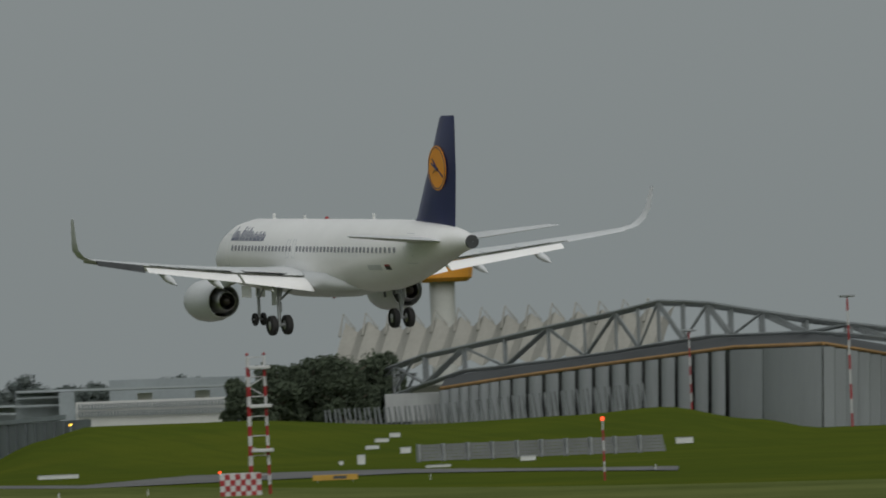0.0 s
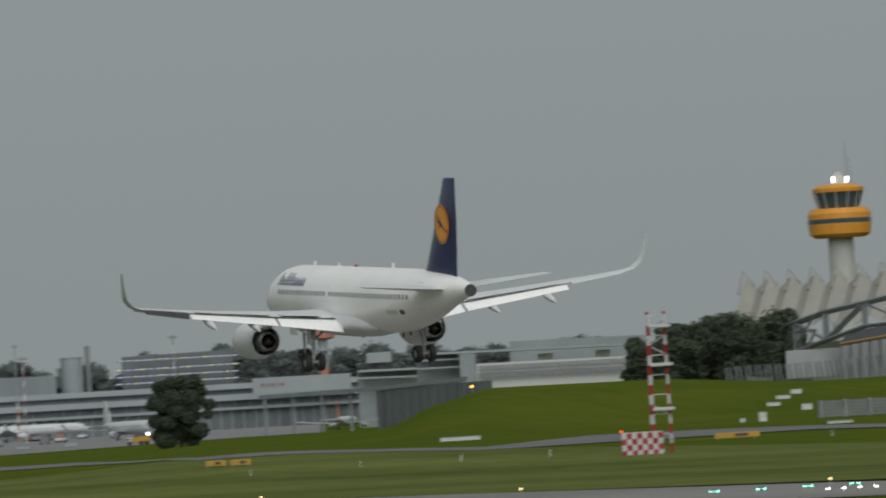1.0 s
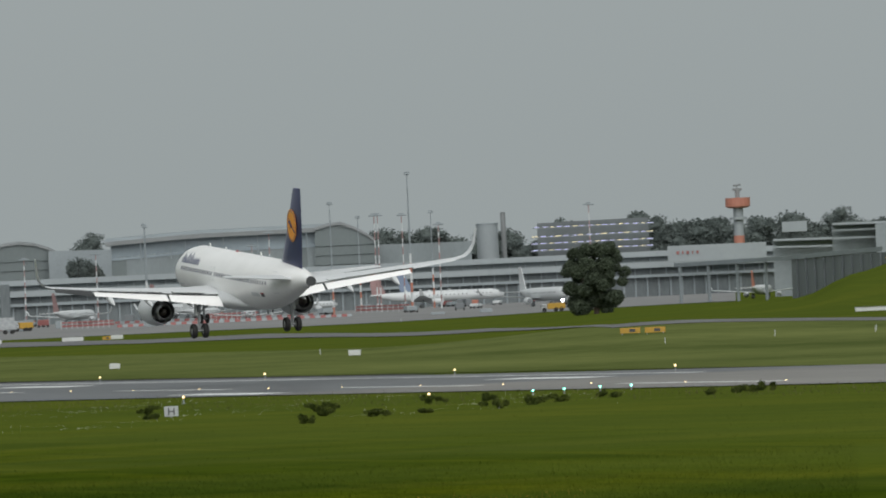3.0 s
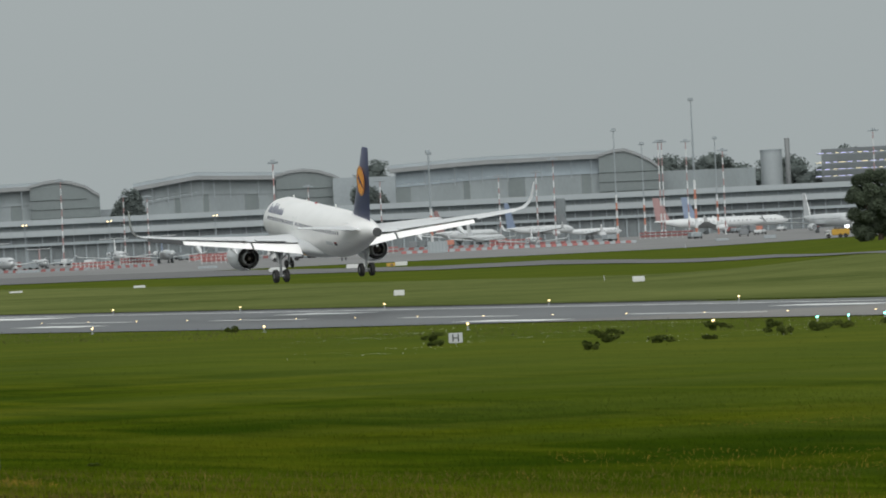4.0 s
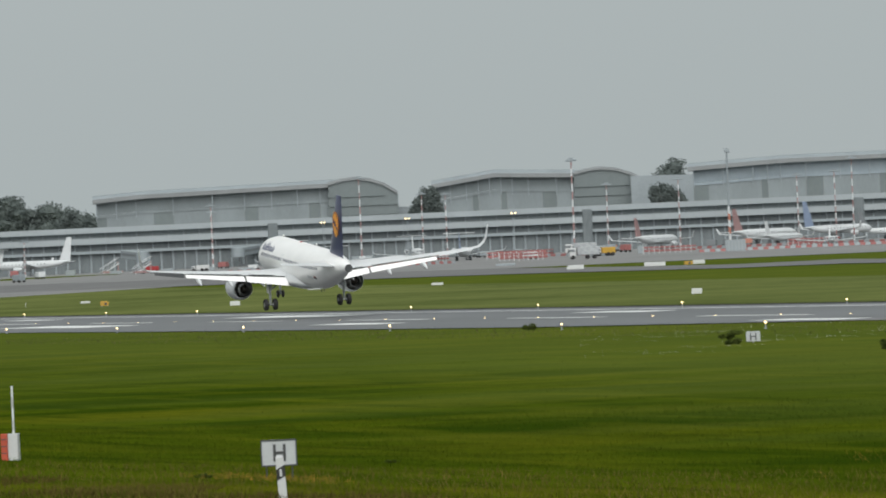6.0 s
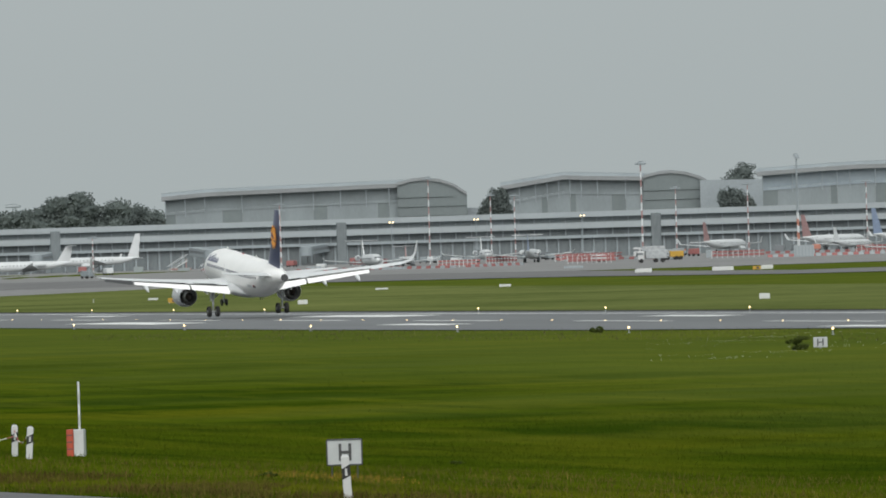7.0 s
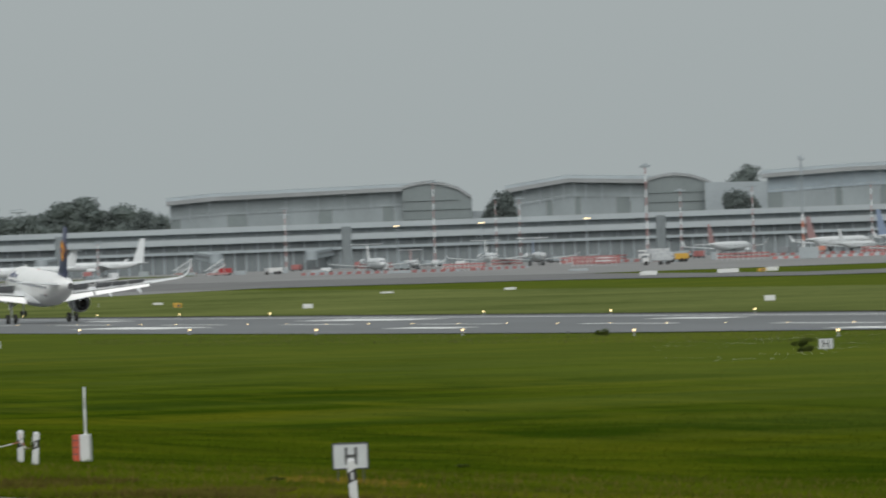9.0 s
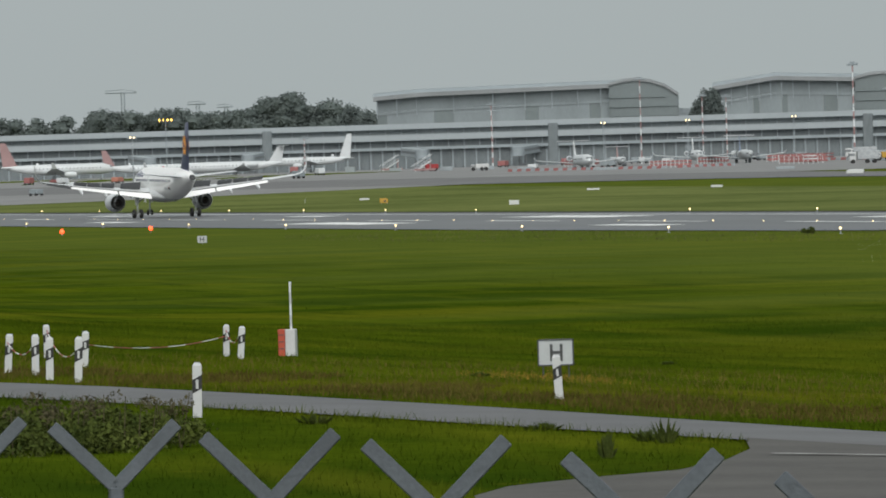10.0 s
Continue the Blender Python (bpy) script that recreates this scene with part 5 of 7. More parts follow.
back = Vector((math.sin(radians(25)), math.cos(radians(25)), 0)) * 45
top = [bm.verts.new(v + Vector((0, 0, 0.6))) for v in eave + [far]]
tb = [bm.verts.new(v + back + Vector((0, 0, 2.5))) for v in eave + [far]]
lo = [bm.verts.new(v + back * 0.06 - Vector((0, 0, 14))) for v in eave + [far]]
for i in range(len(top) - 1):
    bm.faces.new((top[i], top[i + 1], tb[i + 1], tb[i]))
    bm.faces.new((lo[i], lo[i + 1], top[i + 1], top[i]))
# shade in the gaps between the bays is put into this near-black colour
part("roof_deck", bm, mat("recess_shade_wall", (0.055, 0.06, 0.062), 0.8, var=0.15, scale=0.3), hang)
bm = B()
for a, b in zip(eave + [], eave[1:] + [far]):
    rod(bm, a + Vector((0, 0, 0.4)), b + Vector((0, 0, 0.4)), 0.28, n=6)
part("eave_trim", bm, EAVE, hang, "rust-brown eave trim")
# the bowed truss: two planes of chords, posts and diagonals
NT = 18
for plane, shift in enumerate((Vector((0, 0, 0)), back * 0.35, back * 0.7)):
    tc, bc = [], []
    for i in range(NT + 1):
        q = along(chord, i / NT) + shift
        e = along(eave + [far], min(1.0, max(0, i / NT * 1.08 - 0.06))) + shift
        e = Vector((q.x, q.y, min(q.z - 1.5, e.z + 2.4 if i > 2 else q.z - 4.5)))
        tc.append(q)
        bc.append(e)
    for i in range(NT):
        bm = B()
        rod(bm, tc[i], tc[i + 1], 0.28, n=6)
        part("top_chord", bm, TRUSS, hang)
        bm = B()
        rod(bm, bc[i], bc[i + 1], 0.21, n=6)
        part("bottom_chord", bm, TRUSS, hang)
        bm = B()
        rod(bm, tc[i], bc[i], 0.2, n=5)
        if i % 2:
            rod(bm, tc[i], bc[i + 1], 0.2, n=5)
        else:
            rod(bm, bc[i], tc[i + 1], 0.2, n=5)
        part("brace", bm, TRUSS, hang)
        if plane == 0 and i % 2 == 0:
            bm = B()
            rod(bm, tc[i], tc[i] + back * 0.35, 0.16, n=5)
            rod(bm, bc[i], bc[i] + back * 0.35, 0.16, n=5)
            part("cross_beam", bm, TRUSS, hang)
# end frame and slanted props
bm = B()
for q0, q1 in (((23.348, 1305, 15.42), (23.351, 1305, 8.49)), ((23.513, 1301, 15.23), (23.516, 1301, 8.05)), ((23.348, 1305, 15.42), (23.692, 1293, 15.54)), ((23.351, 1305, 8.49), (23.513, 1301, 15.23)), ((23.516, 1301, 8.05), (23.692, 1293, 15.54)), ((23.697, 1289, 18.18), (23.549, 1297, 13.20))):
    rod(bm, P(q0), P(q1), 0.22, n=6)
part("end_frame", bm, TRUSS, hang)
low0, low1 = P((23.06, 1263, 8.02)), P((25.333, 1185, 7.87))
for i in range(62):
    b = low0.lerp(low1, i / 62)
    b.z = min(b.z, ground_z(b.x, b.y)) - 0.3
    lat = (low1 - low0).normalized()
    bm = B()
    rod(bm, b, b + lat * 0.4 * (-2 if i % 2 else -1.2) + Vector((0, 0, 2.6 + 0.03 * i)), 0.2, 0.16, 5)
    part("prop", bm, PROPS, hang)
bm = B()
a, b = P((23.509, 1293, 13.04)), P((23.875, 1281, 7.50))
box(bm, (a + b) / 2 + back * 0.15, ((a - b).xy.length * 0.7, 6, 4.5), pose(0, 0, 0, 0, 0, -24), bevel=0.1)
part("end_room", bm, BAY, hang)
# tall thin flood mast beside the hangar
for top_, ft, r in (((26.729, 1150, 22.83), (26.728, 1150, 4.12), 0.17), ((25.615, 1200, 19.52), (25.613, 1200, 7.10), 0.13)):
    a, b = P(top_), P(ft)
    t = thing("light_mast", "tall thin red and white lamp mast by the hangar", "lamp mast", pose(b.x, b.y, 0))
    g = ground_z(b.x, b.y) - 0.2
    striped_pole(t, RED, WPAINT, g, a.z, r, r * 0.8, 9)
    bm = B()
    box(bm, (0, 0, a.z), (2.2, 0.8, 0.35), bevel=0.1)
    part("lamp_head", bm, STEEL, t)

# ---- trees ----
lone = thing("tree", "lone dense dark green tree on the grass", "tree", stand(19.225, 1400))
bm = B()
rod(bm, (0, 0, -0.3), (0.2, 0, 5.5), 0.55, 0.35, 10)
lr = random.Random(11)
for i in range(12):
    a, z = lr.uniform(0, 6.28), lr.uniform(0.8, 6.0)
    rod(bm, (0.1, 0, z), (math.cos(a) * 3.8, math.sin(a) * 3.8, z + lr.uniform(1.5, 4.5)), 0.2, 0.06, 6)
part("trunk", bm, BARK, lone, "brown trunk and limbs", True)
lobes = []
for i in range(90):
    z = lr.uniform(0.4, 11.3)
    wide = 3.7 + 1.5 * smooth01(z, 0, 6.0) - 3.0 * smooth01(z, 8.4, 12.4)
    a, k = lr.uniform(0, 6.28), math.sqrt(lr.random())
    r = lr.uniform(0.8, 1.45)
    lobes.append(((math.cos(a) * wide * k, math.sin(a) * wide * k, z), (r, r, r * 0.9)))
leaf_mesh("crown", lobes, 48000, 0.21, LEAF, 11, lone, label="dense dark green leaves")
for i, (a, w) in enumerate((((22.481, 1290, 15.66), 7.5), ((22.723, 1290, 18.10), 11.0), ((22.982, 1300, 19.29), 10.5), ((23.181, 1290, 19.71), 11), ((23.399, 1300, 20.23), 10.5), ((22.863, 1330, 19.07), 11), ((23.526, 1330, 18.14), 7))):
    q = P(a)
    g = ground_z(q.x, q.y)
    tree(pose(q.x, q.y, g - 0.3), q.z - g + 0.6, w, "dark green broadleaf tree in a dense clump", 20 + i, 9000, 0.32, 0.02, group="trees by the hangar")
# LEAF made paler and bluer: distance haze is put into the colour
FARLEAF = mat("hazed_foliage", (0.100, 0.122, 0.118), 1.0, var=0.12, scale=0.3, second=(0.128, 0.150, 0.143), spec=0.0)


def woods(name, spots, label, seed, size=1.25):
    """A far belt of trees: clumps of leaf sprays on the land."""
    rnd = random.Random(seed)
    lobes = []
    for a, w, h in spots:
        q = P(a)
        base = ground_z(q.x, q.y) - 1
        lat = Vector((math.cos(radians(a[0])), -math.sin(radians(a[0])), 0))
        for _ in range(max(4, int(w * (q.z - base) / 28))):
            o = rnd.uniform(-0.5, 0.5) * w
            r = rnd.uniform(0.06, 0.16) * (q.z - base) + 0.8
            zt = base + (q.z - base) * math.sqrt(rnd.uniform(0.05, 1.0)) * (1 - 0.35 * abs(o / w * 2) ** 3) - r * 0.7
            c = Vector((q.x, q.y, 0)) + lat * o
            lobes.append(((c.x, c.y + rnd.uniform(-6, 6), zt), (r * 1.2, r * 1.2, r * 0.85)))
    bm = B()
    bmesh.ops.create_icosphere(bm, subdivisions=2, radius=1)
    base_v = np.array([v.co for v in bm.verts])
    base_f = np.array([[v.index for v in f.verts] for f in bm.faces])
    bm.free()
    nr = np.random.default_rng(seed)
    verts, faces = [], []
    for c, r in lobes:
        k = nr.uniform(0.72, 1.28, (len(base_v), 1))
        faces.append(base_f + len(verts) * len(base_v))
        verts.append(np.array(c) + base_v * np.array(r) * k * 0.6)
    me = bpy.data.meshes.new(name)
    me.from_pydata(np.concatenate(verts).tolist(), [], np.concatenate(faces).tolist())
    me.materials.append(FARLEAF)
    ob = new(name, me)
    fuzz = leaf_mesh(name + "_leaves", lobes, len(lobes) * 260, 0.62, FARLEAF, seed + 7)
    tagged(fuzz, "loose outer leaves of the far tree belt", "woods", kind="stuff")
    return tagged(ob, label, "woods", kind="stuff")


woods("far_trees_left", [((11.057, 3540, 40.34), 26, 0), ((11.254, 3540, 38.27), 22, 0), ((10.898, 3540, 37.70), 18, 0), ((11.568, 3599, 34.46), 22, 0), ((11.449, 3599, 33.44), 26, 0), ((10.186, 3658, 36.99), 30, 0), ((9.830, 3658, 36.15), 26, 0), ((10.510, 3658, 37.39), 9, 0), ((10.698, 3658, 34.01), 26, 0),
                         ((10.343, 3658, 33.92), 30, 0), ((9.474, 3776, 33.31), 40, 0), ((9.119, 3776, 34.78), 40, 0), ((8.568, 3776, 35.85), 60, 0), ((7.861, 3776, 37.73), 70, 0)], "hazy grey-green belt of far trees", 71)
woods("far_trees_mid", [((17.276, 3400, 38.81), 22, 0), ((17.711, 3400, 38.49), 30, 0), ((18.026, 3400, 37.33), 30, 0), ((18.341, 3400, 35.24), 30, 0), ((18.697, 3400, 35.38), 24, 0), ((18.938, 3400, 39.84), 8, 0), ((19.552, 3400, 41.09), 12, 0), ((19.669, 3400, 39.34), 12, 0),
                        ((19.843, 3400, 35.55), 22, 0), ((20.003, 3400, 37.43), 22, 0), ((20.120, 3400, 36.38), 14, 0), ((20.377, 3400, 36.33), 20, 0), ((20.653, 3400, 36.46), 10, 0), ((20.970, 3400, 37.99), 8, 0), ((20.808, 3400, 32.54), 30, 0), ((21.163, 3400, 32.34), 26, 0), ((21.361, 3400, 33.47), 16, 0), ((21.676, 3400, 32.66), 26, 0),
                        ((15.704, 3400, 41.49), 10, 0), ((19.897, 3400, 35.68), 30, 0), ((20.094, 3400, 36.36), 20, 0), ((20.608, 3400, 37.42), 10, 0), ((20.945, 3400, 38.46), 8, 0), ((20.409, 3400, 34.40), 30, 0), ((20.763, 3400, 32.81), 26, 0), ((21.396, 3400, 34.28), 30, 0), ((21.674, 3400, 35.93), 20, 0), ((21.951, 3400, 36.88), 24, 0), ((22.149, 3400, 37.09), 20, 0), ((22.344, 3400, 33.08), 24, 0)],
      "hazy grey-green tree line behind the airport buildings", 72)

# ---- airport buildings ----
# barrier red with the haze of the distance put into its colour
BREDS = mat("hazed_red_barrier", (0.285, 0.108, 0.103), 0.7, var=0.15, scale=0.5)
# HAZE greys and ROOFD: distance haze is put into their pale, low-contrast colours
HAZEW = mat("hazed_pale_cladding", (0.275, 0.308, 0.322), 0.7, var=0.06, scale=0.05)
HAZED = mat("hazed_blue_glazing", (0.190, 0.222, 0.232), 0.6, var=0.10, scale=0.12, stretch=(1, 1, 0.3))
HAZEM = mat("hazed_grey_facade", (0.232, 0.266, 0.282), 0.65, var=0.10, scale=0.08)
SMOKE = mat("smoked_facade_glass", (0.126, 0.152, 0.155), 0.45, var=0.10, scale=0.05)
# UNDER: shade below the pier's roof edges put into the colour; office windows reuse it
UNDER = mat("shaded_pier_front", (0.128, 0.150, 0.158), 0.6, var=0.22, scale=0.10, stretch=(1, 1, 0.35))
ROOFD = mat("hazed_dark_roof_edge", (0.20, 0.215, 0.22), 0.7, var=0.1, scale=0.1)


def wall_run(name, material, parent, lo, hi, depth=12.0, label="", rest=None):
    rest = name in ("block_body", "white_wall", "shed_wall", "glazed_hall", "low_wing", "link_wall", "rear_hall", "stair_tower") if rest is None else rest
    """A building slab between lines of feet and tops (bearing, distance, height), with depth behind it."""
    bm = B()
    rings = []
    for a, b in zip(lo, hi):
        fl, tl = P(a), P(b)
        tl = Vector((fl.x, fl.y, tl.z))
        if rest:
            fl.z = ground_z(fl.x, fl.y) - 0.5
        dv = Vector((fl.x, fl.y, 0)).normalized() * depth
        rings.append([fl, tl, tl + dv, fl + dv])
    loft(bm, rings)
    return part(name, bm, material, parent, label)


def shared(name, size, material):
    bm = B()
    box(bm, (0, 0, 0), size)
    me = bpy.data.meshes.new(name)
    bm.to_mesh(me)
    bm.free()
    me.materials.append(material)
    return me


COLUMN, MULLION = shared("column", (0.6, 0.6, 7.6), HAZEM), shared("mullion", (0.4, 0.4, 2.75), HAZEM)


def pier():
    t = thing("terminal_pier", "long grey airport pier with stacked pale roof edges and glazing", "terminal", None, "", "")
    # bearing, distance, then heights of the storeys
    A = (8.2, 2845)
    Z = (22.6, 2845)
    n = 44
    pa, pz = polar(*A), polar(*Z)
    line = [pa.lerp(pz, i / n) for i in range(n + 1)]
    for i in range(n):
        a, b = line[i], line[i + 1]
        dv = Vector((a.x, a.y, 0)).normalized()
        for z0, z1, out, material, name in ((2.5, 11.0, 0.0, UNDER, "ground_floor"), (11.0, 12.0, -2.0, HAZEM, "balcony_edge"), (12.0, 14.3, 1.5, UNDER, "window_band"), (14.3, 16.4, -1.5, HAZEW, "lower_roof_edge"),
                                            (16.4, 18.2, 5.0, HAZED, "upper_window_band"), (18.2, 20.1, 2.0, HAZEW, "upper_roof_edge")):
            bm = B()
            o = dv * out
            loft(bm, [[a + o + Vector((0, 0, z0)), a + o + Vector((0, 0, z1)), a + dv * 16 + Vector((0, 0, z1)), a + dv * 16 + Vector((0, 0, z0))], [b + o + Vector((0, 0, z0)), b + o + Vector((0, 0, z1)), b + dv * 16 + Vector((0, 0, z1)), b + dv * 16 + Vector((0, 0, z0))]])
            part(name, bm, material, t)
        for j in range(4):
            q = a.lerp(b, j / 4) - dv * 0.4
            c = new("column", COLUMN)
            c.parent, c.location = t, (q.x, q.y, 7.2)
        for j in range(3):
            q = a.lerp(b, (j + 0.5) / 3)
            for o, z, k in ((1.3, 13.15, 0.8), (4.8, 17.3, 0.62)):
                c = new("mullion", MULLION)
                c.parent, c.location, c.scale = t, (q.x + dv.x * o, q.y + dv.y * o, z), (1, 1, k)
    # taller white end wall with a red sign, dulled by haze in its colour
    bm = B()
    a, b = polar(19.74, 2796), polar(20.43, 2800)
    dv = Vector((a.x, a.y, 0)).normalized()
    loft(bm, [[q + Vector((0, 0, 15.9)), q + Vector((0, 0, 21.3)), q + dv * 12 + Vector((0, 0, 21.3)), q + dv * 12 + Vector((0, 0, 15.9))] for q in (a, b)])
    wall = part("white_end_wall", bm, HAZEW, t, "taller white end wall")
    bm = B()
    for i, w in enumerate((1.0, 0.5, 0.9, 0.4, 0.8)):
        q = a.lerp(b, 0.10 + i * 0.05)
        box(bm, (q.x, q.y - 0.3, 18.9), (w, 0.2, 1.0), pose(0, 0, 0, 0, 0, -20))
    part("red_sign_bars", bm, BREDS, wall, "haze-dulled red sign as bars")
    # passages between the piers' decks
    for az in (10.9, 12.9, 15.1, 17.0):
        bm = B()
        q = polar(az, 2790)
        box(bm, (q.x, q.y, 11.0), (3.4, 5, 15.5), pose(0, 0, 0, 0, 0, -az), bevel=0.2)
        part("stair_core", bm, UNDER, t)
    return t


pier()


def terminal_hall(label, roof, vault, glass):
    """A hall under a long thin roof that juts out over its glazed front, closed at its right end by a rounded vault.
    roof, vault: (bearing, distance, height) from end to end."""
    t = thing("terminal_hall", label, "terminal")
    pts = [P(q) for q in roof]
    up = Vector((0, 0, 1))

    def slab(name, line, profile, material, text=""):
        bm = B()
        rings = []
        for q in line:
            dv = Vector((q.x, q.y, 0)).normalized()
            rings.append([q + dv * o + up * h for o, h in profile])
        loft(bm, rings)
        return part(name, bm, material, t, text)

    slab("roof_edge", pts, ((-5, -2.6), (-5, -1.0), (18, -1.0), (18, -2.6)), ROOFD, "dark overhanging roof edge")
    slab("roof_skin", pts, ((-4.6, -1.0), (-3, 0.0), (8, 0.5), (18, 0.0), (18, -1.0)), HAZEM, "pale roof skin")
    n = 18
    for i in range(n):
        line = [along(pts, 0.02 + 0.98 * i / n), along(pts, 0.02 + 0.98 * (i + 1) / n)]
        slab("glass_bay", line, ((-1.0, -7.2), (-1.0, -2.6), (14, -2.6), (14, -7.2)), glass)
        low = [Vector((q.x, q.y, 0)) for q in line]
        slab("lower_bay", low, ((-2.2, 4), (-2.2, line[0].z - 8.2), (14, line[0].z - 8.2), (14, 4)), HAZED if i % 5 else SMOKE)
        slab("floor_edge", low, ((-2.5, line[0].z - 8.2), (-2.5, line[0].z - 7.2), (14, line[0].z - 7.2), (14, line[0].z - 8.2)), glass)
        if i % 2 == 0:
            bm = B()
            q = line[0] - Vector((line[0].x, line[0].y, 0)).normalized() * 4.6
            rod(bm, (q.x, q.y, q.z - 9.5), (q.x, q.y, q.z - 2.0), 0.22, 0.16, 6)
            part("roof_prop", bm, HAZEM, t)
    # rounded end: ribs over smoked glass
    arc = [P(q) for q in vault]
    slab("end_vault", arc, ((-6, -0.5), (-4, 0.1), (20, 0.3), (20, -1.2), (-6, -1.2)), ROOFD, "rounded roof of the end vault")
    m = 12
    for i in range(m):
        a, b = along(arc, i / m), along(arc, (i + 1) / m)
        bm = B()
        rings = []
        for q in (a, b):
            dv = Vector((q.x, q.y, 0)).normalized()
            f = Vector((q.x, q.y, 0)) - dv * 5.2
            rings.append([f + up * 4, f + up * (q.z - 1.1), f + dv * 20 + up * (q.z - 1.1), f + dv * 20 + up * 4])
        loft(bm, rings)
        part("vault_glass", bm, SMOKE, t)
    for k in range(3):
        bm = B()
        for a, b in zip(arc, arc[1:]):
            z = 22 + 3.6 * k
            if min(a.z, b.z) > z + 1.5:
                da, db = Vector((a.x, a.y, 0)).normalized() * 5.5, Vector((b.x, b.y, 0)).normalized() * 5.5
                rod(bm, (a.x - da.x, a.y - da.y, z), (b.x - db.x, b.y - db.y, z), 0.18, n=4)
        if bm.verts:
            part("vault_rail", bm, SMOKE, t)
        else:
            bm.free()
    return t


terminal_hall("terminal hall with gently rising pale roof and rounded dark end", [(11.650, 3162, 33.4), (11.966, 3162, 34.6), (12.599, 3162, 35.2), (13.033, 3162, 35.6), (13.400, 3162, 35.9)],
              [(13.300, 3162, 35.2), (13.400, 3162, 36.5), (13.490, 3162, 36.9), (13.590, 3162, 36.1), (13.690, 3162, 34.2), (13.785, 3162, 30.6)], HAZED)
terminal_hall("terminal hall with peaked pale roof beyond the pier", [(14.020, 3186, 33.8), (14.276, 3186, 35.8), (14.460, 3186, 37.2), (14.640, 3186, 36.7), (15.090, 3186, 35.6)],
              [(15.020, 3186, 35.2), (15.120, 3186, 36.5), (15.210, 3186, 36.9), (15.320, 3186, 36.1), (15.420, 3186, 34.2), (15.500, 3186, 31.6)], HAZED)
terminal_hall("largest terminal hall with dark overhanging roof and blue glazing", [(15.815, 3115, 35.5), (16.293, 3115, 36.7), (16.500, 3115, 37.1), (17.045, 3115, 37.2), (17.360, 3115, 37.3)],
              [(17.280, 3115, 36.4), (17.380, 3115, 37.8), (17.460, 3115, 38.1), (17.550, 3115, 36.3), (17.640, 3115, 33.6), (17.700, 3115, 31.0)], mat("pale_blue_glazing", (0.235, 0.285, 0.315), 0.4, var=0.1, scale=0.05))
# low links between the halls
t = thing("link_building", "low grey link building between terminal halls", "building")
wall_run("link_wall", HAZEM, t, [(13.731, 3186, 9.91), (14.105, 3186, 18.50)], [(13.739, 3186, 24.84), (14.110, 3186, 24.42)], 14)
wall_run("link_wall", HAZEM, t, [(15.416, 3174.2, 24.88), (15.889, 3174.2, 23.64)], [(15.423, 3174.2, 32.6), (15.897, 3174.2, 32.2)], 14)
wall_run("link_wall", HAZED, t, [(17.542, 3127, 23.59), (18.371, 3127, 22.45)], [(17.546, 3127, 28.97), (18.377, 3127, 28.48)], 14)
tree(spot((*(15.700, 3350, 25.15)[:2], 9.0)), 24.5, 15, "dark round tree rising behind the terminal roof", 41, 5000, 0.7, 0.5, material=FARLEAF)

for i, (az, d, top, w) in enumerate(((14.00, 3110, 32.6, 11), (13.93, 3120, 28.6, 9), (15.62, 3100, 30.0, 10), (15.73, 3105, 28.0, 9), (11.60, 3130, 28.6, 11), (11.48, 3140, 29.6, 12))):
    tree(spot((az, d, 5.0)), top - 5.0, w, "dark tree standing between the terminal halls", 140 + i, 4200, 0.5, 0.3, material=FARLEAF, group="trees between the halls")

# ---- car park block with strips of light ----
STRIPS = [glow("cool_strip_light", (0.62, 0.62, 1.0), 0.55), glow("warm_strip_light", (1.0, 0.86, 0.52), 0.6)]
PARKD = mat("dark_parking_decks", (0.118, 0.135, 0.142), 0.7, var=0.15, scale=0.15)
cp = thing("parking_block", "dark parking block with rows of lit strips", "building")
wall_run("block_body", PARKD, cp, [(18.836, 3110, 20.69), (19.614, 3110, 20.12)], [(18.848, 3110, 33.97), (19.627, 3110, 34.46)], 20)
for lo, hi in ((((18.807, 3100, 31.85), (19.653, 3100, 31.73)), ((18.807, 3100, 32.27), (19.653, 3100, 32.16))), (((18.792, 3100, 28.25), (19.650, 3100, 28.53)), ((18.792, 3100, 28.68), (19.650, 3100, 28.96))), (((18.790, 3100, 25.69), (19.647, 3100, 25.76)), ((18.790, 3100, 26.11), (19.648, 3100, 26.19))), (((18.787, 3100, 23.13), (19.645, 3100, 23.20)), ((18.788, 3100, 23.55), (19.645, 3100, 23.63)))):
    wall_run("deck_edge", HAZED, cp, lo, hi, 1.5, "grey deck edge")
    a, b = P(hi[0]), P(hi[1])
    for i in range(16):
        bm = B()
        p0, p1 = a.lerp(b, (i + 0.13 * (i % 3)) / 16), a.lerp(b, (i + 0.72 + 0.1 * (i % 2)) / 16)
        rod(bm, p0 + Vector((0, -1, 0.1)), p1 + Vector((0, -1, 0.1)), 0.10, n=4)
        part("light_strip", bm, STRIPS[(i * 7 + int(a.z)) % 3 % 2], cp, "lit strip lamp")
# boiler tank and chimney
c = P((18.486, 3150, 22.26))
t = thing("storage_tank", "tall pale concrete tank behind the pier", "tank", pose(c.x, c.y, 0))
turned("tank_wall", [(3, 4.2), (P((18.497, 3150, 35.06)).z, 4.2)], HAZEW, t, 28, smooth=True)
turned("tank_rim", [(P((18.497, 3150, 34.63)).z, 4.35), (P((18.497, 3150, 35.28)).z, 4.35)], HAZEM, t, 28)
c = P((18.600, 3160, 22.00))
t = thing("chimney", "dark square chimney beside the tank", "chimney", pose(c.x, c.y, 0))
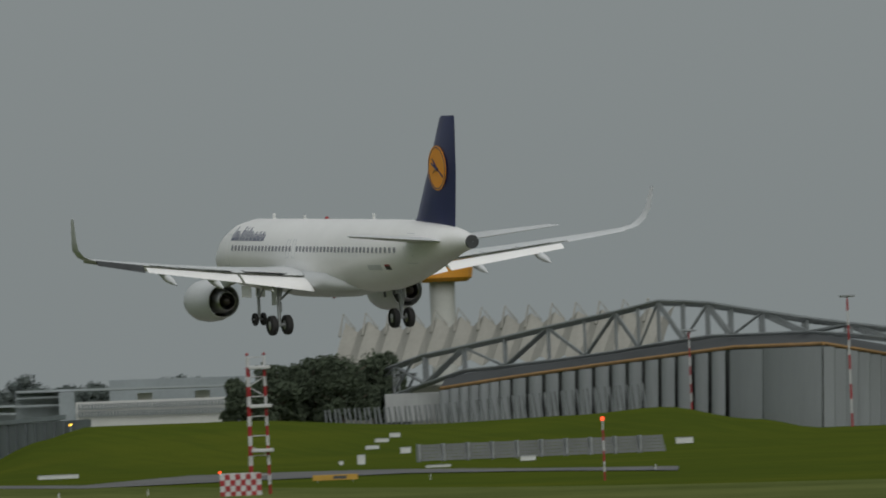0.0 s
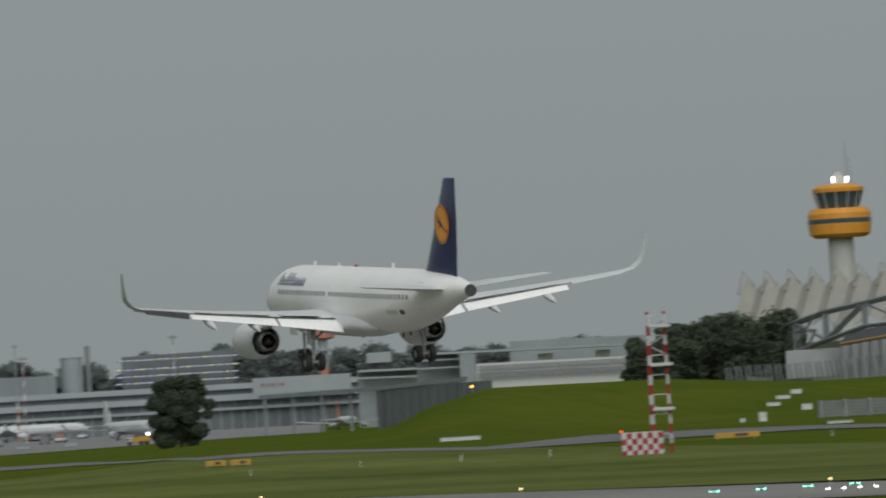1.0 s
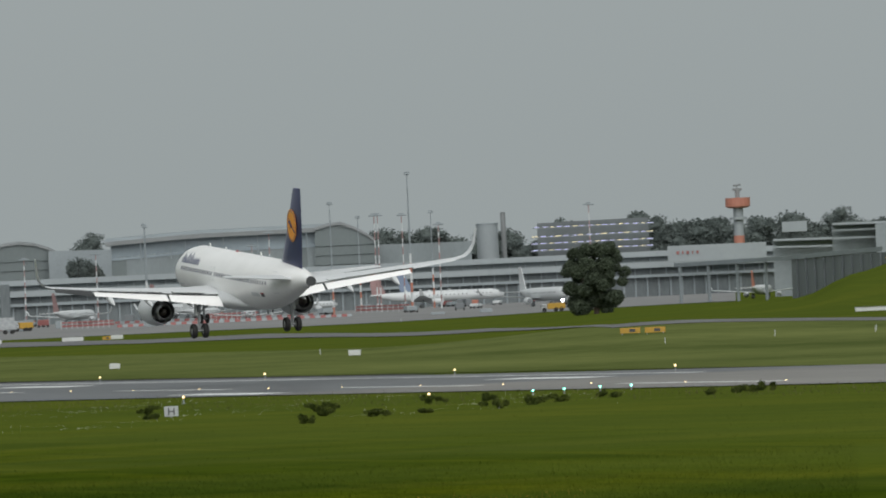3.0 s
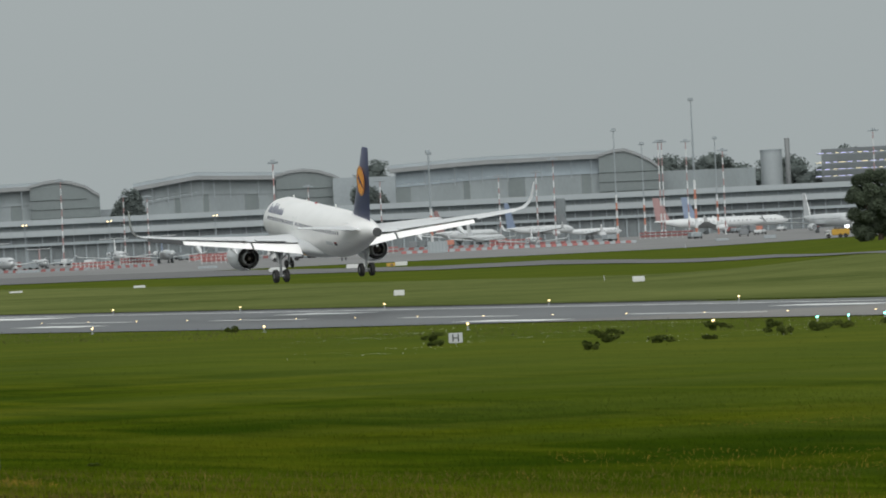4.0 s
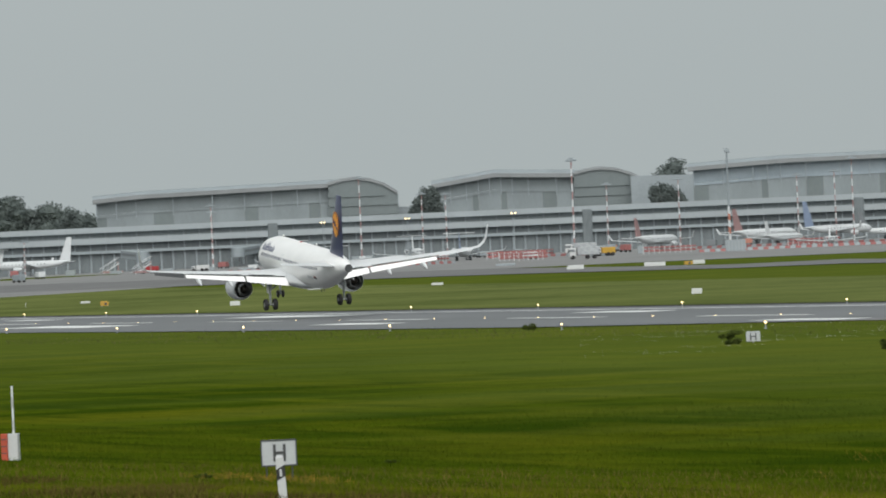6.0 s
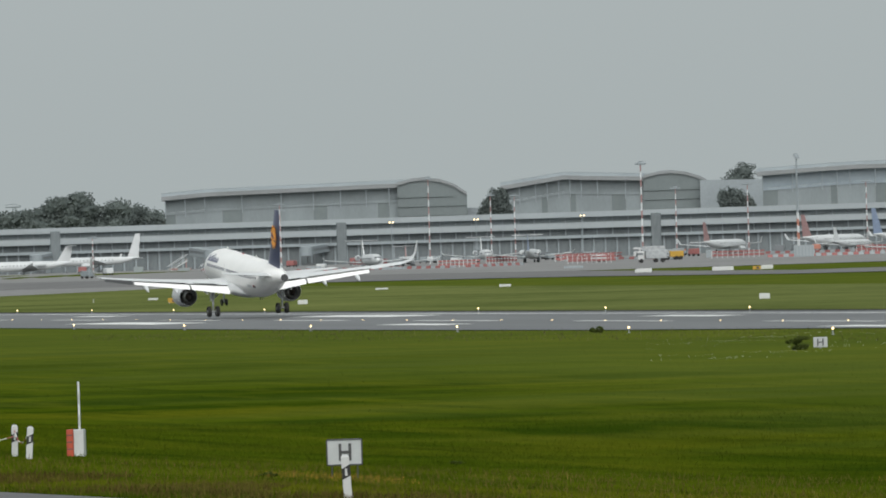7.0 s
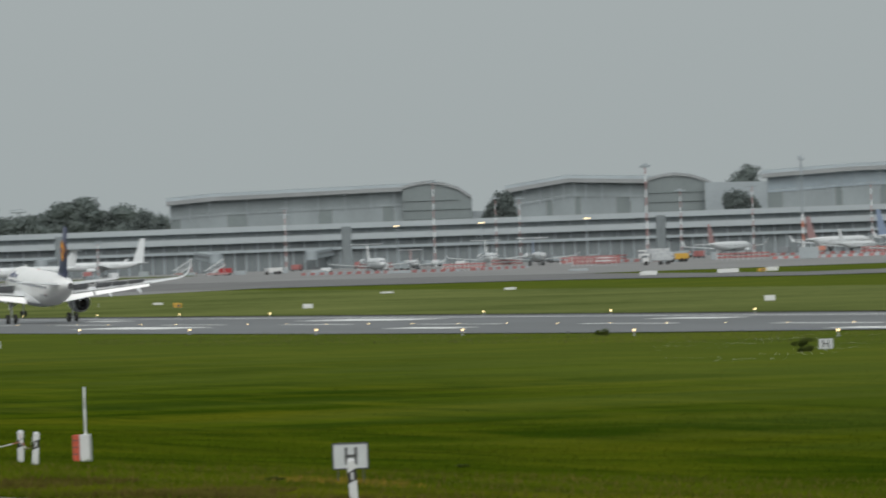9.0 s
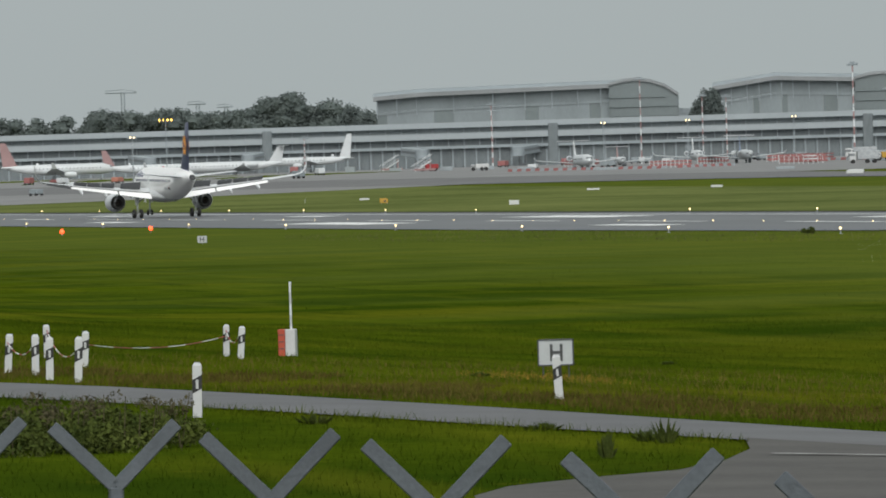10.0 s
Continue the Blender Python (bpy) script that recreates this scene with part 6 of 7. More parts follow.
turned("shaft", [(3, 1.1), (P((18.616, 3160, 39.41)).z, 1.0)], ROOFD, t, 12, smooth=True)
turned("stack_rim", [(P((18.615, 3160, 38.54)).z, 1.0), (P((18.616, 3160, 39.41)).z, 1.0)], ROOFD, t, 12)
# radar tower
# orange washed out by distance haze, which is put into the colour
HAZEO = mat("hazed_orange_cladding", (0.40, 0.165, 0.115), 0.6, var=0.1, scale=0.3)
c = P((20.245, 3120, 36.33))
t = thing("radar_tower", "orange and white radar tower with dish on top", "tower", pose(c.x, c.y, 0))
z = c.z
turned("white_stem", [(3, 2.0), (z - 6, 1.9), (z, 1.9)], HAZEW, t, 14, smooth=True)
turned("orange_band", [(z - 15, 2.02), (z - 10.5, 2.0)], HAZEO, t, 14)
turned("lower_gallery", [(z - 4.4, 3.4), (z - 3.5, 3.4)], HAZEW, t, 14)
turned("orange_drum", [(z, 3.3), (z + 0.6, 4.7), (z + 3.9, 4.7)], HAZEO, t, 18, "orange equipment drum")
bm = B()
rod(bm, (0, 0, z + 3.8), (0, 0, z + 7.0), 0.9)
box(bm, (0, 0, z + 7.1), (3.4, 1, 1.0), bevel=0.1)
rod(bm, (-1.5, 0, z + 8.6), (1.5, 0, z + 8.9), 0.35)
rod(bm, (0, 0, z + 7.1), (0, 0, z + 8.9), 0.3)
part("radar_dish", bm, ROOFD, t)

# ---- offices and the dark shed by the mound ----
of = thing("office_block", "white two-storey office block with rows of windows", "building")
OFFW = mat("white_office_wall", (0.50, 0.51, 0.50), 0.7, var=0.06, scale=0.1)
wall_run("white_wall", OFFW, of, [(21.312, 1700, 11.18), (22.371, 1700, 10.55)], [(21.319, 1700, 15.63), (22.378, 1700, 15.47)], 14)
wl = [(P((21.324, 1699, 13.98)), P((22.368, 1699, 13.84)), 1.3), (P((21.322, 1699, 12.45)), P((22.365, 1699, 12.20)), 1.0)]
wmesh = bpy.data.meshes.new("office_window")
bm = B()
box(bm, (0, 0, 0), (0.42, 0.12, 1.25))
bm.to_mesh(wmesh)
bm.free()
wmesh.materials.append(UNDER)
for a, b, h in wl:
    for i in range(46):
        q = a.lerp(b, (i + 0.5) / 46)
        w = new("office_window", wmesh)
        w.parent = of
        w.location = (q.x, q.y, q.z + 0.6)
        w.rotation_euler = (0, 0, -radians(21.5))
for lo, hi, material, name, dpt in ((((20.892, 1800, 13.29), (21.286, 1800, 12.77)), ((20.900, 1800, 18.99), (21.295, 1800, 19.09)), HAZED, "glazed_hall", 12),
                                    (((20.899, 1795, 18.71), (22.421, 1795, 18.30)), ((20.900, 1795, 19.20), (22.421, 1795, 18.80)), HAZEW, "hall_roof", 16),
                                    (((21.196, 1790, 12.85), (21.306, 1790, 12.70)), ((21.203, 1790, 18.52), (21.314, 1790, 18.50)), HAZEM, "stair_tower", 10),
                                    (((20.477, 1850, 13.55), (21.305, 1850, 12.42)), ((20.481, 1850, 16.22), (21.310, 1850, 15.73)), HAZEM, "low_wing", 12),
                                    (((20.481, 1845, 16.07), (20.994, 1845, 15.88)), ((20.481, 1845, 16.58), (20.994, 1845, 16.39)), HAZEW, "low_roof", 13),
                                    (((20.546, 1900, 18.37), (20.720, 1900, 18.39)), ((20.549, 1900, 20.73), (20.723, 1900, 20.75)), HAZEW, "roof_box", 8),
                                    (((21.745, 1800, 15.88), (21.848, 1800, 15.87)), ((21.747, 1800, 17.62), (21.850, 1800, 17.61)), OFFW, "roof_plant", 6),
                                    (((22.149, 1800, 16.09), (22.251, 1800, 16.08)), ((22.151, 1800, 17.70), (22.254, 1800, 17.69)), OFFW, "roof_plant", 6),
                                    (((21.550, 1850, 17.96), (22.498, 1850, 17.30)), ((21.554, 1850, 21.14), (22.502, 1850, 20.87)), HAZEM, "rear_hall", 12)):
    wall_run(name, material, of, lo, hi, dpt)
for lo, hi in ((((20.897, 1796, 17.35), (21.202, 1796, 17.32)), ((20.898, 1796, 17.72), (21.202, 1796, 17.69))), (((20.895, 1796, 15.62), (21.199, 1796, 15.59)), ((20.896, 1796, 15.99), (21.200, 1796, 15.96))), (((20.479, 1844, 14.54), (20.992, 1844, 14.22)), ((20.479, 1844, 14.92), (20.992, 1844, 14.60)))):
    wall_run("floor_band", HAZEW, of, lo, hi, 1.0)
shed = thing("dark_shed", "long dark blue-grey shed at the apron's edge", "building")
SHEDM = mat("dark_blue_grey_cladding", (0.135, 0.155, 0.165), 0.6, var=0.12, scale=0.15, stretch=(1, 1, 0.2))
wall_run("shed_wall", SHEDM, shed, [(20.600, 1610, 3.30), (21.400, 1500, 3.41)], [(20.600, 1610, 11.2), (21.400, 1500, 11.35)], 10)
wall_run("shed_roof", HAZEM, shed, [(19.780, 1720, 10.9), (20.600, 1608, 11.0), (21.240, 1520, 11.6)], [(19.780, 1720, 11.7), (20.600, 1608, 11.8), (21.240, 1520, 12.4)], 16)
wall_run("end_box", UNDER, shed, [(21.250, 1480, 3.0), (21.415, 1470, 3.0)], [(21.250, 1480, 11.2), (21.415, 1470, 11.1)], 6, "", True)
for az, d in ((19.82, 1712), (20.02, 1685), (20.22, 1658), (20.42, 1632)):
    bm = B()
    q = polar(az, d + 1.5)
    box(bm, (q.x, q.y, (ground_z(q.x, q.y) + 10.9) / 2), (0.5, 0.5, 11.1 - ground_z(q.x, q.y)))
    part("open_bay_post", bm, HAZEM, shed)
for i in range(12):
    a = P((20.60, 1608, 3.6)).lerp(P((21.39, 1499, 3.9)), (i + 0.5) / 12)
    bm = B()
    box(bm, (a.x, a.y - 0.4, 7.1), (0.3, 0.4, 8))
    part("shed_pillar", bm, SHEDM, shed)
wb = thing("warning_beacon", "amber beacon on a small post on the bank", "light", spot((21.271, 1180, 8.47)))
wb.location.z = ground_z(wb.location.x, wb.location.y)
bm = B()
rod(bm, (0, 0, -0.2), (0, 0, 0.8), 0.08)
part("stem", bm, STEEL, wb)
bm = B()
bmesh.ops.create_uvsphere(bm, u_segments=8, v_segments=6, radius=0.15, matrix=Matrix.Translation((0, 0, 0.9)))
part("lamp", bm, AMBERGLOW, wb)


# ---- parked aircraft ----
# liveries with haze put into the colours: dulled paints, lifted darks
HAZEWHITE = mat("hazed_aircraft_white", (0.52, 0.545, 0.555), 0.5, var=0.05, scale=0.3)
HAZERED = mat("hazed_aircraft_red", (0.285, 0.178, 0.175), 0.5, var=0.1, scale=0.3)
HAZEBLUE = mat("hazed_aircraft_blue", (0.18, 0.23, 0.32), 0.45, var=0.1, scale=0.3)
HAZEDARK = mat("hazed_aircraft_dark", (0.15, 0.165, 0.175), 0.5, var=0.1, scale=0.3)


def parked(az, dist, heading, length, span, height, ttail, label, tailcol, nosecol=None, lamp=False, prop=False):
    """A parked aircraft; heading: degrees, 0 points away from the eye, 90 to the right."""
    q = polar(az, dist)
    t = thing("parked_airplane", label, "airplane", pose(q.x, q.y, ground_z(q.x, q.y) + 0.07, 0, 0, -az - heading), "parked aircraft")
    r = length * 0.048
    zc = height * 0.30
    L = length
    bm = B()
    rings = []
    for s, k, dz in ((0, 0.04, -0.2), (0.02, 0.4, -0.15), (0.06, 0.75, -0.08), (0.12, 1, 0), (0.62, 1, 0), (0.78, 0.82, 0.12), (0.9, 0.48, 0.35), (1.0, 0.12, 0.6)):
        rings.append([(r * k * math.sin(i * math.tau / 16), L * (0.5 - s), zc + dz * r + r * k * math.cos(i * math.tau / 16)) for i in range(16)])
    loft(bm, rings)
    part("fuselage", bm, HAZEWHITE, t, "", True)
    bm = B()
    rr = r * 1.02
    for side in (-1, 1):
        for i in range(int(L * 0.55)):
            box(bm, (side * r * 0.985, L * 0.36 - i * L * 0.6 / int(L * 0.55), zc + r * 0.18), (0.05, 0.28, 0.35))
    tagged(part("cabin_window_band", bm, HAZEDARK, t), kind="stuff")
    bm = B()
    th = height - zc - r * 0.8
    y0 = -L * 0.36
    sw = L * 0.10
    loft(bm, [[(0.14, y0, zc + r * 0.7), (0.14, y0 - L * 0.13, zc + r * 0.7), (-0.14, y0 - L * 0.13, zc + r * 0.7), (-0.14, y0, zc + r * 0.7)], [(0.06, y0 - sw, height), (0.06, y0 - sw - L * 0.055, height), (-0.06, y0 - sw - L * 0.055, height), (-0.06, y0 - sw, height)]])
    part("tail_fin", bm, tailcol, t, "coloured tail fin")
    for side in (-1, 1):
        wy = L * (0.05 if not ttail else -0.02)
        bm = B()
        loft(bm, [[(side * x, wy - o, z), (side * x, wy - o - c * 0.5, z + 0.12), (side * x, wy - o - c, z), (side * x, wy - o - c * 0.5, z - 0.12)] for x, o, c, z in ((r * 0.6, 0, L * 0.17, zc - r * 0.6), (span * 0.47, L * 0.13, L * 0.045, zc - r * 0.6 + span * 0.04), (span * 0.5, L * 0.16, L * 0.02, zc - r * 0.6 + span * 0.04 + (1.6 if not ttail else 0.7)))])
        part("wing", bm, HAZEWHITE, t)
        tz, ty = (height - 0.1, y0 - sw) if ttail else (zc + r * 0.5, -L * 0.41)
        bm = B()
        loft(bm, [[(side * x, ty - o, tz), (side * x, ty - o - c, tz + 0.08), (side * x, ty - o - c, tz - 0.08)] for x, o, c in ((0.1, 0, L * 0.07), (span * 0.175, L * 0.045, L * 0.03))])
        part("tailplane", bm, HAZEWHITE, t)
        ex, ey, ez, er = (side * (r * 1.65), -L * 0.22, zc + r * 0.35, r * 0.5) if ttail else (side * span * 0.165, wy + L * 0.03, zc - r * 0.95, r * 0.55)
        bm = B()
        spin(bm, [(0, er * 0.8), (-0.1 * L * 0.3, er), (-L * 0.07, er * 0.95), (-L * 0.1, er * 0.6)], (0, 1, 0), (ex, ey + L * 0.05, ez), 14, caps=True)
        part("engine", bm, nosecol or HAZEWHITE, t, "", True)
        bm = B()
        spin(bm, [(0.02, er * 0.7), (0.04, er * 0.68)], (0, 1, 0), (ex, ey + L * 0.05, ez), 14, caps=True)
        part("intake", bm, HAZEDARK, t)
        gx, gy = side * span * 0.075, -L * 0.04
        bm = B()
        rod(bm, (gx, gy, 0.4), (gx, gy, zc - r * 0.5), 0.12, n=6)
        spin(bm, [(-0.35, 0.05), (-0.35, 0.5), (0.35, 0.5), (0.35, 0.05)], (1, 0, 0), (gx, gy, 0.5), 12)
        part("main_wheel_set", bm, HAZEDARK, t)
    bm = B()
    rod(bm, (0, L * 0.37, 0.3), (0, L * 0.37, zc - r * 0.7), 0.1, n=6)
    spin(bm, [(-0.2, 0.05), (-0.2, 0.38), (0.2, 0.38), (0.2, 0.05)], (1, 0, 0), (0, L * 0.37, 0.38), 10)
    part("nose_wheel", bm, HAZEDARK, t)
    bm = B()
    box(bm, (0, L * 0.455, zc + r * 0.35), (r * 1.1, 0.9, 0.42), bevel=0.1)
    part("cockpit_window", bm, HAZEDARK, t)
    if lamp:
        bm = B()
        bmesh.ops.create_uvsphere(bm, u_segments=8, v_segments=6, radius=0.45, matrix=Matrix.Translation((0, L * 0.40, zc - r)))
        part("landing_light", bm, WHITEGLOW, t, "lit landing light")
    return t


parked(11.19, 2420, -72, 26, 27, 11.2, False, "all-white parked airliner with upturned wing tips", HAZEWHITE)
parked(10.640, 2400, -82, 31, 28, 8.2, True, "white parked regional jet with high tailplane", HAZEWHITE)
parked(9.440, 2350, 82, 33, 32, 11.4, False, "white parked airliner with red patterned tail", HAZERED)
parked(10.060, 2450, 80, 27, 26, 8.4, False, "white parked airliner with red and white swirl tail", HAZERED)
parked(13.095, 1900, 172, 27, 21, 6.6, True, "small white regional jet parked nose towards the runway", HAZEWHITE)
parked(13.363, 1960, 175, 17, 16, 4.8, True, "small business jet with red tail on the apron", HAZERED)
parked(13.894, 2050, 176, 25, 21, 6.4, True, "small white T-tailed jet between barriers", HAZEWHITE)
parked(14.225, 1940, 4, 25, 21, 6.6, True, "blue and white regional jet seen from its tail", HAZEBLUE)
parked(15.575, 2200, 24, 27, 25, 8.6, False, "white parked airliner with haze-dulled red tail by the pier", HAZERED)
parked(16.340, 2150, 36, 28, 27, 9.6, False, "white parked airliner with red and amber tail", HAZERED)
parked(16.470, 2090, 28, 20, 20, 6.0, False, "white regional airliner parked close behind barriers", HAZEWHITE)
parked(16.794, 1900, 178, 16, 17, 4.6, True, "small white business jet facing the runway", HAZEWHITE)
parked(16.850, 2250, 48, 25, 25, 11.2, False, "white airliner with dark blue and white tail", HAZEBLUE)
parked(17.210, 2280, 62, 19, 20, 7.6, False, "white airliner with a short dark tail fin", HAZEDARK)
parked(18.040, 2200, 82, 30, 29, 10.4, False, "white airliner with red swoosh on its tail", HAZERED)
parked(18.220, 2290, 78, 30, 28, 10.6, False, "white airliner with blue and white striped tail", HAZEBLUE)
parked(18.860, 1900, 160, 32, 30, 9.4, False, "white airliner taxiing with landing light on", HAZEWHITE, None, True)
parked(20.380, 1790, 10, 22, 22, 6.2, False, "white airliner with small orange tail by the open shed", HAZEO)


# ---- apron lamp masts ----
def lamp_mast(top, dist_base, style, label):
    a = P(top)
    base = ground_z(a.x, a.y)
    t = thing("lamp_mast", label, "lamp mast", pose(a.x, a.y, base, 0, 0, -top[0]), "apron lamp masts")
    h = a.z - base
    r = 0.26 if h > 28 else 0.19
    if style == "striped":
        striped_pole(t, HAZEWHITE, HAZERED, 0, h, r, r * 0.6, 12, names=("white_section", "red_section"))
    else:
        striped_pole(t, HAZEO, HAZEWHITE, 0, h * 0.42, r * 1.25, r * 1.1, 6, names=("orange_section", "white_section"))
        bm = B()
        rod(bm, (0, 0, h * 0.42), (0, 0, h), r * 1.1, r * 0.5, 8)
        part("grey_shaft", bm, HAZEM, t)
    bm = B()
    box(bm, (0, 0, h), (2.7 if style == "striped" else 1.4, 0.9, 0.35), bevel=0.1)
    box(bm, (0, 0, h + 0.4), (1.2, 0.5, 0.3), bevel=0.05)
    part("lamp_head", bm, HAZEM, t)
    return t


for q, st in (((15.005, 2050, 27.88), "striped"), ((17.391, 1950, 30.39), "plain"), ((17.942, 1950, 36.74), "plain"), ((17.699, 2050, 28.27), "striped"), ((18.146, 2050, 25.36), "striped"), ((17.584, 2150, 28.98), "plain"), ((18.095, 2150, 29.52), "plain"), ((16.089, 2150, 29.64), "plain"),
              ((16.959, 2050, 25.18), "striped"), ((19.202, 2050, 28.60), "striped"), ((17.892, 2150, 29.15), "striped"), ((13.515, 2050, 25.63), "striped"), ((16.574, 2150, 22.34), "striped"), ((16.836, 2100, 22.52), "striped"), ((15.745, 2100, 22.25), "striped"), ((15.242, 2150, 22.05), "striped"),
              ((12.472, 2150, 21.01), "striped"), ((12.475, 2250, 19.99), "striped"), ((13.947, 2250, 22.45), "striped"), ((9.959, 2200, 15.12), "striped"), ((11.159, 2200, 13.90), "striped"), ((14.114, 2250, 22.09), "striped"), ((15.002, 2050, 27.62), "striped"), ((17.723, 2050, 28.31), "striped"), ((16.095, 2050, 28.05), "plain")):
    lamp_mast(q, 0, st, "tall red and white striped apron lamp mast" if st == "striped" else "tall grey apron mast with orange and white foot")


def yard_lamp(q, material, n, w, label):
    a = P(q)
    base = ground_z(a.x, a.y)
    t = thing("yard_lamp", label, "lamp mast", pose(a.x, a.y, base, 0, 0, -q[0]), "lit yard lamps")
    bm = B()
    rod(bm, (0, 0, 0), (0, 0, a.z - base), 0.16, 0.1, 6)
    box(bm, (0, 0, a.z - base - 0.2), (w, 0.3, 0.15))
    part("mast_pole", bm, HAZEM, t)
    for i in range(n):
        bm = B()
        bmesh.ops.create_uvsphere(bm, u_segments=8, v_segments=6, radius=0.2, matrix=Matrix.Translation(((i - (n - 1) / 2) * w / max(1, n - 1) if n > 1 else 0, -0.2, a.z - base)))
        part("lamp", bm, material, t, "lit lamp")


yard_lamp((10.195, 2150, 19.54), AMBERGLOW, 4, 3.2, "lamp mast with four lit amber lamps")
for q in ((13.251, 2150, 15.39), (14.586, 2150, 15.66), (13.843, 2150, 15.46), (9.959, 2150, 15.20)):
    yard_lamp(q, LAMPGLOW, 2, 0.9, "slim yard mast with small lit lamps")

# ---- barriers, boxes and vehicles on the apron ----


def barrier_row(a, b, n):
    pa, pb = Vector((*a, 0)), Vector((*b, 0))
    for i in range(n):
        q = pa.lerp(pb, (i + 0.5) / n)
        t = thing("barrier_block", "white barrier block in a line along the apron" if i % 2 else "red barrier block in a line along the apron", "barrier", pose(q.x, q.y, ground_z(q.x, q.y) + 0.07, 0, 0, math.degrees(math.atan2((pb - pa).y, (pb - pa).x))), "apron barrier line")
        bm = B()
        w = (pb - pa).length / n * 0.9
        loft(bm, [[(x, -y, z) for y, z in ((-0.3, 0), (0.3, 0), (0.14, 0.6), (-0.14, 0.6))] for x in (-w / 2, w / 2)])
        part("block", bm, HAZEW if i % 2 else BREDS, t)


barrier_row((505.60, 1778.41), (559.01, 1771.09), 44)
barrier_row((407.58, 1826.26), (430.33, 1767.00), 34)
barrier_row((434.72, 1774.37), (451.66, 1790.01), 14)
barrier_row((551.24, 1940.02), (575.49, 1849.35), 40)
barrier_row((492.89, 1918.56), (505.03, 1848.87), 24)
for a, b in (((497.28, 1795.19), (511.85, 1802.74)), ((479.83, 1870.46), (493.38, 1866.93)), ((554.91, 1873.88), (564.24, 1861.93)), ((430.54, 1783.86), (439.09, 1778.94)), ((459.44, 1779.48), (467.74, 1768.79)), ((483.94, 1878.39), (521.71, 1967.02)), ((599.77, 1897.24), (605.80, 1873.51)), ((454.94, 1974.16), (456.89, 1945.83)), ((464.75, 1877.25), (473.99, 1883.92))):
    pa, pb = Vector((*a, 0)), Vector((*b, 0))
    m = (pa + pb) / 2
    w = (pb - pa).length
    t = thing("red_fence_row", "red and white site fence along a work area", "barrier", pose(m.x, m.y, ground_z(m.x, m.y) + 0.07, 0, 0, math.degrees(math.atan2((pb - pa).y, (pb - pa).x))), "site fences")
    n = 10
    for i in range(n):
        bm = B()
        box(bm, (-w / 2 + (i + 0.5) * w / n, 0, 0.7), (w / n * 0.92, 0.12, 0.5), bevel=0.02)
        box(bm, (-w / 2 + (i + 0.5) * w / n, 0, 1.45), (w / n * 0.92, 0.12, 0.4), bevel=0.02)
        part("red_board", bm, BREDS, t)
        bm = B()
        box(bm, (-w / 2 + i * w / n, 0, 0.85), (0.18, 0.18, 1.75))
        part("post", bm, WPAINT, t)


def truck(at, turn, bodycol, label, length=7.0, tall=2.6):
    t = thing("apron_truck", label, "truck", pose(at[0], at[1], ground_z(*at) + 0.07, 0, 0, turn), "apron vehicles")
    bm = B()
    box(bm, (-length * 0.12, 0, tall * 0.6), (length * 0.7, 2.2, tall * 0.62), bevel=0.1)
    part("load_body", bm, bodycol, t)
    bm = B()
    box(bm, (length * 0.37, 0, tall * 0.5), (length * 0.22, 2.1, tall * 0.66), bevel=0.18)
    cabin = part("cab", bm, WPAINT, t)
    bm = B()
    box(bm, (length * 0.40, 0, tall * 0.64), (length * 0.19, 2.14, tall * 0.2), bevel=0.05)
    part("cab_window", bm, HAZEDARK, cabin)
    for x in (-length * 0.32, -length * 0.1, length * 0.36):
        for s in (-1, 1):
            bm = B()
            spin(bm, [(-0.15, 0.05), (-0.15, 0.45), (0.15, 0.45), (0.15, 0.05)], (0, 1, 0), (x, s * 0.95, 0.45), 12)
            part("wheel", bm, RUBBER, t)
    return t


truck((508.94, 1892.96), 165, STEEL, "white and grey tank truck on the apron", 8, 3.2)
truck((489.71, 1800.17), 175, TAXIY, "yellow service truck on the apron", 4.5, 2.2)
truck((523.75, 1947.62), 170, STEEL, "grey service truck parked beside barriers", 6, 2.8)
truck((527.91, 1539.73), 160, TAXIY, "yellow ground vehicle beside the lone tree", 5, 1.9)
truck((843.08, 2541.08), 150, RED, "red ground vehicle on the apron", 4.5, 1.8)
truck((466.46, 1732.59), 170, STEEL, "white fuel truck beside the lamp mast", 7, 3.0)
truck((415.91, 1951.94), 175, RED, "red box trailer on the apron", 4.5, 1.9)
truck((417.24, 1900.28), 165, WPAINT, "white service van on the apron", 4.5, 1.8)
truck((959.92, 2707.57), 150, RED, "red ground vehicle behind the tree", 5, 1.9)
for at, w, h in (((508.20, 1757.59), 4.5, 2.6), ((420.57, 1954.01), 3, 1.0), ((429.36, 1949.03), 4, 0.9), ((415.08, 1841.90), 3.5, 0.9), ((423.40, 2028.24), 3.0, 0.8), ((553.72, 1692.62), 3.0, 0.5), ((560.27, 1679.24), 2.6, 0.8), ((509.11, 1838.83), 2.2, 1.8), ((417.17, 2055.04), 2.5, 1.4), ((426.74, 1648.23), 4, 0.5), ((418.17, 1775.53), 5, 0.6), ((490.20, 1805.84), 5, 2.4)):
    t = thing("apron_container", "pale grey container standing on the apron", "container", pose(at[0], at[1], ground_z(*at) + 0.07, 0, 0, -15), "apron containers")
    bm = B()
    box(bm, (0, 0, h / 2), (w, 2, h), bevel=0.05)
    part("shell", bm, HAZEW, t)
    bm = B()
    for i in range(6):
        box(bm, (-w / 2 + w * (i + 0.5) / 6, -1.02, h / 2), (w * 0.05, 0.06, h * 0.9))
    part("ribs", bm, HAZEM, t)
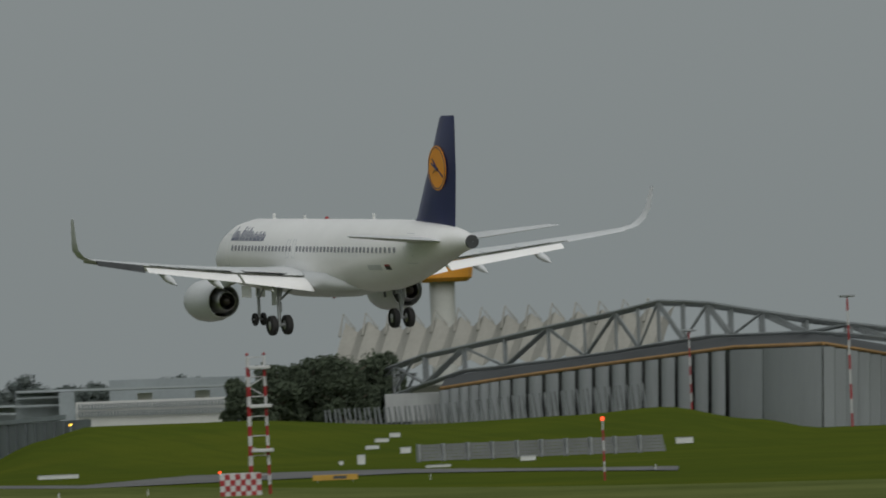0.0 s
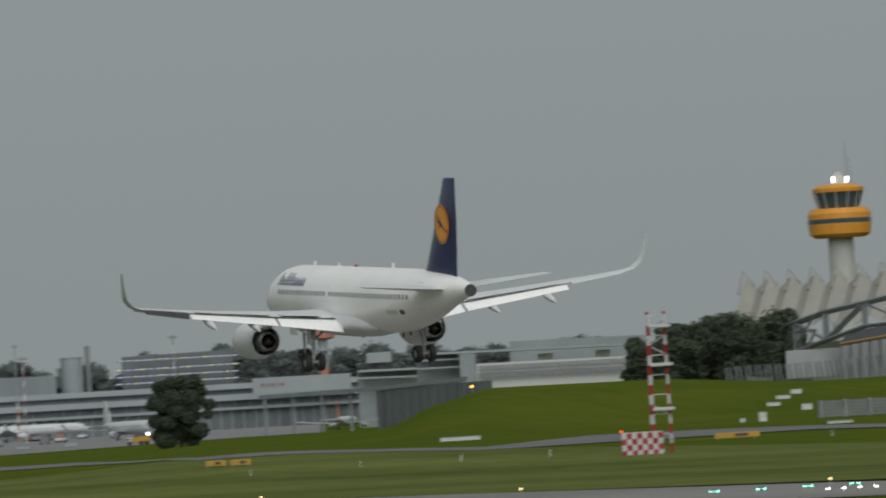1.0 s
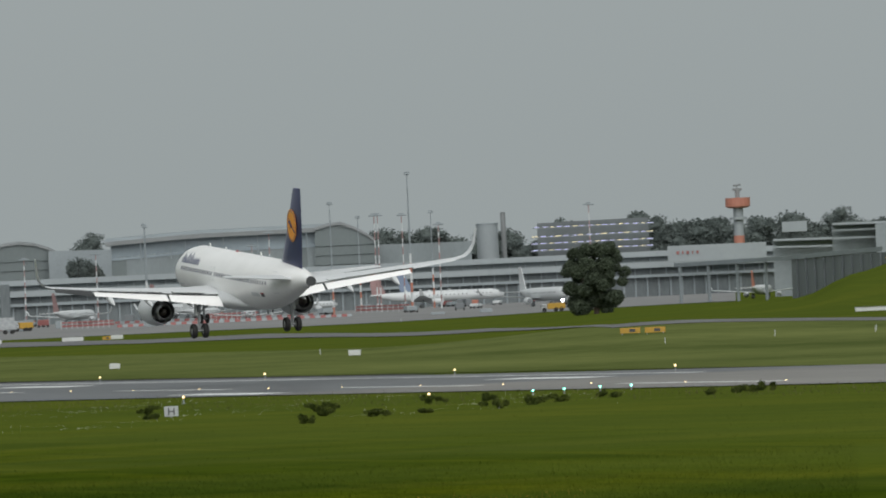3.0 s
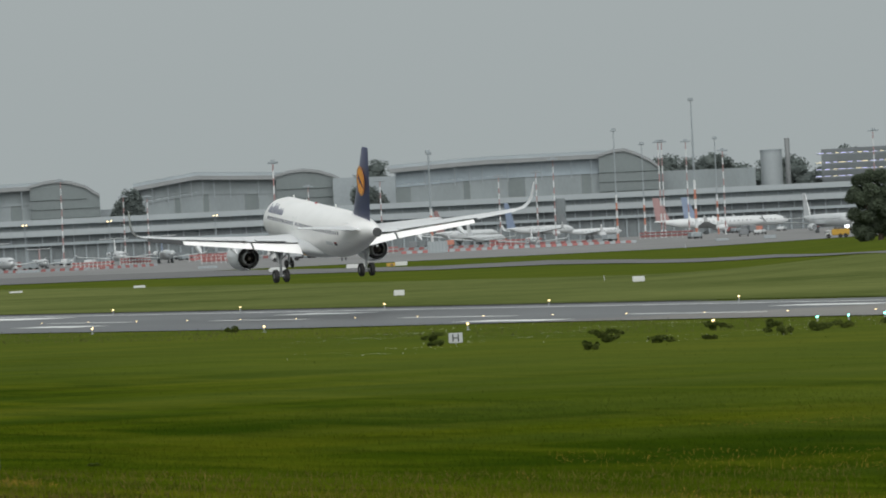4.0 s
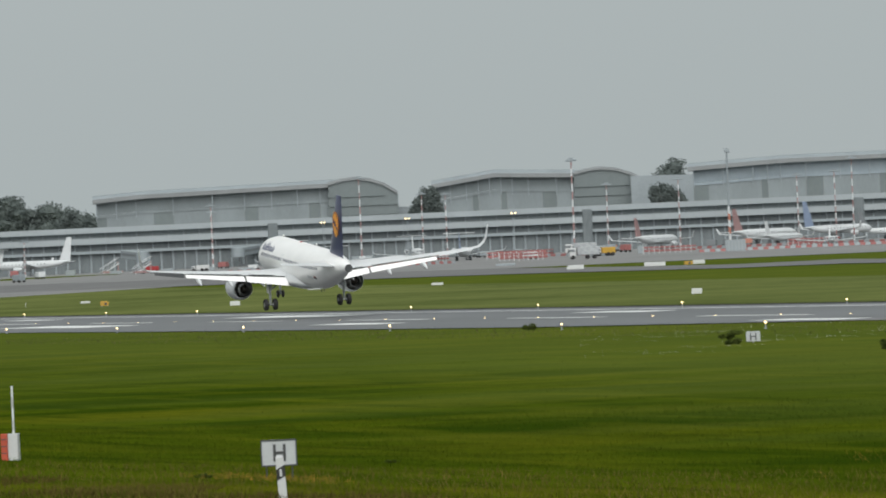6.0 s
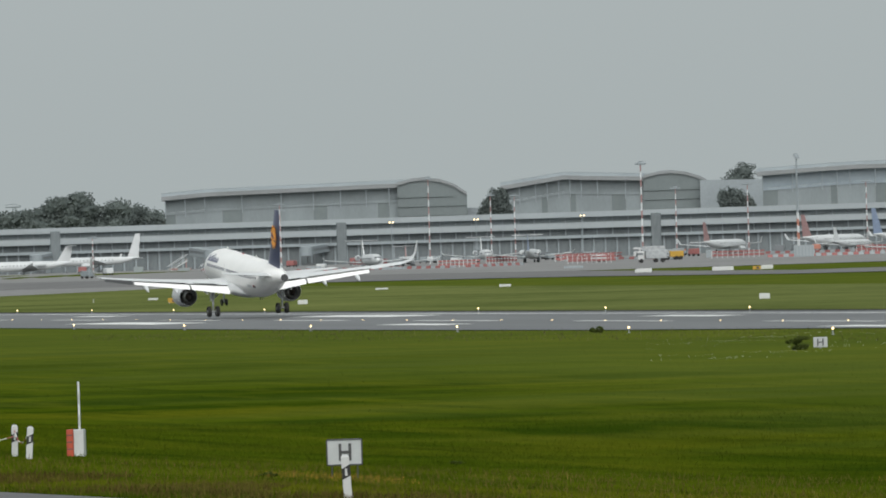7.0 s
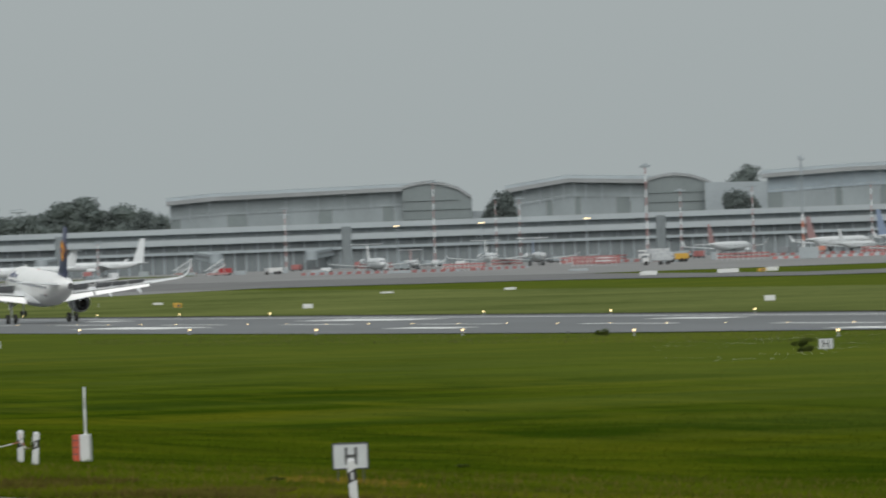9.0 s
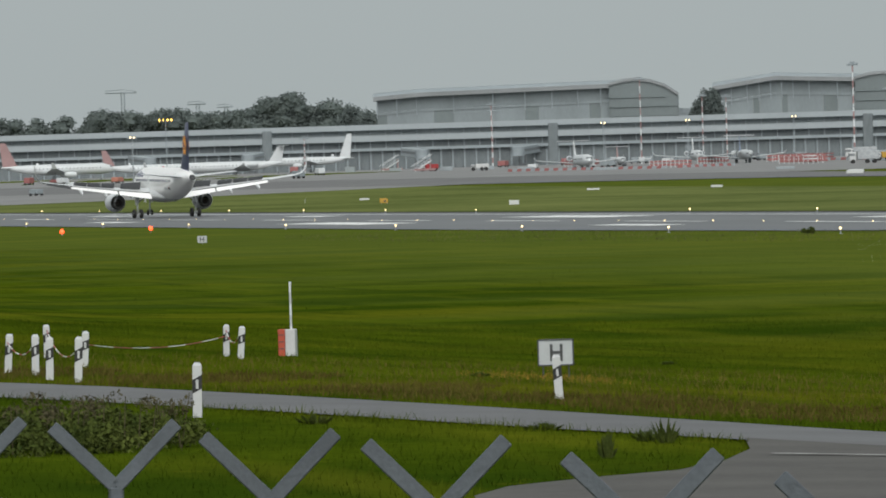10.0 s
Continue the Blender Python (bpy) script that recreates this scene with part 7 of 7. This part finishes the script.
# passenger stairs
for at, turn in (((425.18, 2043.79), 10), ((412.29, 1943.56), 10)):
    t = thing("passenger_stairs", "white mobile passenger stairs on the apron", "stairs", pose(at[0], at[1], ground_z(*at) + 0.07, 0, 0, turn), "passenger stairs")
    bm = B()
    for i in range(10):
        box(bm, (-2.5 + i * 0.5, 0, 0.5 + i * 0.28), (0.52, 1.5, 0.1))
    rod(bm, (-2.6, -0.75, 1.3), (2.4, -0.75, 4.2), 0.06)
    rod(bm, (-2.6, 0.75, 1.3), (2.4, 0.75, 4.2), 0.06)
    box(bm, (0, -0.75, 1.4), (5.2, 0.08, 0.25), pose(0, 0, 0, 0, -29, 0))
    part("steps", bm, HAZEWHITE, t)
    bm = B()
    box(bm, (0.5, 0, 0.5), (5.5, 1.6, 0.5), bevel=0.05)
    rod(bm, (2.2, 0, 0.6), (2.2, 0, 3.0), 0.2)
    part("chassis", bm, HAZERED, t)

# passenger bridges along the pier
pa, pz = polar(8.2, 2760), polar(22.6, 3060)
for i in range(15):
    q = pa.lerp(pz, 0.05 + i * 0.062)
    dv = Vector((q.x, q.y, 0)).normalized()
    t = thing("passenger_bridge", "pale grey passenger bridge reaching out from the pier", "passenger bridge", pose(q.x - dv.x * 3, q.y - dv.y * 3, ground_z(q.x, q.y), 0, 0, -math.degrees(math.atan2(q.x, q.y)) + (18 if i % 2 else -22)), "passenger bridges")
    bm = B()
    box(bm, (0, -9, 5.6), (3.0, 18, 2.8), pose(0, 0, 0, 3, 0, 0), bevel=0.1)
    part("tunnel", bm, HAZEW if i % 2 else HAZEM, t)
    bm = B()
    box(bm, (0, -9, 5.7), (3.06, 15, 0.8), pose(0, 0, 0, 3, 0, 0))
    part("side_glazing", bm, HAZEDARK, t)
    bm = B()
    spin(bm, [(3.4, 2.3), (6.4, 2.3), (6.7, 1.6)], (0, 0, 1), (0, -19, 0), 14, caps=True)
    part("head", bm, HAZEM, t)
    bm = B()
    rod(bm, (-1.2, -15, 0), (-1.2, -15, 4.6), 0.25)
    rod(bm, (1.2, -15, 0), (1.2, -15, 4.6), 0.25)
    box(bm, (0, -15, 0.5), (3.2, 0.9, 0.7))
    part("support_leg", bm, HAZEDARK, t)
# baggage carts and ground equipment
cr = random.Random(91)
CARTS = [(HAZEW, "pale grey"), (BREDS, "red"), (HAZEM, "mid grey"), (HAZEO, "haze-dulled orange"), (HAZEDARK, "dark grey"), (HAZEWHITE, "white")]
for i in range(70):
    az, d = cr.uniform(8.8, 19.4), cr.uniform(1850, 2450)
    material, word = CARTS[cr.randrange(6)]
    w, h, l = cr.uniform(1.6, 2.4), cr.uniform(0.7, 1.6), cr.uniform(1.8, 4.2)
    t = thing("ground_cart", word + " ground equipment cart parked on the apron", "cart", stand(az, d, cr.uniform(40, 140)), "ground equipment")
    bm = B()
    box(bm, (0, 0, 0.5 + h / 2), (l, w, h), bevel=0.12)
    part("cart_body", bm, material, t)
    bm = B()
    box(bm, (l * 0.42, 0, 0.6 + h * 0.75), (l * 0.2, w * 1.02, h * 0.3))
    part("cart_window", bm, HAZEDARK, t)
    for x in (-l * 0.33, l * 0.33):
        for y in (-w * 0.5, w * 0.5 - 0.25):
            bm = B()
            rod(bm, (x, y, 0.38), (x, y + 0.25, 0.38), 0.36, n=10)
            part("wheel", bm, RUBBER, t)

# ---- tower cranes far behind ----
for q, w, right in (((9.902, 3894, 44.58), 13, 1), ((10.424, 4130, 40.12), 8, 1), ((10.621, 4130, 38.28), 7, -1)):
    a = P(q)
    t = thing("tower_crane", "far grey tower crane above the trees", "crane", pose(a.x, a.y, 4, 0, 0, -q[0]), "tower cranes")
    h = a.z - 4
    bm = B()
    for x in (-0.8, 0.8):
        rod(bm, (x, 0, 0), (x, 0, h), 0.25, n=4)
    for i in range(int(h / 2)):
        rod(bm, (-0.8, 0, i * 2), (0.8, 0, i * 2 + 2), 0.14, n=4)
    part("crane_mast", bm, HAZEM, t)
    bm = B()
    rod(bm, (-w * 0.65, 0, h - 0.5), (w * 0.5, 0, h - 0.5), 0.3, n=4)
    rod(bm, (-w * 0.65, 0, h + 0.6), (0, 0, h + 1.0), 0.18, n=4)
    rod(bm, (0, 0, h + 1), (w * 0.5, 0, h), 0.12, n=4)
    part("crane_jib", bm, HAZEM, t)


def motions():
    walk(AIRLINER, [(t, pose(x, y, z, pitch, bank, -head)) for t, x, y, z, head, pitch, bank in FLIGHT])
    for spoiler, hinge, side in SPOILERS:
        down, up = hinge, hinge @ pose(0, 0, 0, -48, 0, 0)
        walk(spoiler, [(0, down), (8.1, down), (8.7, up), (10, up)])


motions()
